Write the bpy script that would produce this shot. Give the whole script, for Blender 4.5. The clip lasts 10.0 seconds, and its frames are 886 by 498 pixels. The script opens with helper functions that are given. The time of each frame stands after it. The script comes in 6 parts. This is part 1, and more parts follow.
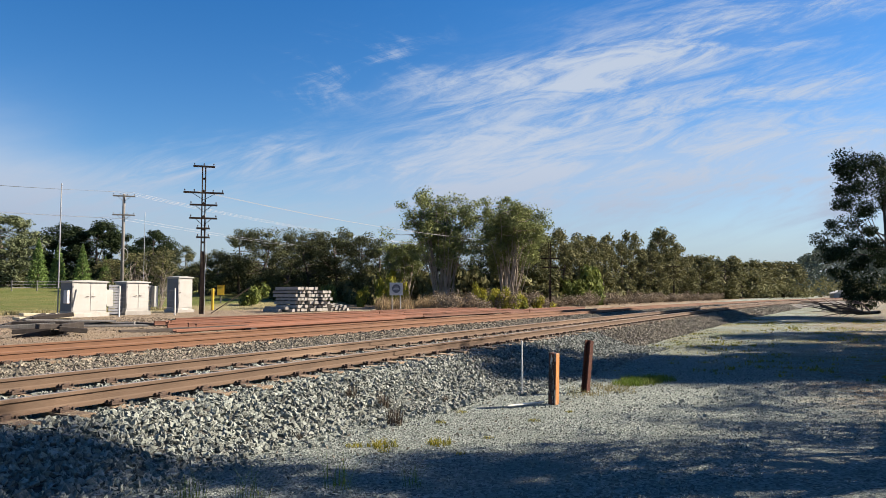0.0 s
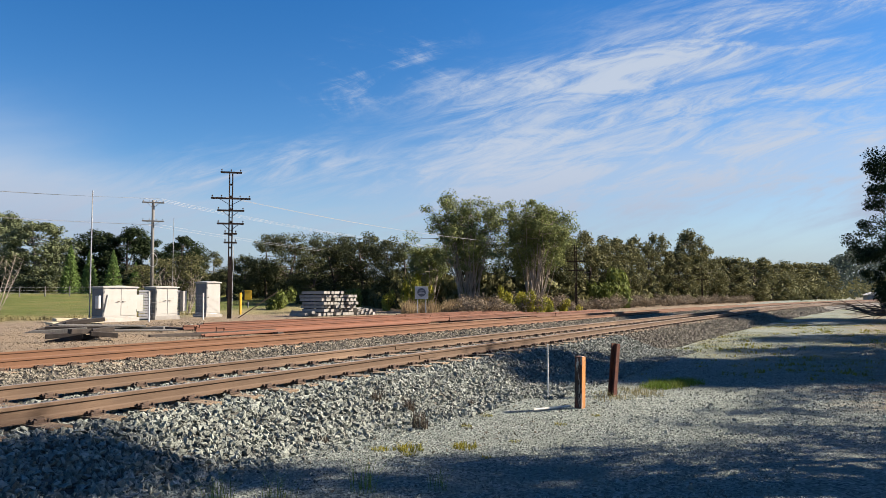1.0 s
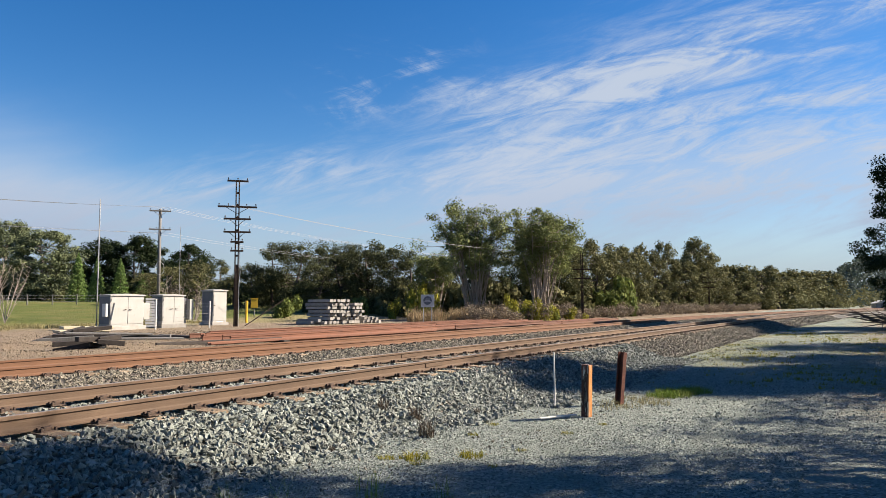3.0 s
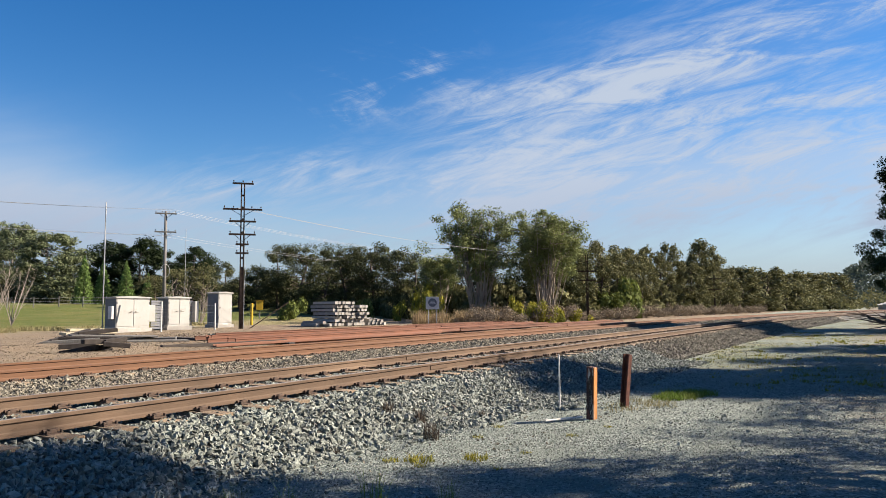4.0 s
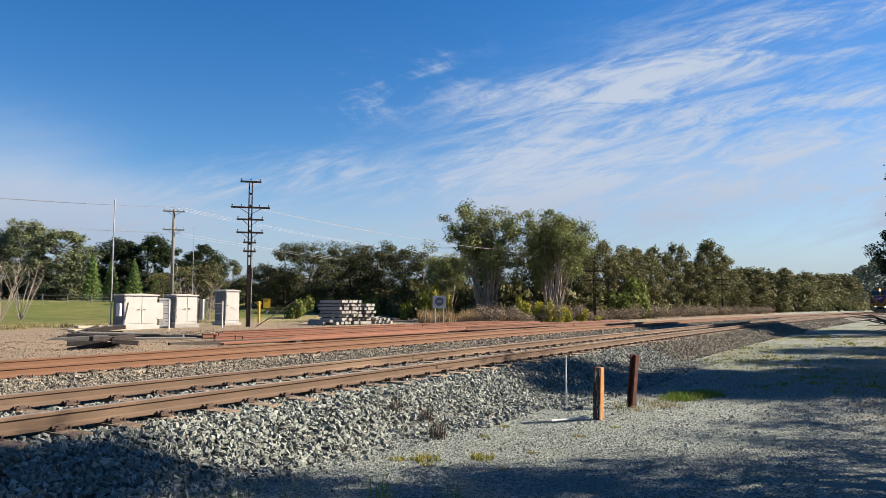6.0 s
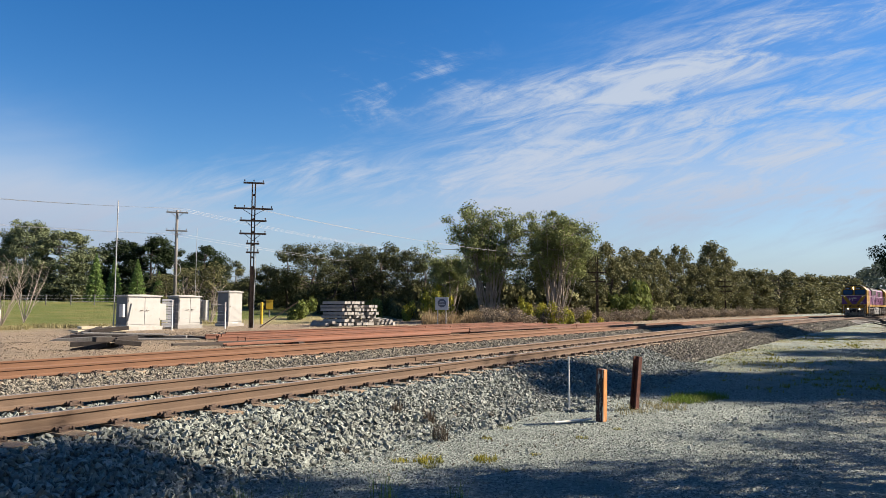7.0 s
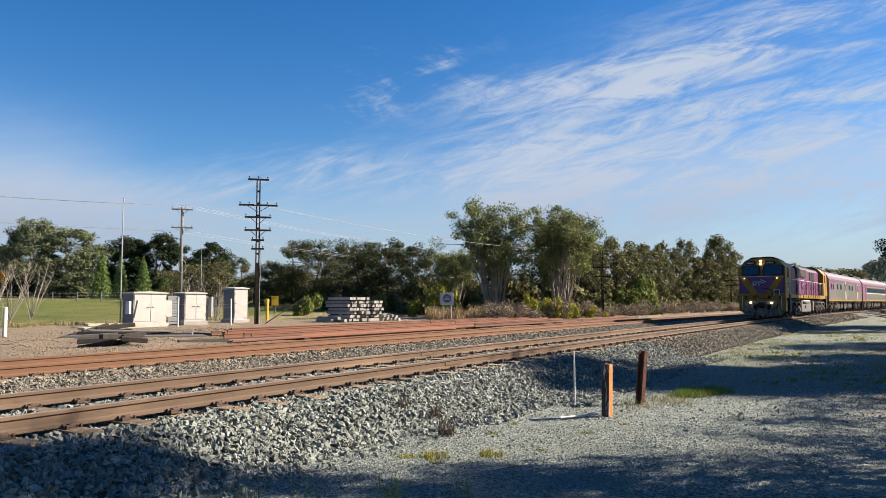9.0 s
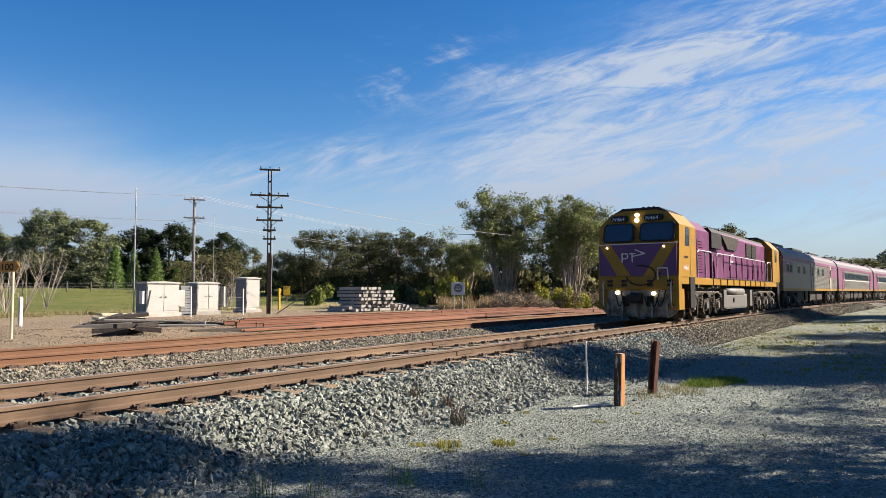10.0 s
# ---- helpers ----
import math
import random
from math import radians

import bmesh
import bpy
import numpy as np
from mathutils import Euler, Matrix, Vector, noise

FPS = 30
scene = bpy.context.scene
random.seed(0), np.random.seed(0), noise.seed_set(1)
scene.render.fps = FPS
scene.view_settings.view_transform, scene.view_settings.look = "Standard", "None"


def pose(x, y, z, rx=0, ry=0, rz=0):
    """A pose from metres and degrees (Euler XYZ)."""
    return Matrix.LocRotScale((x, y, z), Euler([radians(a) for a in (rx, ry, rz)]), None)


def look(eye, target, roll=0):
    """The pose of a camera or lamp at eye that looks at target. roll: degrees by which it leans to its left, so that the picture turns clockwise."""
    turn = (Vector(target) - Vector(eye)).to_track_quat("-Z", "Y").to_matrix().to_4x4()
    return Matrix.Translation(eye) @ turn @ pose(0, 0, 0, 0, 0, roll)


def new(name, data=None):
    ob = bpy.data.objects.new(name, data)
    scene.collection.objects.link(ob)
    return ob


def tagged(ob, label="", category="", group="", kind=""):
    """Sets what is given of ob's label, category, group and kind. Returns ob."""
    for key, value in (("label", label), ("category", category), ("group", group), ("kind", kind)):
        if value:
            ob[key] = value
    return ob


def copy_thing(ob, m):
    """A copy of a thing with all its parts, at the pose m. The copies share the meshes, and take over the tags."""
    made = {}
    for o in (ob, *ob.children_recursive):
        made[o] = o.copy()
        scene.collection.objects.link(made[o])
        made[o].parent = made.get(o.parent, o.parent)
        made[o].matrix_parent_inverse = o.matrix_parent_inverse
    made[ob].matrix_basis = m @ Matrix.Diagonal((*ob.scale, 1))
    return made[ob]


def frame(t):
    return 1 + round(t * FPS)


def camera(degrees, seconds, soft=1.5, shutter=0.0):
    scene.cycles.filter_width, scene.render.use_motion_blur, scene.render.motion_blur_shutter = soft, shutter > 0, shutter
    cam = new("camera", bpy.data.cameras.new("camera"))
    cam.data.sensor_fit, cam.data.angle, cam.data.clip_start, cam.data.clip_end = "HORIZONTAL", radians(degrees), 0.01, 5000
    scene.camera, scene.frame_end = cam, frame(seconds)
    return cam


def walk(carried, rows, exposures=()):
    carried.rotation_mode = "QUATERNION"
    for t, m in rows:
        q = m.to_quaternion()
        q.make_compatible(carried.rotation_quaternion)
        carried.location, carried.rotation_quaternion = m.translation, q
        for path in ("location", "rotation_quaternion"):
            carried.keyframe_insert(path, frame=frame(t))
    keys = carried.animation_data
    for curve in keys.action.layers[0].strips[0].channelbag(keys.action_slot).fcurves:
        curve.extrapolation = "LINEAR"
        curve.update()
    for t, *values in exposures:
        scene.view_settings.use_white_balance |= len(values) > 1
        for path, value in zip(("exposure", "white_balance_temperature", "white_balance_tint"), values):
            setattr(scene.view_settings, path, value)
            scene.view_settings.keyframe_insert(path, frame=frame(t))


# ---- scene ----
cam = camera(62.54, 10.0, soft=0.65)
EYE_Z = 1.58
# rows: seconds, heading from +Y towards +X, tilt up, lean, sway in x, y, z
walk(cam, [(t, pose(ex, ey, EYE_Z + ez, 90 + up, 0, -turn) @ pose(0, 0, 0, 0, 0, lean)) for t, turn, up, lean, ex, ey, ez in (
    (0.0, 62.76, 3.48, 0.01, -0.000, 0.000, -0.000),
    (0.5, 61.45, 3.63, -0.16, 0.005, -0.004, -0.003),
    (1.0, 60.78, 3.77, -0.26, 0.004, -0.009, -0.002),
    (1.5, 60.66, 3.93, -0.26, -0.003, -0.007, -0.002),
    (2.0, 60.63, 4.10, -0.16, -0.000, -0.007, -0.002),
    (2.5, 60.51, 4.28, -0.20, -0.001, -0.007, -0.002),
    (4.0, 59.93, 4.57, -0.30, 0.002, -0.012, 0.002),
    (4.5, 59.77, 4.53, -0.24, 0.003, -0.006, 0.002),
    (5.0, 59.63, 4.50, -0.17, 0.004, -0.006, 0.002),
    (5.5, 59.50, 4.48, -0.07, 0.002, -0.010, 0.004),
    (7.0, 59.17, 4.61, 0.13, 0.000, -0.004, 0.005),
    (7.5, 59.08, 4.66, 0.10, -0.003, -0.003, 0.005),
    (8.0, 59.00, 4.68, 0.05, -0.002, -0.003, 0.009),
    (8.5, 58.93, 4.54, -0.06, 0.002, -0.004, 0.012),
    (9.0, 58.79, 4.24, -0.16, -0.003, -0.006, 0.012),
    (9.5, 58.47, 3.81, -0.24, 0.002, -0.002, 0.008),
    (10.0, 57.93, 3.45, -0.18, 0.001, 0.010, 0.006),
)])

# ---------------------------------------------------------------- light
SUN_AZ, SUN_UP = -50.0, 34.0          # degrees: the sun stands towards +X, -Y
sun = new("sun", bpy.data.lights.new("sun", "SUN"))
sun.data.energy, sun.data.angle, sun.data.color = 5.0, radians(0.6), (1.0, 0.87, 0.72)
sun_way = Vector((math.cos(radians(SUN_AZ)) * math.cos(radians(SUN_UP)), math.sin(radians(SUN_AZ)) * math.cos(radians(SUN_UP)), math.sin(radians(SUN_UP))))
sun.matrix_world = look(sun_way * 60, (0, 0, 0))

world = bpy.data.worlds.new("sky")
scene.world = world
world.use_nodes = True
nt = world.node_tree
nt.nodes.clear()


def wn(kind, **values):
    n = nt.nodes.new(kind)
    for k, v in values.items():
        n.inputs[k].default_value = v
    return n


def wl(a, b):
    nt.links.new(a, b)


sky = wn("ShaderNodeTexSky")
sky.sky_type, sky.sun_disc = "NISHITA", False
sky.sun_elevation, sky.sun_rotation = radians(SUN_UP), radians(90 - SUN_AZ)
sky.air_density, sky.dust_density, sky.ozone_density = 1.0, 0.2, 2.6
coord = wn("ShaderNodeTexCoord")
parts3 = wn("ShaderNodeSeparateXYZ")
wl(coord.outputs["Generated"], parts3.inputs[0])
# the cloud sheet is flat and high: look-up by direction over height
lift = wn("ShaderNodeMath"); lift.operation = "MAXIMUM"; lift.inputs[1].default_value = 0.02
wl(parts3.outputs["Z"], lift.inputs[0])
lift2 = wn("ShaderNodeMath"); lift2.operation = "ADD"; lift2.inputs[1].default_value = 0.10
wl(lift.outputs[0], lift2.inputs[0])
px = wn("ShaderNodeMath"); px.operation = "DIVIDE"
py = wn("ShaderNodeMath"); py.operation = "DIVIDE"
wl(parts3.outputs["X"], px.inputs[0]); wl(lift2.outputs[0], px.inputs[1])
wl(parts3.outputs["Y"], py.inputs[0]); wl(lift2.outputs[0], py.inputs[1])
sheet = wn("ShaderNodeCombineXYZ")
wl(px.outputs[0], sheet.inputs["X"]); wl(py.outputs[0], sheet.inputs["Y"])


def cloud_noise(turn, stretch, scale, detail, rough, shift, warp=0.0):
    m = wn("ShaderNodeMapping")
    m.inputs["Rotation"].default_value = (0, 0, radians(turn))
    m.vector_type = "TEXTURE"
    m.inputs["Scale"].default_value = (1.0 / stretch, 1.0, 1.0)
    m.inputs["Location"].default_value = (shift, shift * 0.7, 0)
    wl(sheet.outputs[0], m.inputs[0])
    n = wn("ShaderNodeTexNoise", Scale=scale, Detail=detail, Roughness=rough, Distortion=warp)
    wl(m.outputs[0], n.inputs["Vector"])
    return n.outputs["Fac"]


def wmath(op, a, b):
    n = wn("ShaderNodeMath"); n.operation = op
    for k, v in enumerate((a, b)):
        if isinstance(v, (int, float)):
            n.inputs[k].default_value = v
        else:
            wl(v, n.inputs[k])
    return n.outputs[0]


def wramp(fac, low, high):
    n = wn("ShaderNodeMapRange"); n.interpolation_type = "SMOOTHSTEP"
    wl(fac, n.inputs["Value"])
    n.inputs["From Min"].default_value, n.inputs["From Max"].default_value = low, high
    return n.outputs["Result"]


CLOUD_TURN = 72
masses = cloud_noise(CLOUD_TURN, 0.7, 0.62, 3, 0.5, 5.2, 0.2)
streaks = cloud_noise(CLOUD_TURN, 0.26, 3.6, 10, 0.66, 3.1, 0.7)
low = wramp(parts3.outputs["Z"], 0.20, 0.0)


def along(way):
    """How far each direction of the sky goes along a way."""
    n = wn("ShaderNodeVectorMath"); n.operation = "DOT_PRODUCT"
    wl(coord.outputs["Generated"], n.inputs[0])
    n.inputs[1].default_value = way
    return n.outputs["Value"]


# the cirrus over the line is laid out on a tangent plane of the sky: u to the right of the line's woods, v upwards
SKY_TURN, SKY_UP = radians(59.8), radians(4.5)
ahead = along((math.sin(SKY_TURN) * math.cos(SKY_UP), math.cos(SKY_TURN) * math.cos(SKY_UP), math.sin(SKY_UP)))
front = wmath("MAXIMUM", ahead, 0.2)
su = wmath("DIVIDE", along((math.cos(SKY_TURN), -math.sin(SKY_TURN), 0.0)), front)
sv = wmath("DIVIDE", along((-math.sin(SKY_TURN) * math.sin(SKY_UP), -math.cos(SKY_TURN) * math.sin(SKY_UP), math.cos(SKY_UP))), front)
inside = wramp(ahead, 0.25, 0.6)


def fibre(turn, long, fine, detail, rough, shift, warp):
    """Noise drawn out along a slope of the tangent plane."""
    c, q = math.cos(radians(turn)), math.sin(radians(turn))
    m = wn("ShaderNodeCombineXYZ")
    wl(wmath("MULTIPLY", wmath("ADD", wmath("MULTIPLY", su, c), wmath("MULTIPLY", sv, q)), long), m.inputs["X"])
    wl(wmath("MULTIPLY", wmath("ADD", wmath("MULTIPLY", su, -q), wmath("MULTIPLY", sv, c)), fine), m.inputs["Y"])
    m.inputs["Z"].default_value = shift
    n = wn("ShaderNodeTexNoise", Scale=1.0, Detail=detail, Roughness=rough, Distortion=warp)
    wl(m.outputs[0], n.inputs["Vector"])
    return n.outputs["Fac"]


bulk = fibre(12, 3.0, 9.0, 6, 0.55, 1.7, 0.5)
thread = fibre(13, 7.0, 34.0, 12, 0.68, 4.4, 0.9)
comb = fibre(24, 14.0, 80.0, 8, 0.66, 7.1, 0.8)
tufts = fibre(-22, 9.0, 26.0, 9, 0.66, 2.2, 0.7)
drift = wmath("MULTIPLY", wmath("SUBTRACT", bulk, 0.5), 0.12)


def cloud_band(at, slope, bow, width, u0, u1, fade=0.12):
    """A soft band along v = at + slope u + bow u^2, between u0 and u1."""
    mid = wmath("ADD", wmath("ADD", wmath("MULTIPLY", su, slope), at), wmath("MULTIPLY", wmath("MULTIPLY", su, su), bow))
    off = wmath("DIVIDE", wmath("SUBTRACT", wmath("ADD", sv, drift), mid), width)
    bell = wmath("POWER", 2.718, wmath("MULTIPLY", wmath("MULTIPLY", off, off), -1.0))
    return wmath("MULTIPLY", bell, wmath("MULTIPLY", wramp(su, u0, u0 + fade), wramp(su, u1, u1 - fade)))


def total(*terms):
    out = terms[0]
    for q in terms[1:]:
        out = wmath("ADD", out, q)
    return out


def scaled(a, k):
    return wmath("MULTIPLY", a, k)


bands = total(scaled(cloud_band(0.190, 0.15, 0.10, 0.044, -0.14, 1.6, 0.25), 0.90),
              scaled(cloud_band(0.300, 0.14, 0.0, 0.060, 0.02, 1.6, 0.35), 0.34),
              scaled(cloud_band(0.155, 0.10, 0.0, 0.110, -0.06, 1.6, 0.45), 0.34),
              scaled(cloud_band(0.128, 0.15, 0.0, 0.024, -0.10, 1.2, 0.25), 0.50),
              scaled(cloud_band(0.135, 0.13, 0.0, 0.026, -0.46, -0.02, 0.16), 0.60))
sheet_low = total(scaled(cloud_band(0.070, 0.06, 0.0, 0.062, -0.30, 1.9, 0.40), 1.05), scaled(cloud_band(0.045, 0.0, 0.0, 0.045, -0.9, -0.1, 0.25), 0.40))
wisps = total(cloud_band(0.26, 0.30, 0.0, 0.055, -0.24, 0.10, 0.12), scaled(cloud_band(0.20, 0.0, 0.0, 0.10, -0.62, -0.30, 0.2), 0.10))
veil_left = scaled(cloud_band(0.050, -0.07, 0.0, 0.095, -1.6, -0.34, 0.24), 0.56)
texture = wramp(total(scaled(thread, 0.60), scaled(comb, 0.22), scaled(bulk, 0.30)), 0.44, 0.74)
woven = total(scaled(bands, 0.20), scaled(wmath("MULTIPLY", bands, texture), 0.95), scaled(sheet_low, 0.52), scaled(wmath("MULTIPLY", sheet_low, texture), 0.80), scaled(wmath("MULTIPLY", wisps, wramp(total(scaled(tufts, 0.55), scaled(thread, 0.45)), 0.45, 0.72)), 0.75), veil_left)
elsewhere = wmath("MULTIPLY", wramp(masses, 0.42, 0.75), scaled(wramp(streaks, 0.40, 0.66), 0.6))
cover = total(wmath("MULTIPLY", woven, inside), wmath("MULTIPLY", elsewhere, wmath("SUBTRACT", 1.0, inside)), scaled(low, 0.84))
cover = wramp(cover, 0.0, 1.12)
# haze near the skyline is bluer and dimmer than the high cloud
tone = wn("ShaderNodeMix"); tone.data_type = "RGBA"
wl(low, tone.inputs["Factor"])
tone.inputs["A"].default_value, tone.inputs["B"].default_value = (3.30, 3.80, 4.65, 1), (2.20, 2.68, 3.55, 1)
white = wn("ShaderNodeMix"); white.data_type = "RGBA"
wl(cover, white.inputs["Factor"])
rich = wn("ShaderNodeHueSaturation", Hue=0.508, Saturation=1.40, Value=0.85)
wl(sky.outputs[0], rich.inputs["Color"])
wl(rich.outputs[0], white.inputs["A"])
wl(tone.outputs["Result"], white.inputs["B"])
back = wn("ShaderNodeBackground", Strength=0.05)
wl(white.outputs["Result"], back.inputs["Color"])
wl(back.outputs[0], wn("ShaderNodeOutputWorld").inputs["Surface"])
scene.view_settings.exposure = 1.70

# ---------------------------------------------------------------- materials


def material(name, colour, rough=0.8, metal=0.0, second=None, scale=4.0, mix=0.5, bump=0.0, bump_scale=40.0, third=None, third_scale=0.7,
             third_at=(0.52, 0.68), detail=6, vary=0.0, islands=0.0, stretch=(1, 1, 1), emit=0.0, voronoi=0.0, see=0.0, spec=0.4):
    """A procedural surface: a colour, a second one in its grain, a third one in stains, relief, and variation from piece to piece."""
    mat = bpy.data.materials.new(name)
    mat.use_nodes = True
    t = mat.node_tree
    b = t.nodes["Principled BSDF"]
    b.inputs["Roughness"].default_value, b.inputs["Metallic"].default_value = rough, metal
    b.inputs["Specular IOR Level"].default_value = spec
    co = t.nodes.new("ShaderNodeTexCoord")
    mp = t.nodes.new("ShaderNodeMapping")
    mp.inputs["Scale"].default_value = stretch
    t.links.new(co.outputs["Object"], mp.inputs[0])

    def tex(sc, det=detail):
        n = t.nodes.new("ShaderNodeTexNoise")
        n.inputs["Scale"].default_value, n.inputs["Detail"].default_value, n.inputs["Roughness"].default_value = sc, det, 0.62
        t.links.new(mp.outputs[0], n.inputs["Vector"])
        return n.outputs["Fac"]

    def ramp(fac, lo, hi):
        n = t.nodes.new("ShaderNodeMapRange")
        n.inputs["From Min"].default_value, n.inputs["From Max"].default_value = lo, hi
        t.links.new(fac, n.inputs["Value"])
        return n.outputs["Result"]

    def blend(fac, a, c):
        n = t.nodes.new("ShaderNodeMix")
        n.data_type = "RGBA"
        t.links.new(fac, n.inputs["Factor"])
        for key, v in (("A", a), ("B", c)):
            if isinstance(v, tuple):
                n.inputs[key].default_value = (*v, 1)
            else:
                t.links.new(v, n.inputs[key])
        return n.outputs["Result"]

    out = tuple(colour)
    if second:
        out = blend(ramp(tex(scale), 0.5 - 0.25 * (1.2 - mix), 0.5 + 0.25 * (1.2 - mix)), out, tuple(second))
    if third:
        out = blend(ramp(tex(third_scale, 8), *third_at), out, tuple(third))
    if vary or islands:
        src = t.nodes.new("ShaderNodeObjectInfo").outputs["Random"] if vary else t.nodes.new("ShaderNodeNewGeometry").outputs["Random Per Island"]
        amount = vary or islands
        hsv = t.nodes.new("ShaderNodeHueSaturation")
        r2 = t.nodes.new("ShaderNodeMapRange")
        r2.inputs["To Min"].default_value, r2.inputs["To Max"].default_value = 1 - amount, 1 + amount
        t.links.new(src, r2.inputs["Value"])
        t.links.new(r2.outputs["Result"], hsv.inputs["Value"])
        if isinstance(out, tuple):
            hsv.inputs["Color"].default_value = (*out, 1)
        else:
            t.links.new(out, hsv.inputs["Color"])
        out = hsv.outputs["Color"]
    if isinstance(out, tuple):
        b.inputs["Base Color"].default_value = (*out, 1)
    else:
        t.links.new(out, b.inputs["Base Color"])
    if bump:
        bp = t.nodes.new("ShaderNodeBump")
        bp.inputs["Strength"].default_value, bp.inputs["Distance"].default_value = min(bump, 1.0), 0.02 * max(bump, 1.0)
        if voronoi:
            v = t.nodes.new("ShaderNodeTexVoronoi")
            v.inputs["Scale"].default_value = voronoi
            t.links.new(mp.outputs[0], v.inputs["Vector"])
            t.links.new(v.outputs["Distance"], bp.inputs["Height"])
        else:
            t.links.new(tex(bump_scale), bp.inputs["Height"])
        t.links.new(bp.outputs[0], b.inputs["Normal"])
    if emit:
        b.inputs["Emission Color"].default_value, b.inputs["Emission Strength"].default_value = (*colour, 1), emit
    if see:
        b.inputs["Transmission Weight"].default_value = see
    return mat


def leaf_material(name, colour, second, amount=0.35):
    mat = material(name, colour, 0.75, second=second, scale=0.9, mix=0.6, islands=amount, spec=0.08)
    t = mat.node_tree
    b = t.nodes["Principled BSDF"]
    src = b.inputs["Base Color"].links[0].from_socket
    tr = t.nodes.new("ShaderNodeBsdfTranslucent")
    t.links.new(src, tr.inputs["Color"])
    mx = t.nodes.new("ShaderNodeMixShader")
    mx.inputs[0].default_value = 0.20
    t.links.new(b.outputs[0], mx.inputs[1])
    t.links.new(tr.outputs[0], mx.inputs[2])
    t.links.new(mx.outputs[0], t.nodes["Material Output"].inputs["Surface"])
    return mat


M_STONE = material("ballast_stone", (0.200, 0.221, 0.196), 0.9, second=(0.117, 0.124, 0.109), scale=9, islands=0.42, bump=0.5, bump_scale=60)
M_STONE_BROWN = material("ballast_stone_dusty", (0.194, 0.178, 0.140), 0.9, second=(0.116, 0.104, 0.081), scale=9, islands=0.42, bump=0.5, bump_scale=60)
M_STONE_ONE = material("ballast_stone_single", (0.195, 0.212, 0.188), 0.9, second=(0.114, 0.119, 0.104), scale=9, vary=0.4, bump=0.5, bump_scale=60)
M_RAIL = material("rail_rust", (0.101, 0.067, 0.045), 0.75, 0.0, second=(0.072, 0.049, 0.034), scale=6, third=(0.135, 0.092, 0.062), third_scale=1.3, bump=0.25, bump_scale=90, stretch=(0.3, 1, 1), spec=0.2)
M_RAIL_ORANGE = material("rail_rust_orange", (0.118, 0.055, 0.026), 0.8, 0.0, second=(0.085, 0.040, 0.020), scale=6, bump=0.25, bump_scale=90, stretch=(0.3, 1, 1))
M_RAIL_RED = material("rail_rust_red", (0.124, 0.050, 0.028), 0.85, 0.0, second=(0.083, 0.035, 0.021), scale=5, bump=0.3, bump_scale=80, stretch=(0.3, 1, 1), vary=0.25)
M_RAIL_TOP = material("rail_worn_steel", (0.203, 0.183, 0.172), 0.5, 0.6, second=(0.140, 0.117, 0.101), scale=8, stretch=(0.2, 1, 1))
M_CLIP = material("clip_iron", (0.075, 0.045, 0.030), 0.8, 0.1, second=(0.037, 0.027, 0.022), scale=30)
M_SLEEPER = material("sleeper_timber", (0.230, 0.170, 0.110), 0.9, second=(0.140, 0.100, 0.070), scale=7, bump=0.6, bump_scale=25, stretch=(6, 1, 1), vary=0.3)
M_SLEEPER_FAR = material("sleeper_timber_far", (0.212, 0.162, 0.112), 0.9, second=(0.125, 0.094, 0.069), scale=7, islands=0.3)
M_DARK_TIMBER = material("old_dark_timber", (0.022, 0.018, 0.016), 0.9, second=(0.049, 0.040, 0.034), scale=6, bump=0.5, bump_scale=30, stretch=(1, 6, 1))
M_CONCRETE = material("concrete", (0.273, 0.261, 0.240), 0.9, second=(0.207, 0.196, 0.180), scale=5, bump=0.25, bump_scale=50, vary=0.2)
M_PALE = material("pale_board", (0.427, 0.385, 0.275), 0.85, second=(0.330, 0.289, 0.206), scale=3, bump=0.2, bump_scale=30)
M_CABINET = material("cabinet_white_paint", (0.295, 0.292, 0.278), 0.5, second=(0.261, 0.256, 0.239), scale=1.2, third=(0.217, 0.201, 0.177), third_scale=2.2, third_at=(0.58, 0.75), bump=0.05, bump_scale=20)
M_CABINET_GREY = material("cabinet_grey_and_side_shade", (0.125, 0.131, 0.144), 0.5, second=(0.100, 0.103, 0.112), scale=2)
M_POLE_DARK = material("pole_dark", spec=0.12, colour=(0.020, 0.016, 0.014), rough=0.85, second=(0.053, 0.037, 0.028), scale=5, bump=0.2, bump_scale=40)
M_POLE_WOOD = material("pole_weathered", (0.149, 0.144, 0.138), 0.9, second=(0.098, 0.094, 0.089), scale=5, bump=0.4, bump_scale=40, stretch=(6, 6, 0.6))
M_WIRE = material("wire", (0.262, 0.262, 0.268), 0.5, 0.1, second=(0.225, 0.225, 0.231), scale=3)
M_WHITE = material("white_paint", (0.537, 0.530, 0.509), 0.6, second=(0.454, 0.440, 0.413), scale=6)
M_WHIP = material("pale_fibreglass", (0.274, 0.279, 0.285), 0.6, second=(0.234, 0.240, 0.245), scale=5)
M_YELLOW = material("yellow_paint", (0.516, 0.330, 0.021), 0.5, second=(0.454, 0.275, 0.021), scale=5)
M_POST_ORANGE = material("post_orange_timber", (0.390, 0.164, 0.035), 0.8, second=(0.250, 0.100, 0.031), scale=7, third=(0.374, 0.250, 0.150), third_scale=6, bump=0.3, bump_scale=40, stretch=(2, 2, 0.5))
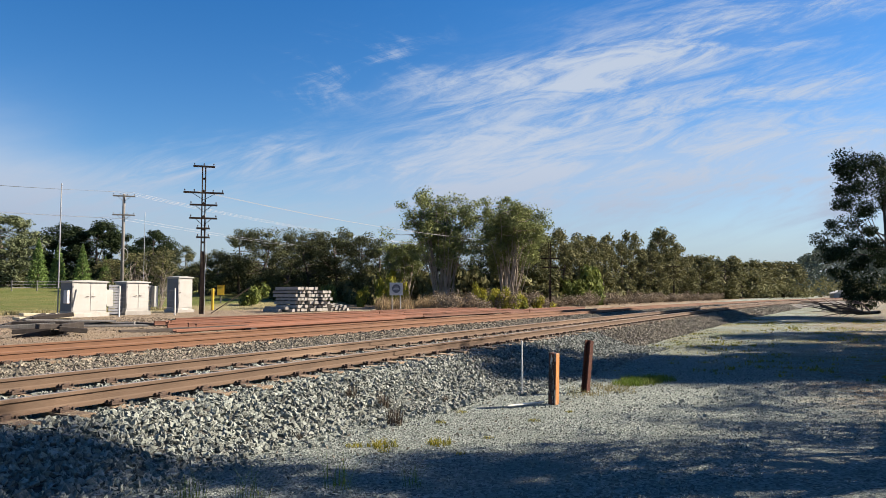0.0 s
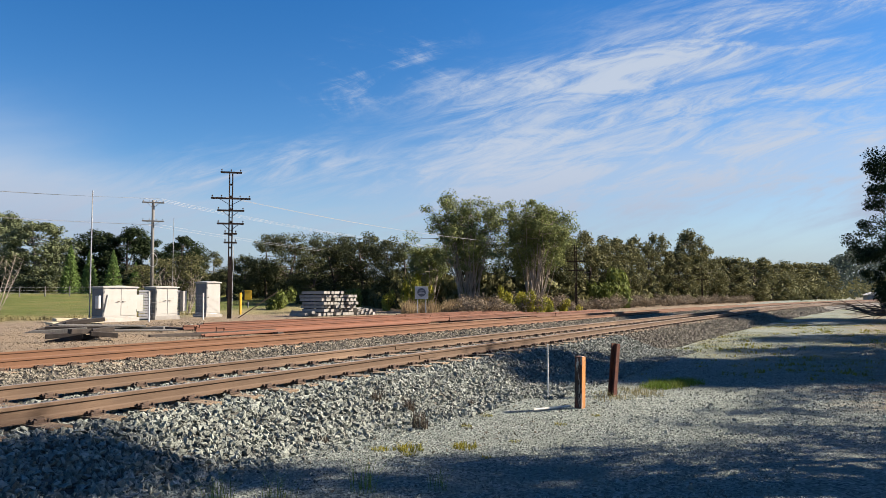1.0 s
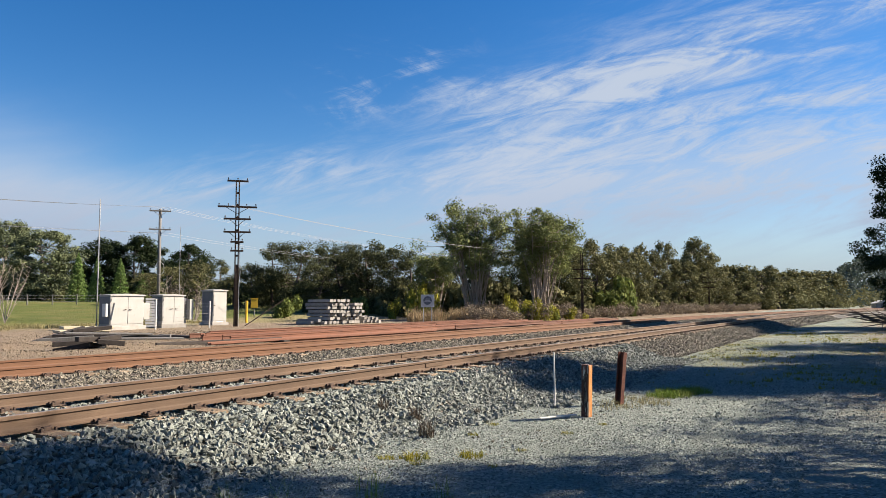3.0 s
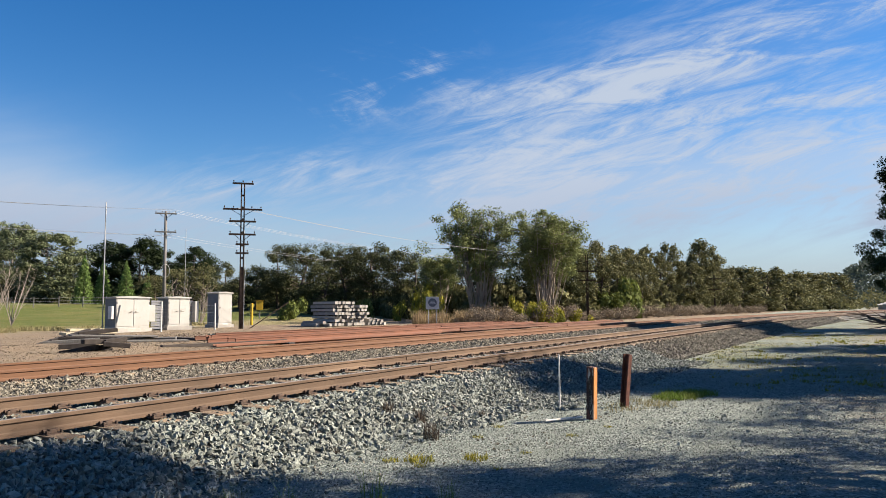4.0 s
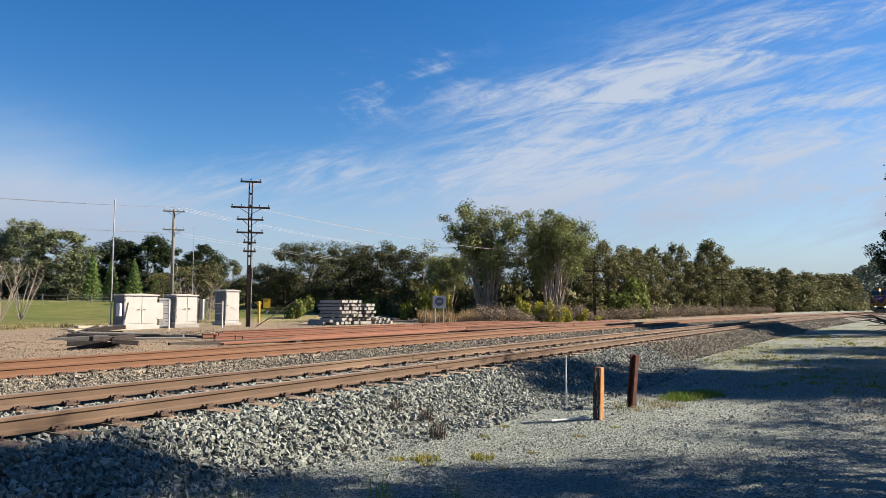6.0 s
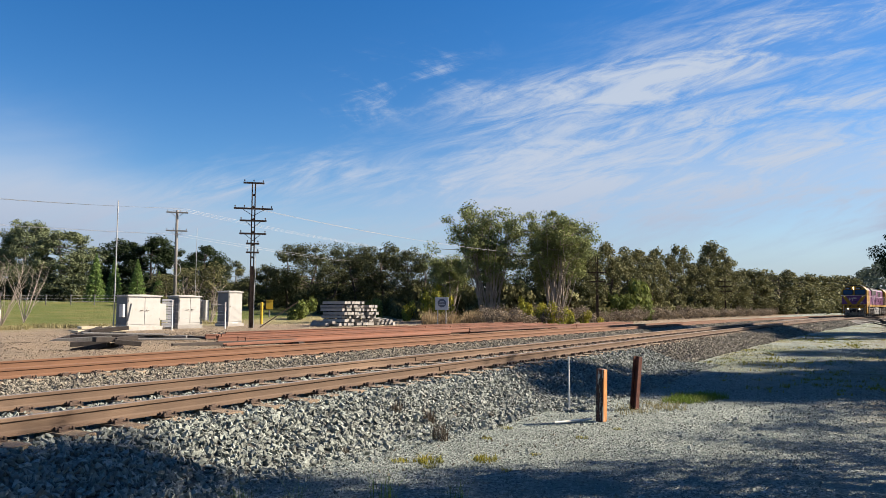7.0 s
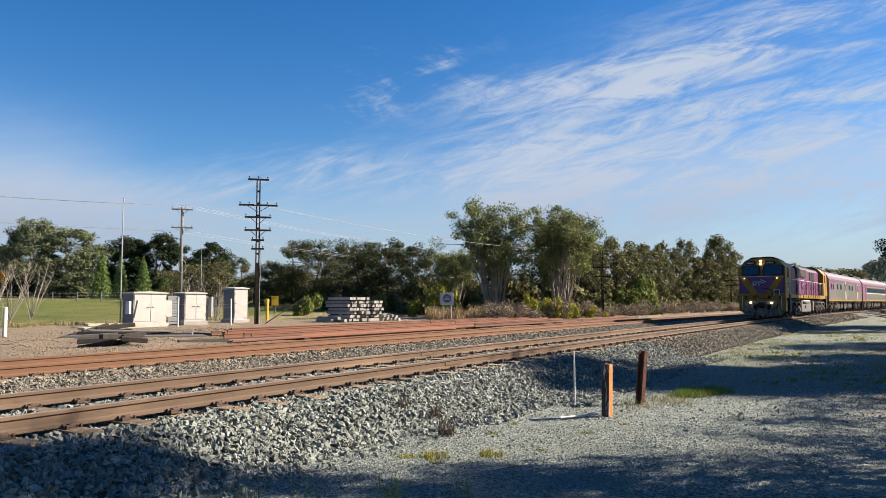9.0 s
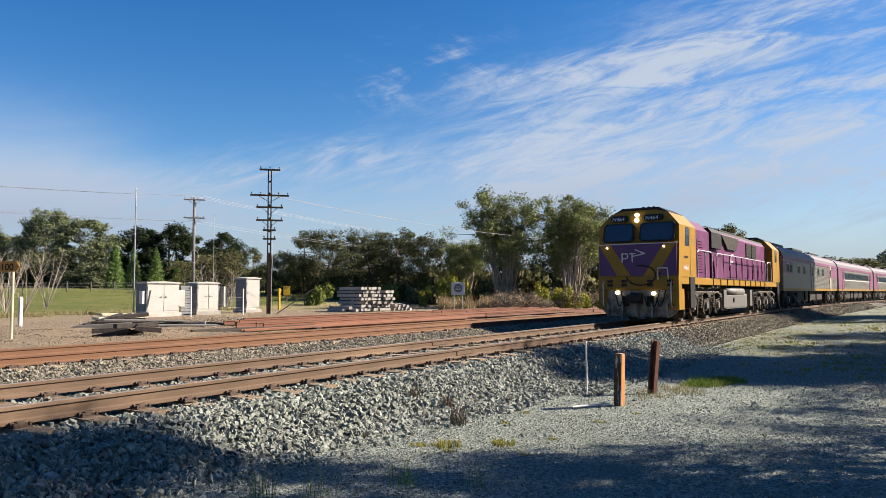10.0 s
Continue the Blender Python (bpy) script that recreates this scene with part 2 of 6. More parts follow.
M_POST_FLAKE = material("post_flaking_paint", (0.117, 0.048, 0.031), 0.9, second=(0.043, 0.022, 0.017), scale=16, mix=0.95, third=(0.437, 0.390, 0.328), third_scale=15, third_at=(0.55, 0.60), bump=0.6, bump_scale=30, stretch=(1.5, 1.5, 0.22))
M_POST_RUST = material("post_rusty_steel", (0.119, 0.037, 0.022), 0.85, second=(0.062, 0.022, 0.016), scale=9, bump=0.4, bump_scale=60)
M_BARK = material("bark_pale", (0.304, 0.261, 0.219), 0.9, second=(0.169, 0.139, 0.113), scale=3, bump=0.5, bump_scale=14, stretch=(1, 1, 0.3))
M_BARK_DARK = material("bark_dark", (0.081, 0.062, 0.050), 0.95, second=(0.044, 0.034, 0.028), scale=3, bump=0.6, bump_scale=14, stretch=(1, 1, 0.3))
M_LEAF_EUC = leaf_material("leaf_eucalypt", (0.125, 0.142, 0.072), (0.082, 0.100, 0.055))
M_LEAF_OLIVE = leaf_material("leaf_olive", (0.128, 0.122, 0.055), (0.087, 0.091, 0.041))
# olive leaf darkened, with the shade inside the belt put into its colour
M_LEAF_SHADE = leaf_material("leaf_olive_shaded", (0.072, 0.078, 0.034), (0.044, 0.050, 0.024), 0.45)
# eucalypt leaf brightened: sunlight on the tall gums is in the colour
M_LEAF_GUM_LIT = leaf_material("leaf_gum_lit", (0.178, 0.200, 0.072), (0.112, 0.130, 0.052))
M_LEAF_LIGHT = leaf_material("leaf_light_green", (0.134, 0.158, 0.039), (0.090, 0.114, 0.032))
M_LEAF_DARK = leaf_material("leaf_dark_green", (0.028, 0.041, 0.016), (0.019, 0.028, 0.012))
M_LEAF_CONIFER = leaf_material("leaf_conifer", (0.138, 0.202, 0.056), (0.096, 0.147, 0.045))
M_LEAF_WATTLE = leaf_material("leaf_wattle_bloom", (0.312, 0.281, 0.034), (0.137, 0.156, 0.037), 0.3)
M_LEAF_GREY = leaf_material("scrub_grey_brown", (0.195, 0.158, 0.116), (0.132, 0.111, 0.084), 0.3)
# the blue of distance haze is mixed into this leaf colour
M_LEAF_FAR = leaf_material("leaf_far_haze_tint", (0.066, 0.086, 0.066), (0.047, 0.062, 0.051), 0.25)
M_GRASS = leaf_material("grass_green", (0.105, 0.179, 0.023), (0.162, 0.179, 0.048), 0.4)
M_GRASS_DRY = leaf_material("grass_dry", (0.255, 0.218, 0.112), (0.182, 0.169, 0.073), 0.3)
M_GRASS_YEL = leaf_material("weed_yellow", (0.262, 0.225, 0.031), (0.125, 0.137, 0.031), 0.3)
M_STRAW = leaf_material("straw_tall", (0.312, 0.237, 0.137), (0.237, 0.175, 0.100), 0.3)
M_DARKWEED = leaf_material("weed_brown", (0.087, 0.069, 0.053), (0.056, 0.047, 0.037), 0.3)

# train
M_T_YELLOW = material("loco_yellow", (0.248, 0.132, 0.006), 0.5, second=(0.206, 0.109, 0.007), scale=1.5, third=(0.130, 0.087, 0.021), third_scale=2.5, third_at=(0.52, 0.78), spec=0.25)
M_T_PURPLE = material("loco_purple", (0.059, 0.010, 0.090), 0.42, second=(0.050, 0.009, 0.075), scale=1.2)
M_T_MAGENTA = material("loco_plum_side", (0.096, 0.019, 0.076), 0.5, second=(0.080, 0.014, 0.063), scale=1.3, third=(0.138, 0.051, 0.112), third_scale=1.5, third_at=(0.52, 0.74), spec=0.25)
M_T_PLUM = material("coach_plum", (0.143, 0.041, 0.096), 0.5, second=(0.122, 0.037, 0.083), scale=1.3, third=(0.166, 0.080, 0.119), third_scale=1.5, third_at=(0.58, 0.80), spec=0.3)
M_T_DARK = material("loco_underframe_grime", (0.014, 0.012, 0.012), 0.75, second=(0.033, 0.027, 0.022), scale=4, bump=0.3, bump_scale=30, spec=0.2)
M_T_GREY = material("loco_grey_tank", (0.109, 0.105, 0.098), 0.55, second=(0.073, 0.069, 0.063), scale=3)
M_T_BLACK = material("loco_black", (0.009, 0.009, 0.010), 0.6, second=(0.017, 0.016, 0.016), scale=3, spec=0.2)
M_T_WHITE = material("loco_white_rail", (0.430, 0.424, 0.418), 0.45)
# the blue of this glass is reflected sky put into the base colour
M_T_GLASS = material("train_glass_sky_blue", (0.027, 0.039, 0.058), 0.05, spec=0.6)
M_T_SILVER = material("coach_silver", (0.154, 0.147, 0.123), 0.42, 0.25, second=(0.131, 0.124, 0.106), scale=1.2, third=(0.114, 0.105, 0.088), third_scale=0.8)
M_T_CREAM = material("coach_cream", (0.263, 0.241, 0.188), 0.5, second=(0.231, 0.215, 0.171), scale=1.3)
M_T_ROOF = material("coach_roof", (0.084, 0.055, 0.074), 0.55, second=(0.065, 0.047, 0.058), scale=1.5)
M_LAMP = material("headlight_lit", (1.0, 0.86, 0.55), 0.3, emit=1.7)
M_SIGN_ORANGE = material("sign_orange", (0.387, 0.187, 0.019), 0.5, second=(0.337, 0.162, 0.019), scale=9)


def ground_material():
    """Crushed grey stone near the line, brown dirt beyond it, grass further off and in patches."""
    mat = bpy.data.materials.new("ground_cover")
    mat.use_nodes = True
    t = mat.node_tree
    b = t.nodes["Principled BSDF"]
    b.inputs["Roughness"].default_value = 0.95
    b.inputs["Specular IOR Level"].default_value = 0.2
    co = t.nodes.new("ShaderNodeTexCoord").outputs["Object"]
    sp = t.nodes.new("ShaderNodeSeparateXYZ")
    t.links.new(co, sp.inputs[0])

    def tex(sc, det=6, rough=0.6):
        n = t.nodes.new("ShaderNodeTexNoise")
        n.inputs["Scale"].default_value, n.inputs["Detail"].default_value, n.inputs["Roughness"].default_value = sc, det, rough
        t.links.new(co, n.inputs["Vector"])
        return n.outputs["Fac"]

    def ramp(fac, lo, hi):
        n = t.nodes.new("ShaderNodeMapRange")
        n.interpolation_type = "SMOOTHSTEP"
        n.inputs["From Min"].default_value, n.inputs["From Max"].default_value = lo, hi
        t.links.new(fac, n.inputs["Value"])
        return n.outputs["Result"]

    def calc(op, a, c):
        n = t.nodes.new("ShaderNodeMath")
        n.operation = op
        for k, v in enumerate((a, c)):
            if isinstance(v, (int, float)):
                n.inputs[k].default_value = v
            else:
                t.links.new(v, n.inputs[k])
        return n.outputs[0]

    def blend(fac, a, c):
        n = t.nodes.new("ShaderNodeMix")
        n.data_type = "RGBA"
        t.links.new(fac, n.inputs["Factor"])
        for key, v in (("A", a), ("B", c)):
            if isinstance(v, tuple):
                n.inputs[key].default_value = (*v, 1)
            else:
                t.links.new(v, n.inputs[key])
        return n.outputs["Result"]

    vor = t.nodes.new("ShaderNodeTexVoronoi")
    vor.inputs["Scale"].default_value = 34
    t.links.new(co, vor.inputs["Vector"])
    cell = t.nodes.new("ShaderNodeSeparateColor")
    t.links.new(vor.outputs["Color"], cell.inputs[0])
    grit = blend(cell.outputs[0], (0.064, 0.080, 0.072), (0.301, 0.333, 0.294))
    grit = blend(ramp(tex(1.1), 0.42, 0.72), grit, (0.170, 0.192, 0.166))
    grit = blend(ramp(tex(26), 0.62, 0.74), grit, (0.048, 0.051, 0.045))
    dirt = blend(ramp(tex(0.9), 0.35, 0.7), (0.219, 0.167, 0.112), (0.164, 0.131, 0.094))
    dirt = blend(ramp(tex(9), 0.5, 0.7), dirt, (0.255, 0.210, 0.155))
    grass = blend(ramp(tex(0.25), 0.38, 0.66), (0.086, 0.106, 0.022), (0.147, 0.134, 0.045))
    grass = blend(ramp(tex(9), 0.45, 0.72), grass, (0.054, 0.077, 0.019))
    dry = blend(ramp(tex(3), 0.4, 0.65), (0.230, 0.198, 0.102), (0.141, 0.128, 0.058))
    wob = calc("MULTIPLY", calc("SUBTRACT", tex(0.16, 4), 0.5), 14.0)
    yy = calc("ADD", sp.outputs["Y"], wob)
    base = blend(ramp(yy, 14.0, 15.5), grit, dirt)
    base = blend(ramp(yy, 37.0, 44.0), base, dry)
    base = blend(ramp(yy, 47.0, 52.0), base, grass)
    # weeds and grass on the open side of the line, further along it
    far = calc("MULTIPLY", ramp(sp.outputs["X"], 15.0, 25.0), ramp(sp.outputs["Y"], 13.0, 9.0))
    patch = calc("MULTIPLY", far, ramp(tex(0.42, 7, 0.68), 0.46, 0.60))
    base = blend(calc("MULTIPLY", patch, 0.6), base, grass)
    patch2 = calc("MULTIPLY", far, ramp(tex(0.33, 6, 0.7), 0.52, 0.62))
    base = blend(calc("MULTIPLY", patch2, 0.5), base, dry)
    # leaf litter under the yard trees
    litter = calc("MULTIPLY", ramp(calc("ADD", sp.outputs["Y"], calc("MULTIPLY", wob, 0.25)), 1.2, -1.5), ramp(sp.outputs["X"], 9.0, 13.0))
    base = blend(calc("MULTIPLY", litter, ramp(tex(2.6, 8, 0.7), 0.40, 0.60)), base, (0.173, 0.122, 0.077))
    t.links.new(base, b.inputs["Base Color"])
    bp = t.nodes.new("ShaderNodeBump")
    bp.inputs["Strength"].default_value, bp.inputs["Distance"].default_value = 1.0, 0.035
    h = calc("ADD", calc("MULTIPLY", vor.outputs["Distance"], 1.0), calc("MULTIPLY", tex(90, 3), 0.8))
    t.links.new(h, bp.inputs["Height"])
    t.links.new(bp.outputs[0], b.inputs["Normal"])
    return mat


M_GROUND = ground_material()

# ---------------------------------------------------------------- mesh tools


def part(name, bm, mat, parent=None, label="", smooth=False):
    """Links a bmesh as one mesh object, under a thing or a part."""
    me = bpy.data.meshes.new(name)
    bm.to_mesh(me)
    bm.free()
    return mesh_part(name, me, mat, parent, label, smooth)


def mesh_part(name, me, mat, parent=None, label="", smooth=False):
    if not me.materials:
        for m in (mat if isinstance(mat, (list, tuple)) else (mat,)):
            me.materials.append(m)
    if smooth:
        me.polygons.foreach_set("use_smooth", [True] * len(me.polygons))
    ob = new(name, me)
    if parent:
        ob.parent = parent
    if label:
        ob["label"] = label
    return ob


def raw_mesh(name, verts, faces):
    """A mesh from numpy arrays: verts (n, 3), faces (m, k)."""
    me = bpy.data.meshes.new(name)
    verts, faces = np.asarray(verts, np.float32), np.asarray(faces, np.int32)
    m, k = faces.shape
    me.vertices.add(len(verts))
    me.vertices.foreach_set("co", verts.ravel())
    me.loops.add(m * k)
    me.loops.foreach_set("vertex_index", faces.ravel())
    me.polygons.add(m)
    me.polygons.foreach_set("loop_start", np.arange(0, m * k, k, dtype=np.int32))
    me.polygons.foreach_set("loop_total", np.full(m, k, np.int32))
    me.polygons.foreach_set("use_smooth", [False] * m)
    me.update(calc_edges=True)
    return me


def thing(name, m, label, category, group="", kind=""):
    ob = new(name)
    ob.empty_display_size = 0.2
    ob.matrix_basis = m
    return tagged(ob, label, category, group, kind)


def box(bm, x0, x1, y0, y1, z0, z1, bevel=0.0, turn=None):
    vs = [bm.verts.new((x, y, z)) for z in (z0, z1) for y in (y0, y1) for x in (x0, x1)]
    fs = [bm.faces.new([vs[i] for i in q]) for q in ((0, 2, 3, 1), (4, 5, 7, 6), (0, 1, 5, 4), (2, 6, 7, 3), (0, 4, 6, 2), (1, 3, 7, 5))]
    if bevel:
        edges = list({e for f in fs for e in f.edges})
        made = bmesh.ops.bevel(bm, geom=edges, offset=bevel, segments=2, affect="EDGES", profile=0.6)
        vs = list({v for f in made["faces"] for v in f.verts} | {v for v in vs if v.is_valid})
    if turn is not None:
        bmesh.ops.transform(bm, matrix=turn, verts=[v for v in vs if v.is_valid])
    return bm


def tube(bm, p0, p1, r0, r1=None, n=8, cap=True):
    p0, p1 = Vector(p0), Vector(p1)
    r1 = r0 if r1 is None else r1
    q = (p1 - p0).to_track_quat("Z", "Y")
    rings = []
    for p, r in ((p0, r0), (p1, r1)):
        rings.append([bm.verts.new(p + q @ Vector((r * math.cos(2 * math.pi * k / n), r * math.sin(2 * math.pi * k / n), 0))) for k in range(n)])
    for k in range(n):
        bm.faces.new((rings[0][k], rings[0][(k + 1) % n], rings[1][(k + 1) % n], rings[1][k]))
    if cap:
        bm.faces.new(rings[0][::-1])
        bm.faces.new(rings[1])
    return bm


def bent_tube(bm, points, r, n=6):
    for a, b in zip(points, points[1:]):
        tube(bm, a, b, r, r, n)
    return bm


def prism(bm, outline, a, b, axis="x"):
    """An outline of (u, v) drawn out from a to b along an axis: x: (y, z), y: (x, z), z: (x, y)."""
    def place(u, v, w):
        return {"x": (w, u, v), "y": (u, w, v), "z": (u, v, w)}[axis]
    lo = [bm.verts.new(place(u, v, a)) for u, v in outline]
    hi = [bm.verts.new(place(u, v, b)) for u, v in outline]
    n = len(outline)
    for k in range(n):
        bm.faces.new((lo[k], lo[(k + 1) % n], hi[(k + 1) % n], hi[k]))
    bm.faces.new(lo[::-1])
    bm.faces.new(hi)
    bmesh.ops.recalc_face_normals(bm, faces=bm.faces[:])
    return bm


def B():
    return bmesh.new()


# ---------------------------------------------------------------- the lie of the land
TRACK_Y, SECOND_Y, BEND_X, BEND = 7.54, 12.86, 12.0, 0.0006
RAIL_TOP, GAUGE = 0.60, 1.67


def bend(x):
    """How far the line has swung towards the open side at x."""
    return BEND * np.maximum(np.asarray(x, float) - BEND_X, 0.0) ** 2


def heading(x):
    return math.degrees(math.atan(-2 * BEND * max(x - BEND_X, 0.0)))


def smoothstep(v, a, b):
    k = np.clip((np.asarray(v, float) - a) / (b - a), 0, 1)
    return k * k * (3 - 2 * k)


def land(x, y):
    """Height of the earth, below the ballast."""
    x, y = np.asarray(x, float), np.asarray(y, float)
    s = y + bend(np.minimum(x, 500.0))
    z = 0.30 * smoothstep(s, 6.0, 15.5)
    r = np.hypot(x, y)
    z = z + smoothstep(y, 15.0, 18.0) * (1 - smoothstep(y, 22.0, 27.0)) * (1 - smoothstep(x, 14.0, 24.0)) * (0.16 + 0.07 * np.sin(x * 1.7) * np.sin(y * 1.3 + x * 0.4))
    left = smoothstep(y - 0.55 * x, -12.0, 12.0)
    z = z + 2.3 * smoothstep(r, 55.0, 125.0) * left * smoothstep(y, 30.0, 50.0)
    z = z + 0.035 * np.sin(x * 0.9 + 1.3 * np.sin(y * 0.7)) * np.sin(y * 1.1 + 0.6) * smoothstep(r, 3.0, 9.0) * 0.6
    return z


def ballast_height(s):
    """Height of the stone bed across the line; s is the distance from the line's near toe axis."""
    knots_s = (4.75, 5.15, 6.02, 6.30, 8.80, 9.25, 9.85, 11.0, 11.55, 14.15, 14.55, 15.30, 15.7)
    knots_z = (-0.06, 0.02, 0.34, 0.38, 0.385, 0.37, 0.25, 0.29, 0.40, 0.40, 0.36, 0.28, 0.20)
    return np.interp(s, knots_s, knots_z)


def surface(x, y):
    return np.maximum(land(x, y), ballast_height(np.asarray(y) + bend(x)))


def build_ground():
    xs = np.unique(np.concatenate([np.linspace(-2500, -60, 14), np.linspace(-60, 0, 30), np.arange(0, 60, 0.5), np.arange(60, 340, 4), np.linspace(340, 4500, 26)]))
    ys = np.unique(np.concatenate([np.linspace(-3000, -80, 14), np.linspace(-80, -6, 28), np.arange(-6, 30, 0.5), np.arange(30, 150, 3), np.linspace(150, 4000, 20)]))
    gx, gy = np.meshgrid(xs, ys, indexing="ij")
    gz = land(gx, gy)
    n, m = gx.shape
    idx = np.arange(n * m).reshape(n, m)
    faces = np.stack([idx[:-1, :-1], idx[1:, :-1], idx[1:, 1:], idx[:-1, 1:]], -1).reshape(-1, 4)
    me = raw_mesh("ground", np.stack([gx, gy, gz], -1).reshape(-1, 3), faces)
    ob = mesh_part("ground", me, M_GROUND, smooth=True)
    tagged(ob, "grey crushed stone yard running into dirt, weeds and green paddock", "ground", kind="structure")


def strip(name, outline, x0, x1, step, mat, parent=None, label="", centre=0.0):
    """A profile of (y, z) drawn along the line's bend; centre is the y on which the profile sits."""
    xs = np.arange(x0, x1 + 0.01, step)
    k = len(outline)
    o = np.array(outline)
    v = np.zeros((len(xs), k, 3))
    v[:, :, 0] = xs[:, None]
    v[:, :, 1] = centre + o[None, :, 0] - bend(xs)[:, None]
    v[:, :, 2] = o[None, :, 1]
    idx = np.arange(len(xs) * k).reshape(len(xs), k)
    nxt = np.roll(idx, -1, axis=1)
    faces = np.stack([idx[:-1], nxt[:-1], nxt[1:], idx[1:]], -1).reshape(-1, 4)
    return mesh_part(name, raw_mesh(name, v.reshape(-1, 3), faces[:, ::-1]), mat, parent, label)


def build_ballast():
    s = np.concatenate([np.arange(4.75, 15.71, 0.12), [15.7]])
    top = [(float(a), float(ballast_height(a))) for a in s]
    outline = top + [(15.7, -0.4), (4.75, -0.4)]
    ob = strip("ballast_bed", outline, -30, 440, 0.8, M_BED_SHADE)
    return tagged(ob, "bed of crushed grey stone sloping down beside the tracks, gap shade coloured in", "ballast", kind="structure")


M_GRIT = material("loose_grit", (0.231, 0.250, 0.225), 0.9, second=(0.150, 0.165, 0.147), scale=9, islands=0.5)
M_CLOD = material("dirt_clod", (0.172, 0.137, 0.097), 0.95, second=(0.106, 0.081, 0.056), scale=9, islands=0.4)
# bed colour near black: it holds the shade between the loose stones
M_BED_SHADE = material("ballast_bed", (0.058, 0.055, 0.048), 0.95, second=(0.028, 0.027, 0.023), scale=14, mix=0.9, third=(0.187, 0.150, 0.119), third_scale=0.5, bump=1.0, voronoi=18)

RAIL_PROFILE = [(-0.068, 0), (0.068, 0), (0.068, 0.012), (0.022, 0.030), (0.016, 0.045), (0.016, 0.118), (0.034, 0.126), (0.034, 0.154), (0.026, 0.160),
                (-0.026, 0.160), (-0.034, 0.154), (-0.034, 0.126), (-0.016, 0.118), (-0.016, 0.045), (-0.022, 0.030), (-0.068, 0.012)]


def rail_objects(track, centre, z0, mat):
    for side in (-1, 1):
        rail = strip("rail", [(y, z + z0) for y, z in RAIL_PROFILE], -30, 440, 0.8, mat, track, "rust-brown steel rail", centre + side * GAUGE / 2)
        if centre == TRACK_Y:
            strip("running_surface", [(-0.024, z0 + 0.1595), (0.024, z0 + 0.1595), (0.021, z0 + 0.1625), (-0.021, z0 + 0.1625)], -30, 440, 0.8, M_RAIL_TOP, rail,
                  "worn bright steel running surface", centre + side * GAUGE / 2)
        # fish-plated joints, and pale welds
        for k, x in enumerate(np.arange(12.3 + 0.9 * side, 60 if centre == TRACK_Y else 0, 27.4)):
            b = B()
            for f in (-1, 1):
                box(b, -0.30, 0.30, f * 0.022 - 0.008, f * 0.022 + 0.008, 0.045, 0.112, 0.006)
            j = part("fishplate", b, mat, rail, "bolted iron joint plate")
            j.matrix_basis = pose(x, centre + side * GAUGE / 2 - float(bend(x)), z0, 0, 0, heading(x))


SLEEPERS = []


def build_track(name, centre, label, mat, seed):
    rng = np.random.default_rng(seed)
    track = thing(name, pose(0, 0, 0), label, "railway track", "railway tracks")
    z0 = RAIL_TOP - 0.16
    rail_objects(track, centre, z0, mat)
    # sleepers: near ones are pieces of their own
    b = B()
    box(b, -0.115, 0.115, -1.30, 1.30, -0.13, 0, 0.012)
    near = bpy.data.meshes.new("sleeper")
    b.to_mesh(near)
    b.free()
    b = B()
    box(b, -0.085, 0.085, -0.18, 0.18, 0, 0.014, 0.004)
    for side in (-1, 1):
        tube(b, (-0.07, side * 0.085, 0.03), (0.07, side * 0.085, 0.03), 0.020, n=7)
        tube(b, (-0.06, side * 0.13, 0.02), (0.06, side * 0.10, 0.040), 0.018, n=6)
        box(b, -0.035, 0.035, side * 0.115 - 0.025, side * 0.115 + 0.025, 0.01, 0.052, 0.008)
        for q in (-0.07, 0.07):
            tube(b, (q, side * 0.155, 0.015), (q, side * 0.155, 0.045), 0.016, n=6)
    plate = bpy.data.meshes.new("clip")
    b.to_mesh(plate)
    b.free()
    x, far = -3.0, []
    while x < 240:
        y = centre - float(bend(x)) + rng.normal(0, 0.03)
        m = pose(x, y, z0 - 0.016 + rng.normal(0, 0.006), 0, 0, heading(x) + rng.normal(0, 0.9))
        if x < 45:
            mesh_part("sleeper", near, M_SLEEPER, track).matrix_basis = m
            for side in (-1, 1):
                mesh_part("clip", plate, M_CLIP, track).matrix_basis = pose(x, centre + side * GAUGE / 2 - float(bend(x)), z0 - 0.016, 0, 0, heading(x))
        else:
            far.append(m)
        SLEEPERS.append((x, centre))
        x += 0.605 + rng.normal(0, 0.03)
    b = B()
    c = B()
    for m in far:
        box(b, -0.115, 0.115, -1.30, 1.30, -0.13, 0, turn=m)
        for side in (-1, 1):
            for f in (-1, 1):
                box(c, -0.09, 0.09, side * GAUGE / 2 + f * 0.11 - 0.05, side * GAUGE / 2 + f * 0.11 + 0.05, 0, 0.06, turn=m)
    tagged(part("far_sleepers", b, M_SLEEPER_FAR, track), kind="stuff")
    tagged(part("far_clips", c, M_CLIP, track), kind="stuff")
    return track


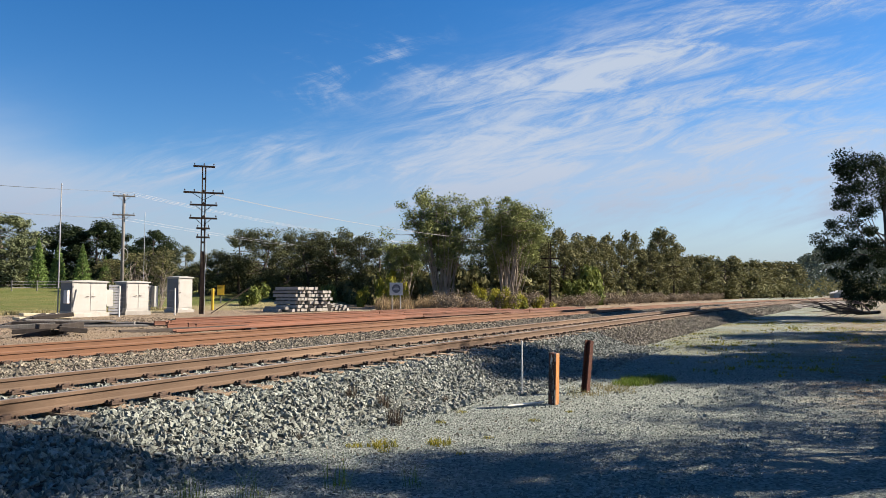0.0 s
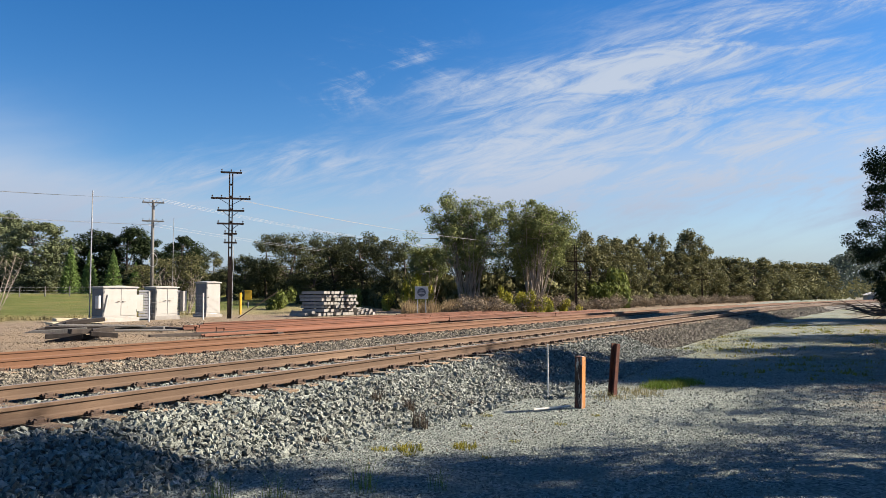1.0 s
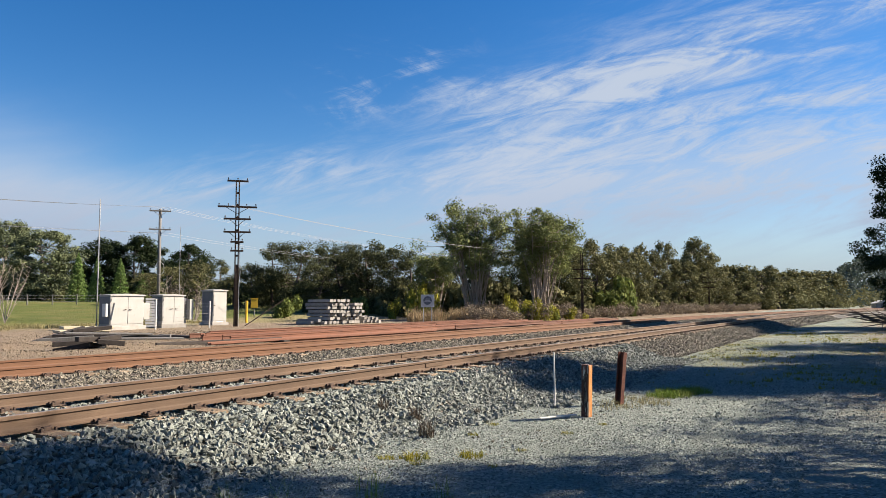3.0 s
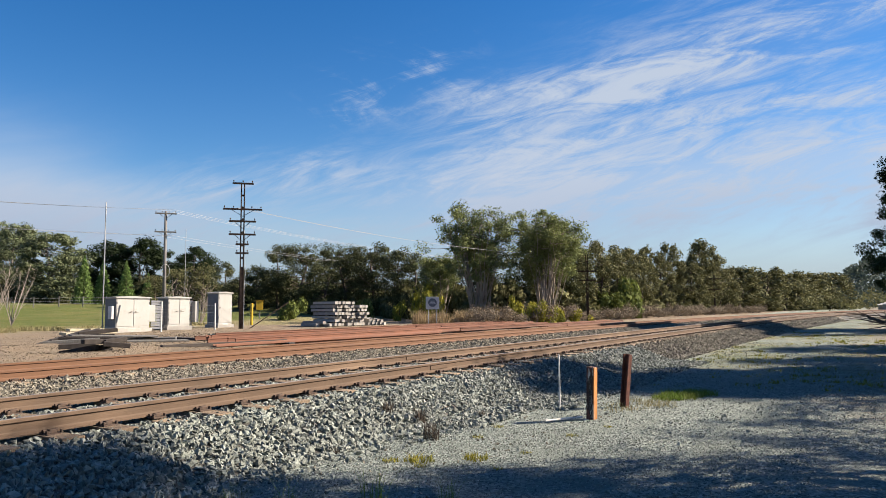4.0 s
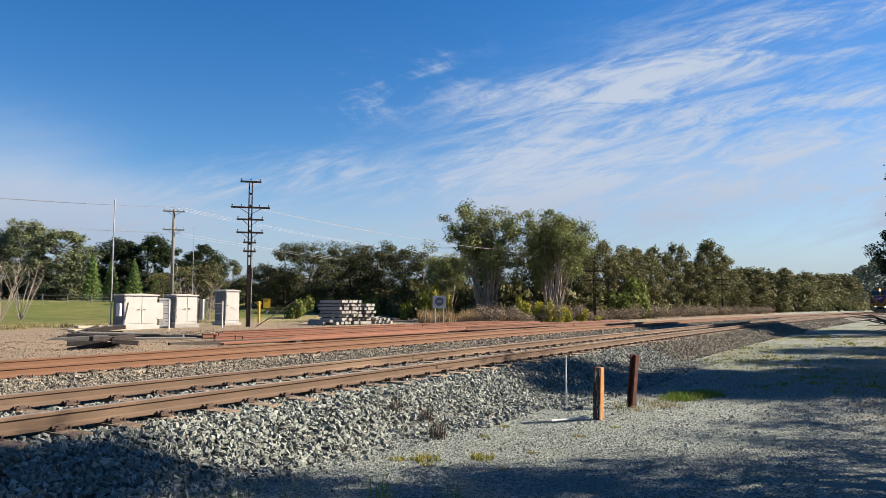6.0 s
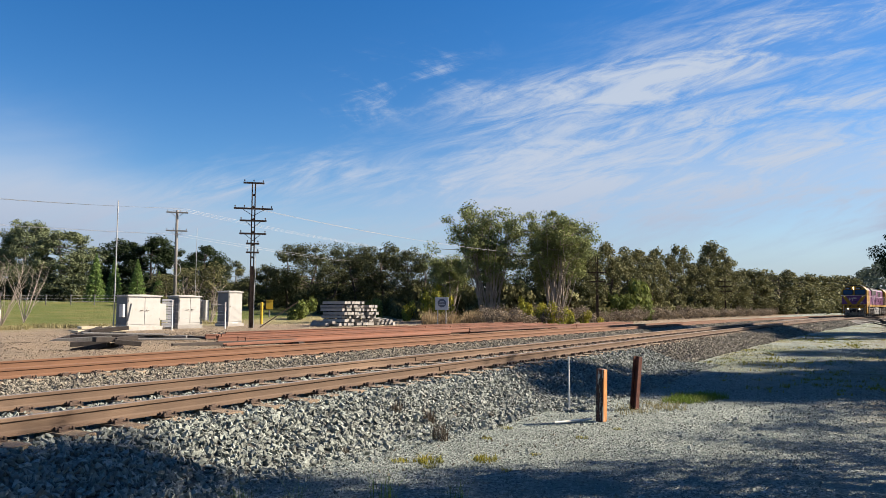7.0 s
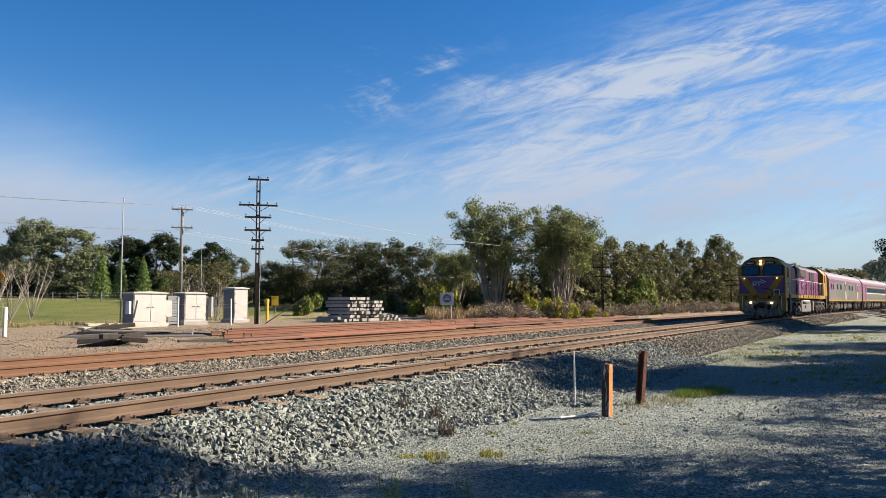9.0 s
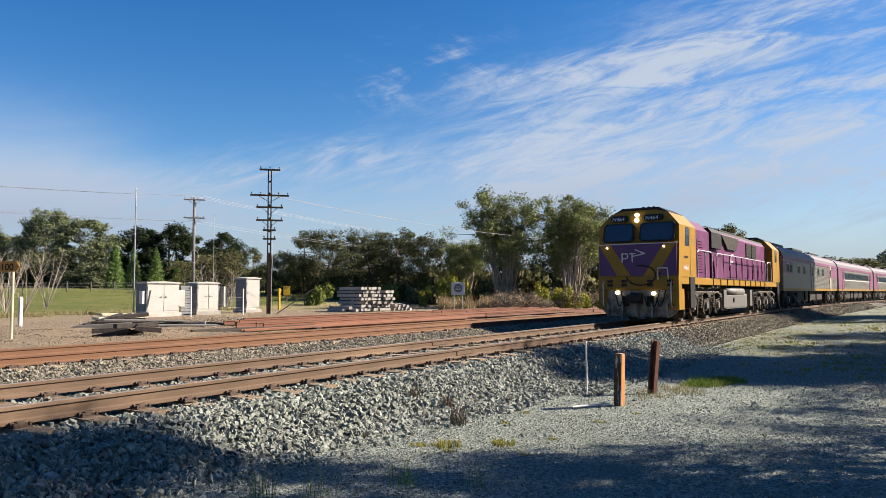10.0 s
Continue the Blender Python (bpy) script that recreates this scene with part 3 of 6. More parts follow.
# ---------------------------------------------------------------- scattered pieces


def rock_shape(seed, cuts=True):
    """A broken stone: the hull of a few scattered points, so that it has flat faces and sharp edges."""
    rng = np.random.default_rng(seed)
    n = 8 if cuts else 7
    p = rng.normal(size=(n, 3))
    p /= np.linalg.norm(p, axis=1, keepdims=True)
    p *= rng.uniform(0.42, 0.66, (n, 1)) * rng.uniform(0.5, 1.25, (1, 3))
    b = B()
    for q in p:
        b.verts.new(q)
    bmesh.ops.convex_hull(b, input=b.verts[:])
    loose = [v for v in b.verts if not v.link_faces]
    bmesh.ops.delete(b, geom=loose, context="VERTS")
    bmesh.ops.triangulate(b, faces=b.faces[:])
    bmesh.ops.recalc_face_normals(b, faces=b.faces[:])
    b.verts.index_update()
    v = np.array([q.co[:] for q in b.verts])
    f = np.array([[q.index for q in face.verts] for face in b.faces])
    b.free()
    return v, f


def spin(rng, n):
    q = rng.normal(size=(n, 4))
    q /= np.linalg.norm(q, axis=1, keepdims=True)
    w, x, y, z = q.T
    return np.stack([1 - 2 * (y * y + z * z), 2 * (x * y - z * w), 2 * (x * z + y * w), 2 * (x * y + z * w), 1 - 2 * (x * x + z * z), 2 * (y * z - x * w),
                     2 * (x * z - y * w), 2 * (y * z + x * w), 1 - 2 * (x * x + y * y)], -1).reshape(n, 3, 3)


def facing(rng, out, loose=0.8):
    """Turns that bring each piece's own z near to a way out, with some looseness."""
    z = out / np.maximum(np.linalg.norm(out, axis=1, keepdims=True), 1e-6) + rng.normal(0, loose, out.shape) * 0.6
    z /= np.linalg.norm(z, axis=1, keepdims=True)
    x = np.cross(rng.normal(size=out.shape), z)
    x /= np.linalg.norm(x, axis=1, keepdims=True)
    return np.stack([x, np.cross(z, x), z], -1)


def scatter(shapes, places, sizes, rng, turns=None):
    """One mesh's arrays: shapes put at places with random turns."""
    turns = spin(rng, len(places)) if turns is None else turns
    pick = rng.integers(0, len(shapes), len(places))
    vs, fs, base = [], [], 0
    for k, (v, f) in enumerate(shapes):
        sel = np.where(pick == k)[0]
        if not len(sel):
            continue
        w = np.einsum("nij,vj->nvi", turns[sel], v) * sizes[sel][:, None, None] + places[sel][:, None, :]
        vs.append(w.reshape(-1, 3))
        fs.append((f[None] + (np.arange(len(sel)) * len(v))[:, None, None] + base).reshape(-1, f.shape[1]))
        base += len(sel) * len(v)
    return np.concatenate(vs), np.concatenate(fs)


def build_stones(bed):
    rng = np.random.default_rng(5)
    fine = [rock_shape(k) for k in range(7)]
    rough = [rock_shape(20 + k, False) for k in range(6)]

    def field(x0, x1, s0, s1, per, size, sink=0.15):
        n = int((x1 - x0) * (s1 - s0) * per)
        x, s = rng.uniform(x0, x1, n), rng.uniform(s0, s1, n)
        sz = size * rng.uniform(0.55, 1.45, n)
        y = s - bend(x)
        z = np.maximum(land(x, y), ballast_height(s)) + sz * (0.30 - sink) + rng.uniform(-0.01, 0.015, n)
        keep = np.ones(n, bool)
        for c in (TRACK_Y, SECOND_Y):                       # clear of the rails
            for side in (-1, 1):
                keep &= abs(s - c - side * GAUGE / 2) > 0.095
            xs = np.array([q for q, w in SLEEPERS if w == c])
            near_one = np.abs(x[:, None] - xs[None, np.abs(xs - (x0 + x1) / 2) < (x1 - x0) / 2 + 1]).min(axis=1) < 0.13
            keep &= ~(near_one & (abs(s - c) < 1.28) & (rng.uniform(0, 1, n) < 0.42))
        return np.stack([x, y, z], -1)[keep], sz[keep]

    near = [field(1.5, 12, 4.95, 6.35, 980, 0.060), field(1.5, 9, 4.55, 5.05, 120, 0.05), field(12, 22, 4.9, 6.4, 640, 0.056), field(1.5, 16, 6.35, 8.75, 430, 0.054), field(8.6, 11, 4.45, 5.1, 330, 0.06), field(10.6, 22, 3.95, 5.1, 420, 0.054)]
    far = [field(4, 20, 8.7, 11.9, 680, 0.048), field(20, 45, 8.7, 11.9, 330, 0.058), field(45, 80, 8.6, 12.2, 50, 0.11), field(22, 45, 4.8, 6.5, 380, 0.060),
           field(45, 85, 4.8, 6.4, 70, 0.11), field(16, 45, 6.4, 8.7, 70, 0.075), field(4, 40, 11.6, 14.2, 80, 0.07), field(4, 40, 14.2, 15.8, 70, 0.07),
           field(2, 26, 3.2, 4.9, 9, 0.035)]
    grit = [field(2.5, 9, 0.5, 5.1, 620, 0.017, 0.05), field(9, 18, -1.0, 5.0, 150, 0.023, 0.05), field(18, 34, -2.0, 4.9, 30, 0.035, 0.05), field(2.5, 12, 1.0, 5.2, 5, 0.042, 0.05)]
    v, f = scatter(rough, np.concatenate([a for a, _ in grit]), np.concatenate([a for _, a in grit]), rng)
    tagged(mesh_part("loose_gravel", raw_mesh("loose_gravel", v, f), M_GRIT), "loose blue-grey crushed gravel over the yard", "gravel", kind="stuff")
    dirt = [field(6, 30, 15.6, 34, 12, 0.032, 0.15), field(19, 27, 20, 31, 22, 0.055, 0.1), field(6, 20, 15.4, 22, 30, 0.034, 0.15)]
    v, f = scatter(rough, np.concatenate([a for a, _ in dirt]), np.concatenate([a for _, a in dirt]), rng)
    tagged(mesh_part("dirt_clods", raw_mesh("dirt_clods", v, f), M_CLOD), "brown clods and rubble over the dirt", "clods", kind="stuff")
    p, z = np.concatenate([a for a, _ in near]), np.concatenate([a for _, a in near])
    one = np.where((p[:, 0] > 4.6) & (p[:, 0] < 6.6) & (p[:, 1] < 6.3) & (z > 0.050))[0][:280]
    rest = np.ones(len(p), bool)
    rest[one] = False
    v, f = scatter(fine, p[rest], z[rest], rng)
    tagged(mesh_part("ballast_stones", raw_mesh("ballast_stones", v, f), M_STONE, bed), kind="stuff")
    p2, z2 = np.concatenate([a for a, _ in far]), np.concatenate([a for _, a in far])
    v, f = scatter(rough, p2, z2, rng)
    tagged(mesh_part("far_ballast_stones", raw_mesh("far_ballast_stones", v, f), M_STONE_BROWN, bed), kind="stuff")
    meshes = [raw_mesh("stone", v, f) for v, f in fine]
    for k, i in enumerate(one):
        ob = mesh_part("stone", meshes[k % len(meshes)], M_STONE_ONE, bed)
        ob.matrix_basis = Matrix.Translation(p[i]) @ Euler(rng.uniform(0, 6.28, 3)).to_matrix().to_4x4() @ Matrix.Scale(float(z[i]), 4)


# ---------------------------------------------------------------- trees
LEAF = (np.array([[-0.5, 0, 0], [-0.12, -0.26, 0.03], [0.5, 0, -0.04], [0.08, 0.28, 0.04]]), np.array([[0, 1, 2, 3]]))


def limb(bm, points, radii, n=6):
    for (a, b), (r, q) in zip(zip(points, points[1:]), zip(radii, radii[1:])):
        tube(bm, a, b, r, q, n, cap=False)


def tree_meshes(seed, h, r, crown_from, clumps, per, leaf, trunks=1, spread=0.5, clump_r=0.55, flat=0.75, top_heavy=0.0, stout=1.0):
    """Trunk and crown of one tree: limbs that fork to clumps of leaves, with gaps between the clumps."""
    rng = np.random.default_rng(seed)
    b = B()
    centres = []
    base_r = (0.018 * h + 0.03) * stout
    stems = []
    for k in range(trunks):
        a = rng.uniform(0, 6.28)
        off = Vector((math.cos(a), math.sin(a), 0)) * (0.25 * r * rng.uniform(0.2, 1) if trunks > 1 else 0)
        lean = Vector((math.cos(a), math.sin(a), 0)) * r * rng.uniform(0.1, spread)
        pts = [off]
        for q in (0.3, 0.6, 0.85):
            pts.append(off + lean * q + Vector((rng.normal(0, 0.05 * r), rng.normal(0, 0.05 * r), h * q)))
        rad = [base_r / math.sqrt(trunks) * q for q in (1.15, 0.8, 0.5, 0.15)]
        limb(b, pts, rad)
        stems.append((pts, rad))
    for k in range(clumps):
        u = rng.uniform(0, 1) ** (1.0 - 0.35 * top_heavy)
        zc = h * (crown_from + (1 - crown_from) * u * 0.94)
        prof = math.sqrt(max(0.06, 1 - ((u - 0.45) / 0.62) ** 2))
        a, q = rng.uniform(0, 6.28), math.sqrt(rng.uniform(0.12, 1))
        c = np.array([math.cos(a) * r * prof * q, math.sin(a) * r * prof * q, zc])
        centres.append((c, clump_r * rng.uniform(0.6, 1.35)))
        pts, rad = stems[k % len(stems)]
        if k % 2 == 0:
            j = 1 if zc < 0.65 * h else 2
            start = pts[j].lerp(pts[j + 1], rng.uniform(0.0, 0.8))
            if start.z < zc + 0.3:
                mid = start.lerp(Vector(c), 0.55) + Vector((0, 0, -0.06 * h * rng.uniform(0, 1)))
                limb(b, [start, mid, Vector(c)], [rad[j] * 0.55, rad[j] * 0.3, 0.012], 5)
    wood = bpy.data.meshes.new("trunk")
    b.to_mesh(wood)
    b.free()
    n = clumps * per
    who = rng.integers(0, clumps, n)
    d = rng.normal(size=(n, 3))
    d /= np.linalg.norm(d, axis=1, keepdims=True)
    d *= rng.uniform(0.15, 1, (n, 1)) ** 0.55
    d[:, 2] *= flat
    cc = np.array([c for c, _ in centres])
    cr = np.array([q for _, q in centres])
    p = cc[who] + d * cr[who][:, None]
    v, f = scatter([LEAF], p, leaf * rng.uniform(0.6, 1.4, n), rng, facing(rng, d + np.array([0, 0, 0.25])))
    return wood, raw_mesh("crown", v, f)


def vase_meshes(seed, h=10.0, r=3.0, stems=30, clumps=120, per=80, leaf=0.2):
    """A gum of many slender stems that fan out from the foot and carry a dome of leaf clumps, bare below."""
    rng = np.random.default_rng(seed)
    b = B()
    cc, cr = [], []
    for k in range(stems):
        a, q = rng.uniform(0, 6.28), math.sqrt(rng.uniform(0.02, 1))
        foot = Vector((math.cos(a), math.sin(a), 0)) * r * 0.15 * q
        tip = Vector((math.cos(a) * r * 0.86 * q, math.sin(a) * r * 0.86 * q, h * (0.94 - 0.20 * q * q) * rng.uniform(0.88, 1.0)))
        pts = [foot + Vector((0, 0, tip.z * w)) + Vector(((tip.x - foot.x) * w ** 1.5, (tip.y - foot.y) * w ** 1.5, 0))
               + Vector((rng.normal(0, 0.10), rng.normal(0, 0.10), 0)) for w in (0, 0.22, 0.45, 0.66, 0.84, 1.0)]
        rad = [(0.034 + 0.022 * rng.random()) * w for w in (1.1, 0.95, 0.8, 0.6, 0.4, 0.15)]
        limb(b, pts, rad)
        for j in range(clumps // stems):
            w = rng.uniform(0.0, 1) ** 0.6
            i = int(rng.choice((2, 3, 4), p=(0.26, 0.40, 0.34)))
            st = pts[i].lerp(pts[i + 1], rng.random())
            go = Vector((rng.normal(0, 0.85), rng.normal(0, 0.85), rng.uniform(0.0, 0.9))) * (0.55 + 0.5 * w)
            c = st + go
            limb(b, [st, st + go * 0.5 + Vector((0, 0, -0.08)), c], [0.030, 0.02, 0.008], 4)
            cc.append(c)
            cr.append(rng.uniform(0.40, 0.90))
    wood = bpy.data.meshes.new("trunk")
    b.to_mesh(wood)
    b.free()
    cc, cr = np.array([c[:] for c in cc]), np.array(cr)
    n = len(cc) * per
    who = rng.integers(0, len(cc), n)
    d = rng.normal(size=(n, 3))
    d /= np.linalg.norm(d, axis=1, keepdims=True)
    d *= rng.uniform(0.1, 1, (n, 1)) ** 0.6
    d[:, 2] *= 0.8
    v, f = scatter([LEAF], cc[who] + d * cr[who][:, None], leaf * rng.uniform(0.6, 1.4, n), rng, facing(rng, d + np.array([0, 0, 0.3])))
    return wood, raw_mesh("crown", v, f)


def plant_tree(name, x, y, z, meshes, bark, leaf, label, category="tree", group="trees", turn=0.0, scale=(1, 1, 1)):
    t = thing(name, pose(x, y, z - 0.1, 0, 0, turn), label, category, group)
    w = mesh_part("trunk", meshes[0], bark, t, smooth=True)
    c = mesh_part("crown", meshes[1], leaf, t)
    for ob in (w, c):
        ob.scale = scale
    return t


def wood_of(name, rows, bark, leaf, label, group, seed, crown_from, clumps, per, leaf_size, kinds=3, vase=False, **how):
    """Several trees of a kind at (x, y, ground, height, radius), each scaled from one of a few shapes."""
    shapes = [vase_meshes(seed + k, clumps=clumps, per=per, leaf=leaf_size) if vase else tree_meshes(seed + k, 10.0, 3.0, crown_from, clumps, per, leaf_size, **how)
              for k in range(min(kinds, len(rows)))]
    for k, (x, y, z, h, r) in enumerate(rows):
        s = shapes[k % len(shapes)]
        for me, mat in zip(s, (bark, leaf)):
            if not me.materials:
                me.materials.append(mat)
        plant_tree(name, x, y, float(land(x, y)), s, bark, leaf, label, name.replace("_", " "), group, turn=(k * 137) % 360, scale=(r / 3.0, r / 3.0, (h + z - float(land(x, y)) + 0.1) / 10.0))


def bush_mesh(seed, n, leaf, lumps=7, low=0.0):
    rng = np.random.default_rng(seed)
    c = np.stack([rng.normal(0, 0.42, lumps), rng.normal(0, 0.42, lumps), rng.uniform(0.2, 0.75, lumps)], -1)
    who = rng.integers(0, lumps, n)
    d = rng.normal(size=(n, 3))
    d /= np.linalg.norm(d, axis=1, keepdims=True)
    p = c[who] + d * (rng.uniform(0.1, 1, (n, 1)) ** 0.5) * 0.38
    p[:, 2] = np.maximum(p[:, 2], low + 0.02 + rng.uniform(0, 0.1, n))
    v, f = scatter([LEAF], p, leaf * rng.uniform(0.6, 1.4, n), rng, facing(rng, d + np.array([0, 0, 0.3])))
    return raw_mesh("foliage", v, f)


def blades(seed, n, radius, height, width, lean=0.5):
    """A tuft of thin bent blades."""
    rng = np.random.default_rng(seed)
    a = rng.uniform(0, 6.28, n)
    q = radius * np.sqrt(rng.uniform(0, 1, n))
    base = np.stack([q * np.cos(a), q * np.sin(a), np.zeros(n)], -1)
    hh = height * rng.uniform(0.45, 1.1, n)
    b = rng.uniform(0, 6.28, n)
    out = np.stack([np.cos(b), np.sin(b), np.zeros(n)], -1) * (hh * lean * rng.uniform(0.1, 1, n))[:, None]
    side = np.stack([-np.sin(b), np.cos(b), np.zeros(n)], -1) * width / 2
    mid = base + out * 0.35 + np.stack([0 * hh, 0 * hh, hh * 0.6], -1)
    tip = base + out + np.stack([0 * hh, 0 * hh, hh], -1)
    v = np.stack([base - side, base + side, mid + side * 0.7, mid - side * 0.7, tip + side * 0.1, tip - side * 0.1], 1).reshape(-1, 3)
    k = np.arange(n)[:, None] * 6
    f = np.concatenate([k + np.array([[0, 1, 2, 3]]), k + np.array([[3, 2, 4, 5]])])
    return raw_mesh("tuft", v, f)

# ---------------------------------------------------------------- the place
build_ground()
BED = build_ballast()
build_track("railway_track", TRACK_Y, "main line track with rust-brown rails on timber sleepers in grey ballast", M_RAIL, 3)
build_track("railway_track", SECOND_Y, "second track with orange-rusted rails on timber sleepers in grey ballast", M_RAIL_ORANGE, 4)


def build_woods():
    # trees beyond the paddock, with ground height, height and radius
    wood_of("gum_tree", [(62.3, 111.4, 2.2, 12.8, 3.9), (60.9, 98.7, 2.0, 10.4, 4.4), (63.3, 121.8, 2.2, 9.0, 3.4), (56.8, 120.7, 2.2, 10.7, 4.3), (51.7, 125.1, 2.2, 10.9, 4.7)],
            M_BARK, M_LEAF_EUC, "grey-green gum tree at the far edge of the paddock", "paddock trees", 100, 0.05, 120, 190, 0.24, clump_r=0.85, spread=0.3)
    wood_of("pine_tree", [(73.8, 104.4, 2.4, 10.3, 4.4), (75.0, 98.6, 2.4, 10.6, 4.4), (76.9, 88.0, 2.2, 9.1, 3.0), (78.6, 96.9, 2.2, 8.9, 3.4), (84.0, 95.0, 2.2, 7.9, 3.6), (69.0, 103.0, 2.2, 8.8, 3.2)],
            M_BARK_DARK, M_LEAF_DARK, "dark green spreading pine behind the paddock", "paddock trees", 120, 0.04, 70, 180, 0.28, clump_r=0.95)
    wood_of("wattle_tree", [(57.4, 68.7, 1.2, 5.2, 2.6), (58.9, 66.2, 1.2, 5.6, 2.2), (59.4, 75.2, 1.5, 4.3, 2.4), (64.5, 66.0, 1.2, 5.3, 2.2)],
            M_BARK_DARK, M_LEAF_OLIVE, "low olive wattle tree beside the paddock", "paddock trees", 140, 0.06, 46, 100, 0.28, clump_r=0.9)
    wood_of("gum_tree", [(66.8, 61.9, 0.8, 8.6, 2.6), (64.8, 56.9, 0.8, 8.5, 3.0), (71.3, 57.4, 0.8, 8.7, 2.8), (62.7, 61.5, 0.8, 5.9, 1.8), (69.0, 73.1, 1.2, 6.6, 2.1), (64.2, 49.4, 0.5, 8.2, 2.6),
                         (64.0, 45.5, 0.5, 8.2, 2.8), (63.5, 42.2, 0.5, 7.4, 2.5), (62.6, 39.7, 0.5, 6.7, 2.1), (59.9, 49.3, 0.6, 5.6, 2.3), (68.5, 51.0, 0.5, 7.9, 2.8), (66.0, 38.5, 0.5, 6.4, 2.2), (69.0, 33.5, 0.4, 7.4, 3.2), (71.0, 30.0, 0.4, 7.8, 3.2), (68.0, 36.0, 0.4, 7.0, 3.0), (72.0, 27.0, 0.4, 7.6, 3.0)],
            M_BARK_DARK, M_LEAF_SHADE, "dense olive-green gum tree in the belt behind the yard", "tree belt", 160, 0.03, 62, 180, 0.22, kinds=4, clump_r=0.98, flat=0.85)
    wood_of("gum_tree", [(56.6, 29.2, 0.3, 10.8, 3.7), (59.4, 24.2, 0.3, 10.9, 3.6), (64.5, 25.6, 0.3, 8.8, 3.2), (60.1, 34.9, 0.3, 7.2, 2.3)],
            M_BARK, M_LEAF_GUM_LIT, "tall slender gum tree with several pale stems", "tall gums", 200, 0.26, 160, 165, 0.15, kinds=4, vase=True)
    wood_of("gum_tree", [(76.7, 25.1, 0.3, 8.4, 2.5), (89.6, 26.4, 0.3, 8.9, 3.2), (96.6, 25.8, 0.3, 9.4, 2.4), (110.3, 25.3, 0.3, 10.8, 2.6), (120.5, 22.9, 0.3, 11.8, 3.6), (134.5, 22.1, 0.3, 9.8, 3.3),
                         (113.5, 23.7, 0.3, 8.2, 3.2), (103.5, 25.6, 0.3, 8.5, 3.0), (83.0, 25.0, 0.3, 7.6, 2.6), (72.5, 27.0, 0.3, 7.8, 2.6), (127.0, 24.5, 0.3, 8.4, 3.4), (142.0, 23.0, 0.3, 8.4, 3.4)],
            M_BARK_DARK, M_LEAF_OLIVE, "rough olive-brown gum tree in the belt beside the line", "tree belt", 230, 0.03, 90, 105, 0.30, kinds=4, trunks=2, clump_r=0.78, flat=0.95)
    wood_of("gum_tree", [(151.9, 21.3, 0.3, 8.8, 4.4), (175.2, 19.6, 0.3, 9.9, 5.0), (198.8, 17.6, 0.3, 10.1, 5.4), (222.9, 14.6, 0.3, 10.2, 6.0), (253.3, 10.0, 0.4, 11.4, 7.0), (163.0, 23.0, 0.3, 8.4, 4.6),
                         (186.0, 21.0, 0.3, 9.0, 5.0), (210.0, 17.5, 0.3, 9.0, 5.4), (240.0, 14.0, 0.3, 9.0, 6.0)],
            M_BARK_DARK, M_LEAF_OLIVE, "distant olive gum tree beside the bend of the line", "far tree belt", 260, 0.03, 60, 90, 0.42, kinds=3, clump_r=0.85, flat=0.95)



build_woods()
build_stones(BED)


def build_far_woods():
    rng = np.random.default_rng(77)
    n = 46000
    az = np.radians(rng.uniform(8, 102, n))
    dist = rng.uniform(170, 330, n)
    x, y = dist * np.sin(az), dist * np.cos(az)
    keep = y + bend(x) > 26
    x, y, az = x[keep], y[keep], az[keep]
    top = 5.2 + 2.2 * np.sin(az * 37) * np.sin(az * 91 + 1) + 1.6 * np.sin(az * 173)
    z = land(x, y) + rng.uniform(0, 1, len(x)) ** 0.7 * top
    v, f = scatter([LEAF], np.stack([x, y, z], -1), rng.uniform(0.5, 1.15, len(x)), rng)
    ob = mesh_part("far_woods", raw_mesh("far_woods", v, f), M_LEAF_OLIVE)
    tagged(ob, "distant olive-green woods along the skyline", "woods", kind="stuff")
    # a wooded rise beyond the bend
    n = 60000
    az = np.radians(rng.uniform(72, 112, n))
    dist = rng.uniform(480, 900, n)
    deg = np.degrees(az)
    ridge = 37 + 7 * np.sin(deg * 0.55 + 1.2) + 3 * np.sin(deg * 1.9) + 1.5 * np.sin(deg * 5.1)
    ridge *= (0.35 + 0.65 * smoothstep(deg, 78, 91))
    x, y = dist * np.sin(az), dist * np.cos(az)
    slope = smoothstep(dist, 470, 820)
    z = ridge * slope + rng.uniform(-1, 1, n) ** 3 * 5.0
    v, f = scatter([LEAF], np.stack([x, y, z], -1), rng.uniform(1.8, 4.5, n), rng)
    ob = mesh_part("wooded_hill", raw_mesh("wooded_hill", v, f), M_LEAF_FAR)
    tagged(ob, "wooded hill beyond the bend, blue-green with distance haze coloured in", "hill", kind="stuff")


build_far_woods()


def bushes(name, rows, mat, label, group, seed, n=900, leaf=0.16):
    shapes = [bush_mesh(seed + k, n, leaf) for k in range(3)]
    for k, (x, y, r, h) in enumerate(rows):
        t = thing(name, pose(x, y, float(surface(x, y)) - 0.05, 0, 0, (k * 97) % 360), label, "bush", group)
        w = B()
        for q in range(5):
            a = q * 1.3 + k
            tube(w, (0, 0, 0), (0.35 * r * math.cos(a), 0.35 * r * math.sin(a), 0.6 * h), 0.03, 0.012, 5)
        part("stem", w, M_BARK_DARK, t)
        c = mesh_part("foliage", shapes[k % 3], mat, t)
        c.scale = (r, r, h)


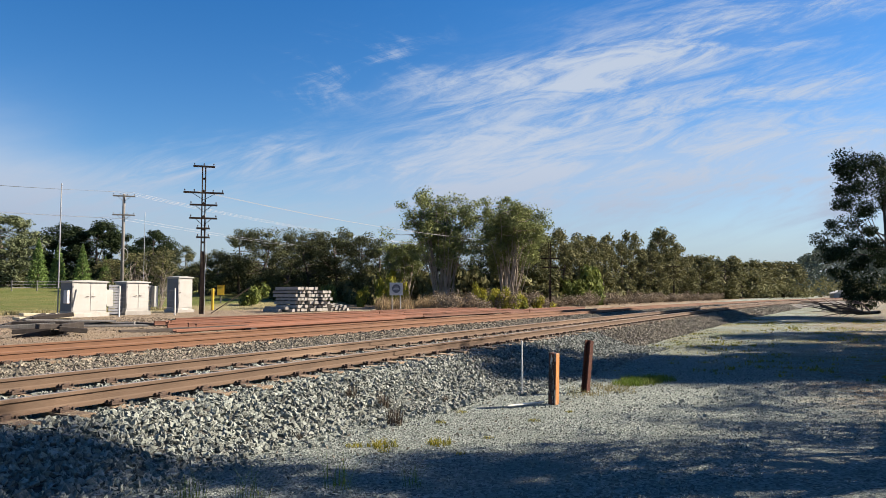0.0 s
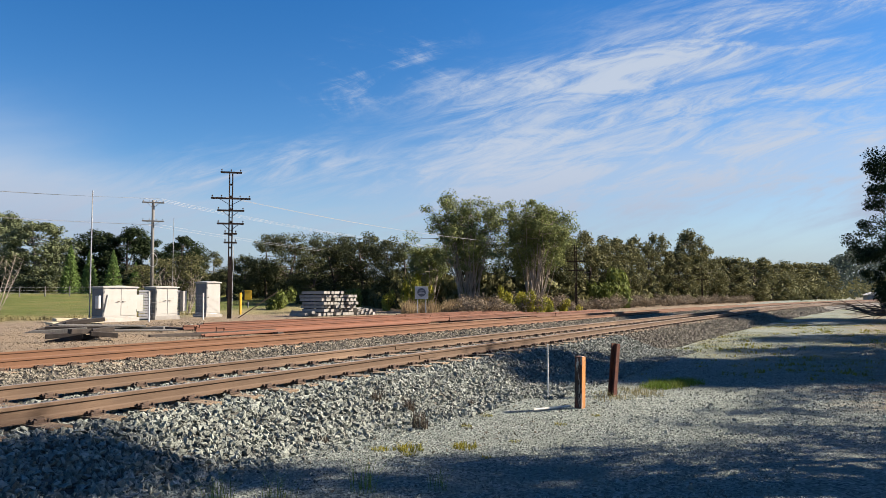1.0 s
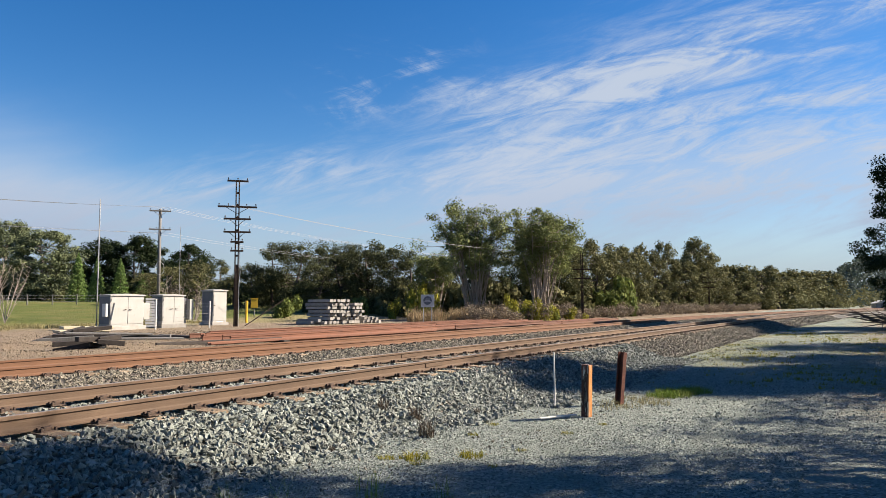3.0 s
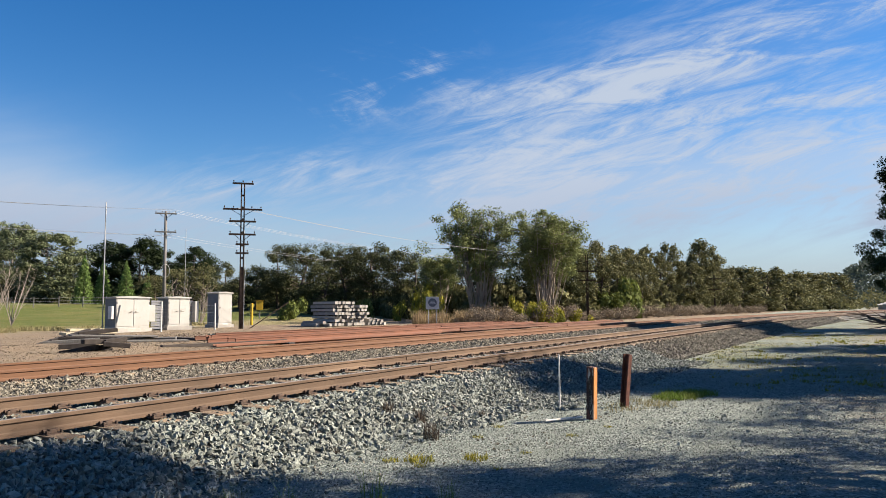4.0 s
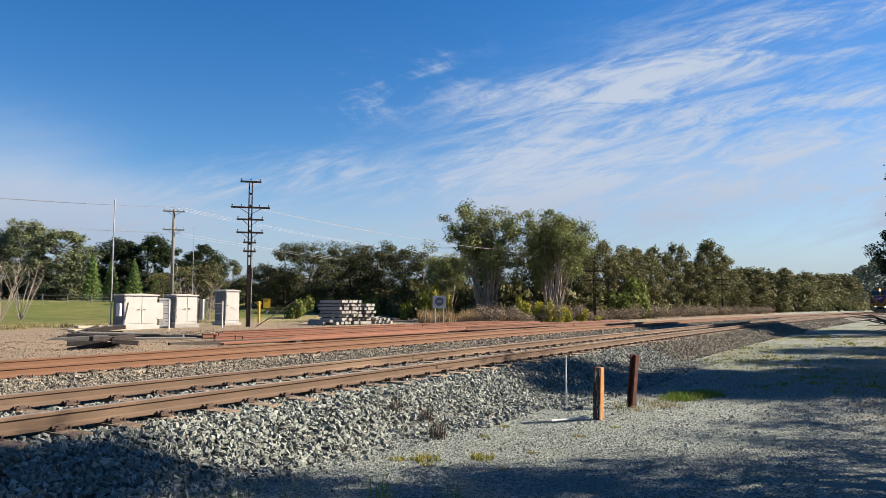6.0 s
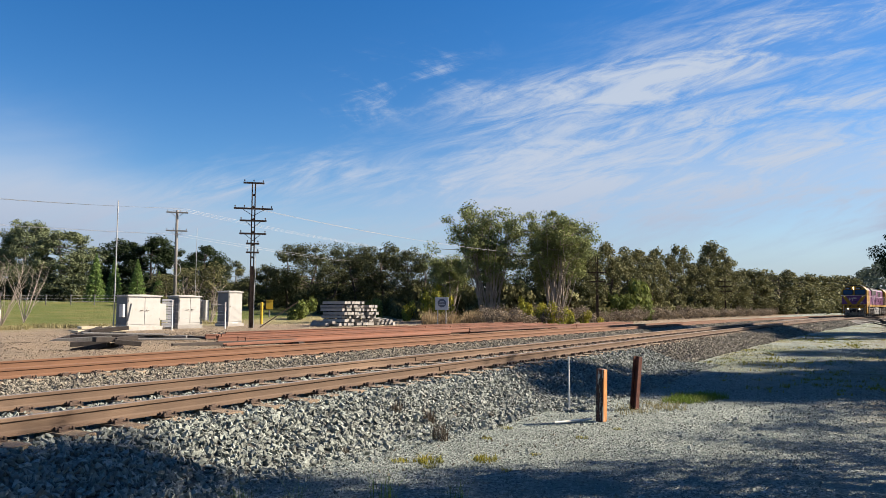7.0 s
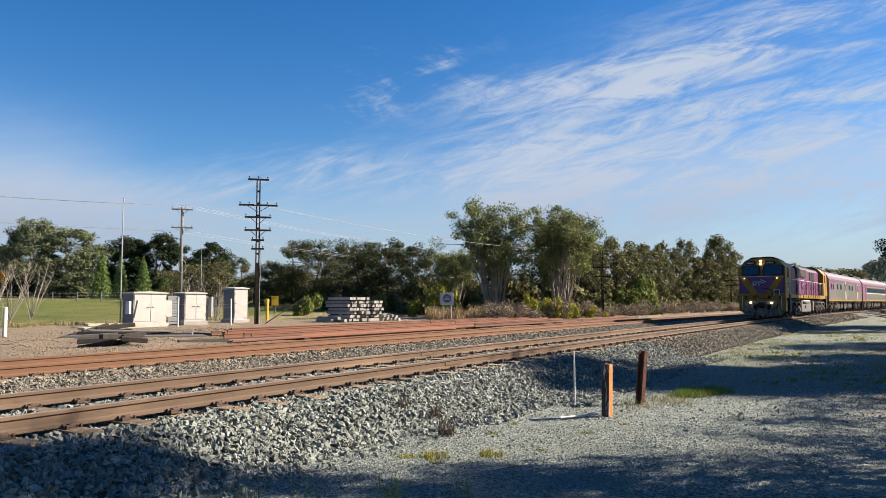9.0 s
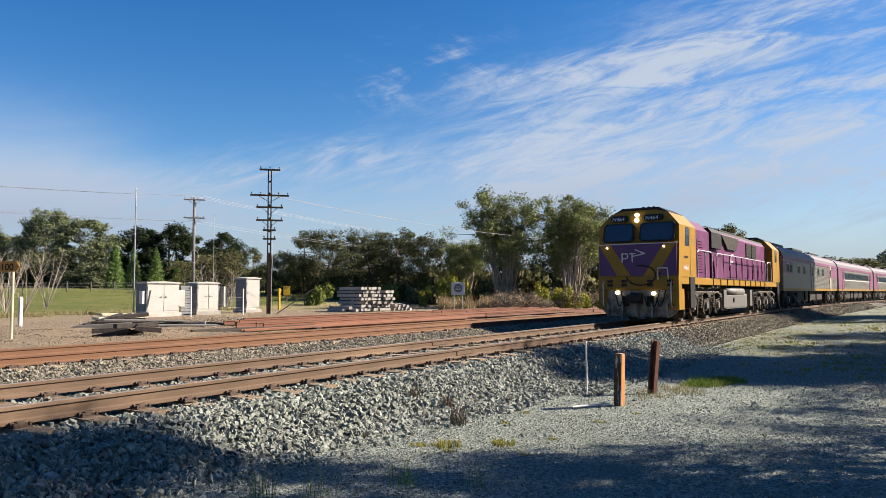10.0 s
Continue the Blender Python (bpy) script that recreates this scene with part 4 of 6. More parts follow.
def build_bushes():
    rng = np.random.default_rng(9)
    bushes("flowering_wattle", [(52.0, 23.5, 0.9, 2.2), (52.9, 22.6, 1.0, 1.8), (53.6, 22.0, 0.9, 1.7), (56.4, 21.6, 1.1, 1.5), (57.8, 20.9, 0.8, 1.1), (57.6, 35.2, 1.3, 3.6), (56.0, 37.0, 1.0, 2.0)],
           M_LEAF_WATTLE, "wattle bush covered in bright yellow bloom", "flowering wattles", 300, 1000, 0.15)
    bushes("green_bush", [(76.5, 21.9, 2.4, 4.3), (73.9, 22.9, 1.6, 2.6), (50.8, 45.6, 1.5, 2.1), (49.5, 36.6, 1.2, 2.0), (79.0, 22.5, 2.0, 3.0)],
           M_LEAF_LIGHT, "bright green rounded bush before the trees", "green bushes", 320, 1300, 0.17)
    rows = []
    for x in np.arange(46, 150, 2.0):
        s = 22.6 + rng.uniform(-0.8, 0.8) + (0.6 if x < 60 else 0)
        rows.append((x, s - 0.35 * float(bend(x)) - max(0, x - 60) * 0.015, rng.uniform(1.2, 1.9), rng.uniform(0.9, 1.7)))
    bushes("scrub_bush", rows, M_LEAF_GREY, "low grey-brown scrub along the railway fence line", "scrub", 340, 1500, 0.09)
    rows = [(x, 27.0 + rng.uniform(-1, 1) - max(0, x - 70) * 0.03, rng.uniform(1.8, 2.8), rng.uniform(2.2, 3.8)) for x in np.arange(66, 190, 3.6)]
    rows += [(62 + rng.uniform(-2, 4), y, rng.uniform(1.6, 2.4), rng.uniform(1.8, 3.2)) for y in np.arange(31, 56, 1.8)]
    rows += [(66 + rng.uniform(-3, 4), y, rng.uniform(1.8, 2.6), rng.uniform(3.0, 4.6)) for y in np.arange(24.5, 37, 1.3)]
    rows += [(70 + rng.uniform(-2, 2), y, rng.uniform(2.0, 3.0), rng.uniform(2.6, 4.2)) for y in np.arange(33, 68, 3.0)]
    bushes("understorey_bush", rows, M_LEAF_OLIVE, "dense olive understorey bush below the gum trees", "understorey", 360, 1000, 0.22)
    rows = [(70 + 0.25 * (100 - y) + rng.uniform(-2, 2), y, rng.uniform(2.2, 3.2), rng.uniform(2.0, 3.4)) for y in np.arange(72, 128, 3.4)]
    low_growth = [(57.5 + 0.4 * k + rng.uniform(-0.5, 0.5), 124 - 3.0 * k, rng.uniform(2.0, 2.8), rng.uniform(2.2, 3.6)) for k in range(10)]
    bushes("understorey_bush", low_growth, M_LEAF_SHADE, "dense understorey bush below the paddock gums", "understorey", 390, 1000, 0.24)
    bushes("understorey_bush", rows, M_LEAF_DARK, "dark understorey bush behind the paddock", "understorey", 380, 900, 0.26)


build_bushes()


def build_conifers():
    def shape(seed):
        rng = np.random.default_rng(seed)
        b = B()
        tube(b, (0, 0, 0), (0, 0, 9.6), 0.22, 0.03, 7)
        wood = bpy.data.meshes.new("trunk")
        b.to_mesh(wood)
        b.free()
        n = 5200
        u = rng.uniform(0, 1, n) ** 1.35
        a = rng.uniform(0, 6.28, n)
        tier = 0.82 + 0.18 * np.sin(u * 60 + np.sin(a * 5) * 1.5)
        q = (1 - u) ** 0.85 * 3.0 * tier * rng.uniform(0.35, 1.05, n) ** 0.5 * (1 + 0.12 * np.sin(a * 7 + seed))
        p = np.stack([q * np.cos(a), q * np.sin(a), 0.3 + u * 9.6 - 0.12 * q], -1)
        v, f = scatter([LEAF], p, 0.42 * rng.uniform(0.5, 1.3, n), rng)
        return wood, raw_mesh("crown", v, f)
    shapes = [shape(1), shape(2)]
    for k, (x, y, h, r) in enumerate([(61.0, 91.4, 6.6, 1.7), (61.1, 87.5, 5.9, 1.5), (62.7, 84.9, 5.9, 1.55), (65.6, 84.2, 4.3, 1.3)]):
        plant_tree("conifer", x, y, float(land(x, y)), shapes[k % 2], M_BARK_DARK, M_LEAF_CONIFER, "small pointed dark green conifer by the paddock fence", "conifer", "conifers", k * 70, (r / 3, r / 3, h / 9.9))


build_conifers()


def build_roadside_trees():
    # the large tree beyond the yard, and unseen ones behind the viewer, added to shade the stone
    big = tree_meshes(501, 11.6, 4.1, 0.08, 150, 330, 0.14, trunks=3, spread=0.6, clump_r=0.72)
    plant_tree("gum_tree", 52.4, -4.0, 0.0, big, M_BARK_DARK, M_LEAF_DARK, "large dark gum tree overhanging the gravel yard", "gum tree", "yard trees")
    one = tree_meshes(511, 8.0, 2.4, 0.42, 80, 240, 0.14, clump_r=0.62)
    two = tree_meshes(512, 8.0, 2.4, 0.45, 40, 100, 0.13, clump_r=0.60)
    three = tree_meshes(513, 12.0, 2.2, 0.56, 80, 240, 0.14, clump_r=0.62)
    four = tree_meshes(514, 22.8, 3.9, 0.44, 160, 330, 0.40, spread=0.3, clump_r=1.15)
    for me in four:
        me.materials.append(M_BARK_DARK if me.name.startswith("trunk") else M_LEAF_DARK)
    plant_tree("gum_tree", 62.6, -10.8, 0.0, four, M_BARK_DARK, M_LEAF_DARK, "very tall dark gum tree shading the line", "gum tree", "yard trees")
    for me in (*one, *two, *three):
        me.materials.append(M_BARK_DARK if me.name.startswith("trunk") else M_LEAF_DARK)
    # the five beyond y = -14 are out of view, added to block sky light
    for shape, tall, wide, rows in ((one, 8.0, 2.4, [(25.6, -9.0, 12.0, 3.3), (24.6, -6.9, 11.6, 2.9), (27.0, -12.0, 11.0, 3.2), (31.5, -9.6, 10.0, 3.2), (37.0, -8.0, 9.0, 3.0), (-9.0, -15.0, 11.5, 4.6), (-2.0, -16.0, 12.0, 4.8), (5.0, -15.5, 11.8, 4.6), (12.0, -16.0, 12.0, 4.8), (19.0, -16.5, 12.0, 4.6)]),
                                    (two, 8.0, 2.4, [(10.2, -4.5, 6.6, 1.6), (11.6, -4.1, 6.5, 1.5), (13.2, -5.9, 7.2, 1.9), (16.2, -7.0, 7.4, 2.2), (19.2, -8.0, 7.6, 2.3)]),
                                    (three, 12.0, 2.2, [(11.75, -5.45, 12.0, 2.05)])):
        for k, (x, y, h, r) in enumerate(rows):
            plant_tree("gum_tree", x, y, 0.0, shape, M_BARK_DARK, M_LEAF_DARK, "dark gum tree out of view beside the gravel yard, added for its shade", "gum tree", "yard trees", k * 61, (r / wide, r / wide, h / tall))


build_roadside_trees()

# ---------------------------------------------------------------- posts, weeds and litter in the yard


def build_posts():
    b = B()
    box(b, -0.055, 0.055, -0.055, 0.055, -0.15, 0.735, 0.008)
    t = thing("timber_post", pose(10.03, 3.40, 0.0, 0, 1.5, -100), "short square timber post with flaking paint and an orange side", "post")
    part("shaft", b, M_POST_FLAKE, t)
    # one side board, brighter and more orange than the shaft
    b = B()
    box(b, 0.053, 0.060, -0.050, 0.050, -0.1, 0.728, 0.003)
    part("painted_side", b, M_POST_ORANGE, t, "orange side board")
    b = B()
    for k in range(5):
        box(b, -0.045 + 0.018 * k, -0.036 + 0.018 * k, -0.058, -0.052, 0.08 + 0.05 * (k % 2), 0.55 + 0.03 * k)
    part("split_grain", b, M_DARK_TIMBER, t, "dark splits in the timber")
    b = B()
    prism(b, [(-0.058, -0.035), (0.058, -0.035), (0.058, 0.04), (0.047, 0.04), (0.047, -0.024), (-0.047, -0.024), (-0.047, 0.04), (-0.058, 0.04)], -0.2, 0.84, "z")
    t = thing("steel_post", pose(11.38, 3.33, 0.0, 2, -5, 65), "rusty red-brown steel channel post leaning slightly", "post")
    part("channel", b, M_POST_RUST, t)
    b = B()
    for z in (0.2, 0.45, 0.7):
        tube(b, (0.0, -0.047, z), (0.0, -0.03, z), 0.014, n=8)
    part("bolt", b, M_CLIP, t)
    b = B()
    tube(b, (0, 0, -0.1), (0.012, 0.01, 0.76), 0.014, 0.013, 10)
    t = thing("marker_stake", pose(10.84, 4.18, 0.05), "thin white marker stake at the foot of the ballast", "stake")
    part("shaft", b, M_WHITE, t)
    b = B()
    tube(b, (0.02, 0.012, 0.755), (0.02, 0.012, 0.785), 0.015, 0.011, 10)
    part("cap", b, M_WHITE, t)
    b = B()
    tube(b, (9.45, 3.86, 0.03), (9.98, 3.52, 0.035), 0.015, 0.015, 8)
    tagged(part("fallen_stake", b, M_WHITE), "white marker stake lying on the gravel", "stake")


build_posts()


def tuft(name, x, y, mesh, mat, label, group, turn=0, s=1.0):
    ob = mesh_part(name, mesh, mat)
    ob.matrix_basis = pose(x, y, float(surface(x, y)) - 0.01, 0, 0, turn) @ Matrix.Scale(s, 4)
    return tagged(ob, label, name.replace("_", " "), group)


def build_weeds():
    rng = np.random.default_rng(31)
    brown = [blades(k, 90, 0.08, 0.24, 0.006, 0.6) for k in range(2)]
    for k, (x, y, s) in enumerate([(8.16, 5.58, 0.9), (8.42, 5.24, 1.0), (7.66, 4.60, 1.15), (6.35, 5.0, 0.5), (9.6, 4.9, 0.5)]):
        tuft("dead_weed", x, y, brown[k % 2], M_DARKWEED, "dead brown weed at the foot of the ballast", "dead weeds", k * 50, s)
    yel = [blades(10 + k, 110, 0.16, 0.09, 0.012, 1.5) for k in range(2)]
    for k, (x, y, s) in enumerate([(6.50, 4.04, 1.0), (6.92, 3.60, 0.9), (6.35, 4.3, 0.6), (6.3, 3.9, 0.45), (8.1, 4.2, 0.5), (8.7, 3.2, 0.5), (6.6, 3.2, 0.4), (7.5, 3.3, 0.4), (9.5, 3.0, 0.4), (8.9, 4.3, 0.5)]):
        tuft("yellow_weed", x, y, yel[k % 2], M_GRASS_YEL, "small yellow-green weed in the gravel", "yellow weeds", k * 77, s)
    green = [blades(20 + k, 320, 0.30, 0.15, 0.010, 0.9) for k in range(3)]
    dry = [blades(30 + k, 90, 0.30, 0.14, 0.006, 1.3) for k in range(3)]
    spots = [(13.0, 2.85), (13.35, 2.72), (13.7, 2.6), (12.75, 3.0), (13.5, 3.0), (14.0, 2.75)]
    for k, (x, y) in enumerate(spots):
        tuft("grass_clump", x, y, green[k % 3], M_GRASS, "fresh green grass clump beside the posts", "grass clumps", k * 40, rng.uniform(0.7, 1.0))
    for k, (x, y) in enumerate([(11.2, 3.1), (11.6, 3.0), (11.9, 3.05), (11.5, 3.5), (12.2, 2.95), (11.0, 3.3), (12.0, 3.3), (11.75, 2.8)]):
        tuft("dry_grass_clump", x, y, dry[k % 3], M_GRASS_DRY, "dry straw-coloured grass at the foot of the posts", "grass clumps", k * 40, rng.uniform(0.6, 0.95))
    tall = [blades(40 + k, 26, 0.16, 0.30, 0.006, 0.9) for k in range(2)]
    for k, (x, y, s) in enumerate([(4.95, 3.48, 1.0), (4.35, 3.9, 0.9), (4.0, 4.15, 0.9), (4.10, 4.28, 0.8), (5.3, 3.0, 0.7)]):
        tuft("grass_clump", x, y, tall[k % 2], M_GRASS, "thin green grass blades in the shade", "grass clumps", k * 90, s)
    # loose cover on the open side
    n = 2400
    x, y = rng.uniform(15, 48, n), rng.uniform(-4, 4.6, n)
    f = np.sin(x * 0.55 + 1.0) * np.sin(y * 0.9 + x * 0.21) + rng.uniform(-0.9, 0.9, n)
    keep = f > 0.45
    x, y = x[keep] , y[keep]
    y = y - bend(x) * 0.7
    base = [blades(60 + k, 12, 0.16, 0.055, 0.020, 1.6) for k in range(1)][0]
    vv = np.array([v.co[:] for v in base.vertices])
    ff = np.array([p.vertices[:] for p in base.polygons])
    nn = len(x)
    a = rng.uniform(0, 6.28, nn)
    c, s_ = np.cos(a), np.sin(a)
    sc = rng.uniform(0.5, 1.3, nn)
    w = np.stack([(vv[None, :, 0] * c[:, None] - vv[None, :, 1] * s_[:, None]) * sc[:, None] + x[:, None], (vv[None, :, 0] * s_[:, None] + vv[None, :, 1] * c[:, None]) * sc[:, None] + y[:, None],
                  vv[None, :, 2] * sc[:, None] + land(x, y)[:, None]], -1).reshape(-1, 3)
    fs = (ff[None] + (np.arange(nn) * len(vv))[:, None, None]).reshape(-1, 4)
    tagged(mesh_part("yard_weeds", raw_mesh("yard_weeds", w, fs), M_GRASS_YEL), "thin yellow-green weeds over the stony ground", "weeds", kind="stuff")
    # tall dry grass by the sleeper stack and the small sign
    straw = [blades(80 + k, 150, 0.5, 1.15, 0.035, 0.45) for k in range(3)]
    for k in range(26):
        x = rng.uniform(43.5, 52.0)
        y = 25.2 + (x - 43.5) * -0.16 + rng.uniform(-1.0, 3.5)
        tuft("straw_clump", x, y, straw[k % 3], M_STRAW, "tall dry straw-coloured grass", "straw clumps", k * 33, rng.uniform(0.6, 1.15))


build_weeds()


def build_fallen_branch():
    t = thing("fallen_branch", pose(50.0, -1.0, float(land(50, -1))), "dead grey fallen branch lying in the shade", "branch")
    b = B()
    limb(b, [Vector(p) for p in ((-3.2, -1.9, 0.55), (-1.2, -1.0, 0.42), (0.4, -0.4, 0.50), (2.2, 0.3, 0.9))], [0.10, 0.09, 0.07, 0.03], 8)
    part("stem", b, M_BARK_DARK, t, smooth=True)
    rng = random.Random(4)
    for k in range(26):
        b = B()
        a = Vector((rng.uniform(-2.8, 1.8), 0, 0))
        a.y, a.z = -1.0 + 0.5 * (a.x + 1.2) * 0.8, 0.45
        c = a + Vector((rng.uniform(-1.6, 1.8), rng.uniform(0.2, 2.6), rng.uniform(-0.4, 0.75)))
        m = (a + c) / 2 + Vector((rng.uniform(-0.3, 0.3), rng.uniform(-0.3, 0.3), rng.uniform(0.0, 0.25)))
        limb(b, [a, m, c], [0.05, 0.035, 0.012], 6)
        limb(b, [m, m + Vector((rng.uniform(-0.7, 0.7), rng.uniform(-0.2, 0.9), rng.uniform(-0.1, 0.6)))], [0.025, 0.008], 5)
        part("twig", b, M_BARK_DARK, t, smooth=True)


build_fallen_branch()

# ---------------------------------------------------------------- the yard across the line
YARD = 0.30


def build_cabinet(name, x, y, w, d, h, label, doors=2, louvres=0, plinth=0.28):
    z = float(land(x, y))
    t = thing(name, pose(x, y, z), label, "cabinet", "signal cabinets")
    b = B()
    box(b, -0.12, w + 0.12, -0.10, d + 0.1, -0.1, plinth * 0.8, 0.02)
    part("plinth", b, M_CONCRETE, t, "pale concrete plinth")
    b = B()
    box(b, 0, w, 0, d, plinth * 0.8, h - 0.09, 0.012)
    part("body", b, M_CABINET, t)
    b = B()
    prism(b, [(-0.07, h - 0.09), (w + 0.07, h - 0.09), (w + 0.07, h - 0.03), (w / 2, h + 0.03), (-0.07, h - 0.03)], -0.09, d + 0.07, "y")
    part("roof", b, M_CABINET, t)
    step = w / doors
    for k in range(doors):
        b = B()
        box(b, k * step + 0.04, (k + 1) * step - 0.025, -0.022, -0.002, plinth + 0.06, h - 0.16, 0.006)
        door = part("door", b, M_CABINET, t)
        b = B()
        hx = (k + 1) * step - 0.12 if k % 2 == 0 and doors > 1 else k * step + 0.12
        zz = plinth + (h - plinth) * 0.50
        tube(b, (hx, -0.022, zz), (hx, -0.075, zz), 0.022, n=8)
        s = -1 if k % 2 == 0 else 1
        tube(b, (hx, -0.07, zz), (hx + s * 0.16, -0.07, zz - 0.02), 0.014, n=6)
        part("handle", b, M_CLIP, door, "dark iron turn handle")
        for q in (0.2, 0.8):
            b = B()
            ex = k * step + 0.045 if k % 2 == 0 else (k + 1) * step - 0.03
            tube(b, (ex, -0.026, plinth + (h - plinth) * q - 0.06), (ex, -0.026, plinth + (h - plinth) * q + 0.06), 0.014, n=6)
            part("hinge", b, M_CABINET_GREY, door)
    # a thin grey sheet puts the shade of this side into colour
    b = B()
    box(b, -0.012, -0.002, 0.04, d - 0.04, plinth + 0.05, h - 0.14, 0.003)
    part("side_panel", b, M_CABINET_GREY, t, "thin grey sheet painting the shade on the cabinet's side")
    return t


cab = build_cabinet("signal_cabinet", 25.65, 35.5, 2.15, 0.95, 1.98, "low white two-door signal cabinet on a concrete plinth")
b = B()
box(b, -0.20, -0.03, 0.10, 0.42, 0.75, 1.45, 0.02)
part("meter_box", b, M_WHITE, cab, "small white meter box")
b = B()
for x0, x1 in ((0.05, 0.18),):
    tube(b, (0.03, -0.05, 0.55), (0.22, -0.06, 1.5), 0.03, n=6)
part("conduit", b, M_CABINET_GREY, cab, "leaning grey conduit")
b = B()
box(b, 2.30, 2.95, 0.5, 1.2, 0.55, 1.50, 0.02)
part("side_cupboard", b, M_CABINET, cab)

cab = build_cabinet("signal_cabinet", 29.5, 36.0, 1.6, 0.95, 1.98, "white signal cabinet with grey slatted screens on both sides")
for x0, x1 in ((-0.95, -0.04), (1.70, 2.05)):
    for k in range(11):
        b = B()
        box(b, x0, x1, 0.30, 0.335, 0.08 + k * 0.155, 0.08 + k * 0.155 + 0.125, 0.006)
        part("slat", b, M_CABINET_GREY, cab)
b = B()
box(b, 2.08, 2.36, 0.05, 0.42, 0.45, 1.72, 0.02)
part("side_cupboard", b, M_CABINET, cab)
cab = build_cabinet("signal_cabinet", 35.25, 38.0, 1.22, 1.05, 2.42, "tall narrow white signal cabinet on short legs", doors=1)
b = B()
box(b, 0.35, 0.85, -0.06, 0.1, 0.04, 0.26, 0.02)
part("step", b, M_WHITE, cab)


def stake(x, y, h, r, mat, label, name="stake", cap=None):
    b = B()
    tube(b, (0, 0, -0.2), (0, 0, h), r, r, 8)
    t = thing(name, pose(x, y, float(surface(x, y))), label, "post", "yard posts")
    part("shaft", b, mat, t)
    b = B()
    tube(b, (0, 0, h), (0, 0, h + 0.03), r * 1.1, r * 0.7, 8)
    part("cap", b, cap or mat, t)
    return t


stake(27.1, 33.6, 1.65, 0.045, M_WHITE, "white tubular fence post beside the cabinets")
stake(31.3, 34.0, 1.55, 0.04, M_WHITE, "white tubular fence post beside the cabinets")
stake(15.77, 29.77, 1.15, 0.085, M_WHITE, "stout white guide post on the dirt")
stake(41.6, 41.2, 1.65, 0.10, M_YELLOW, "yellow bollard beside the telegraph pole")
stake(25.9, 37.0, 7.3, 0.030, M_WHIP, "tall thin pale radio mast behind the cabinet", "radio_mast")
stake(40.5, 47.5, 7.6, 0.018, M_WHIP, "tall thin grey radio mast behind the cabinets", "radio_mast")


def build_mesh_fence():
    t = thing("wire_fence", pose(27.1, 33.6, YARD), "wire fence strung between white posts before the cabinets", "fence")
    for k in range(7):
        b = B()
        tube(b, (0, 0, 0.25 + k * 0.2), (4.2, 0.4, 0.25 + k * 0.2), 0.0035, n=4)
        part("strand", b, M_WIRE, t)


build_mesh_fence()


def build_pole(name, x, y, h, r, arms, mat, label, turn, insul=4):
    z = float(land(x, y))
    t = thing(name, pose(x, y, z, 0, 0, turn), label, "utility pole", "poles")
    b = B()
    if mat is M_POLE_DARK:                       # two slender steel members side by side
        for s in (-1, 1):
            box(b, s * r * 0.62 - r * 0.26, s * r * 0.62 + r * 0.26, -r * 0.5, r * 0.5, -0.3, h, 0.01)
        box(b, -r * 0.62, r * 0.62, -r * 0.42, r * 0.42, -0.3, h * 0.42, 0.01)
        for k in range(int(h / 0.8)):
            box(b, -r * 0.6, r * 0.6, -r * 0.2, r * 0.2, 0.4 + k * 0.8, 0.52 + k * 0.8)
    else:
        tube(b, (0, 0, -0.3), (0, 0, h), r, r * 0.72, 12)
    part("mast", b, mat, t, smooth=True)
    for za, w in arms:
        b = B()
        box(b, -w / 2, w / 2, -0.10 - r, -r + 0.01, za - 0.055, za + 0.055, 0.008)
        arm = part("crossarm", b, mat, t)
        if w > 1.5:
            b = B()
            for s in (-1, 1):
                tube(b, (0, -r - 0.03, za - 0.45), (s * w * 0.28, -r - 0.05, za - 0.05), 0.018, n=5)
            part("brace", b, mat, arm)
        k = max(2, int(w / 0.42))
        for q in range(k):
            xx = -w / 2 + 0.08 + (w - 0.16) * q / (k - 1)
            b = B()
            tube(b, (xx, -r - 0.045, za + 0.05), (xx, -r - 0.045, za + 0.13), 0.014, n=6)
            tube(b, (xx, -r - 0.045, za + 0.12), (xx, -r - 0.045, za + 0.20), 0.045, 0.03, 8)
            part("insulator", b, M_POLE_DARK if mat is M_POLE_DARK else M_CABINET_GREY, arm)
    return t


telegraph = build_pole("telegraph_pole", 33.5, 34.1, 9.28, 0.15, ((9.2, 1.3), (7.55, 2.4), (6.78, 1.65), (5.95, 1.65), (5.32, 0.8), (4.76, 0.8)), M_POLE_DARK, "tall dark telegraph pole with six crossarms", -44)
b = B()
bent_tube(b, [Vector(p) for p in ((0.16, -0.14, 0.0), (0.16, -0.14, 2.6), (0.22, -0.12, 3.4), (0.10, -0.14, 6.8))], 0.018)
part("conduit", b, M_WHIP, telegraph, "pale cable conduit")
b = B()
tube(b, (3.0, 0.3, 1.7), (0.55, -0.5, 0.05), 0.03, n=6)
part("stay", b, M_POLE_DARK, telegraph)
pole = build_pole("power_pole", 41.0, 50.6, 9.3, 0.15, ((9.1, 1.7), (7.55, 1.7)), M_POLE_WOOD, "weathered timber power pole with two crossarms", -39)
b = B()
bent_tube(b, [Vector((0.35 * math.cos(a) + 0.05, -0.2, 4.3 + 0.55 * math.sin(a))) for a in np.linspace(0, 6.28, 14)], 0.02, 5)
part("cable_loop", b, M_WHIP, pole, "pale coiled cable")
build_pole("telegraph_pole", 62.2, 21.3, 5.9, 0.12, ((4.4, 1.6), (3.6, 1.4)), M_POLE_DARK, "dark telegraph pole standing before the trees", -66)
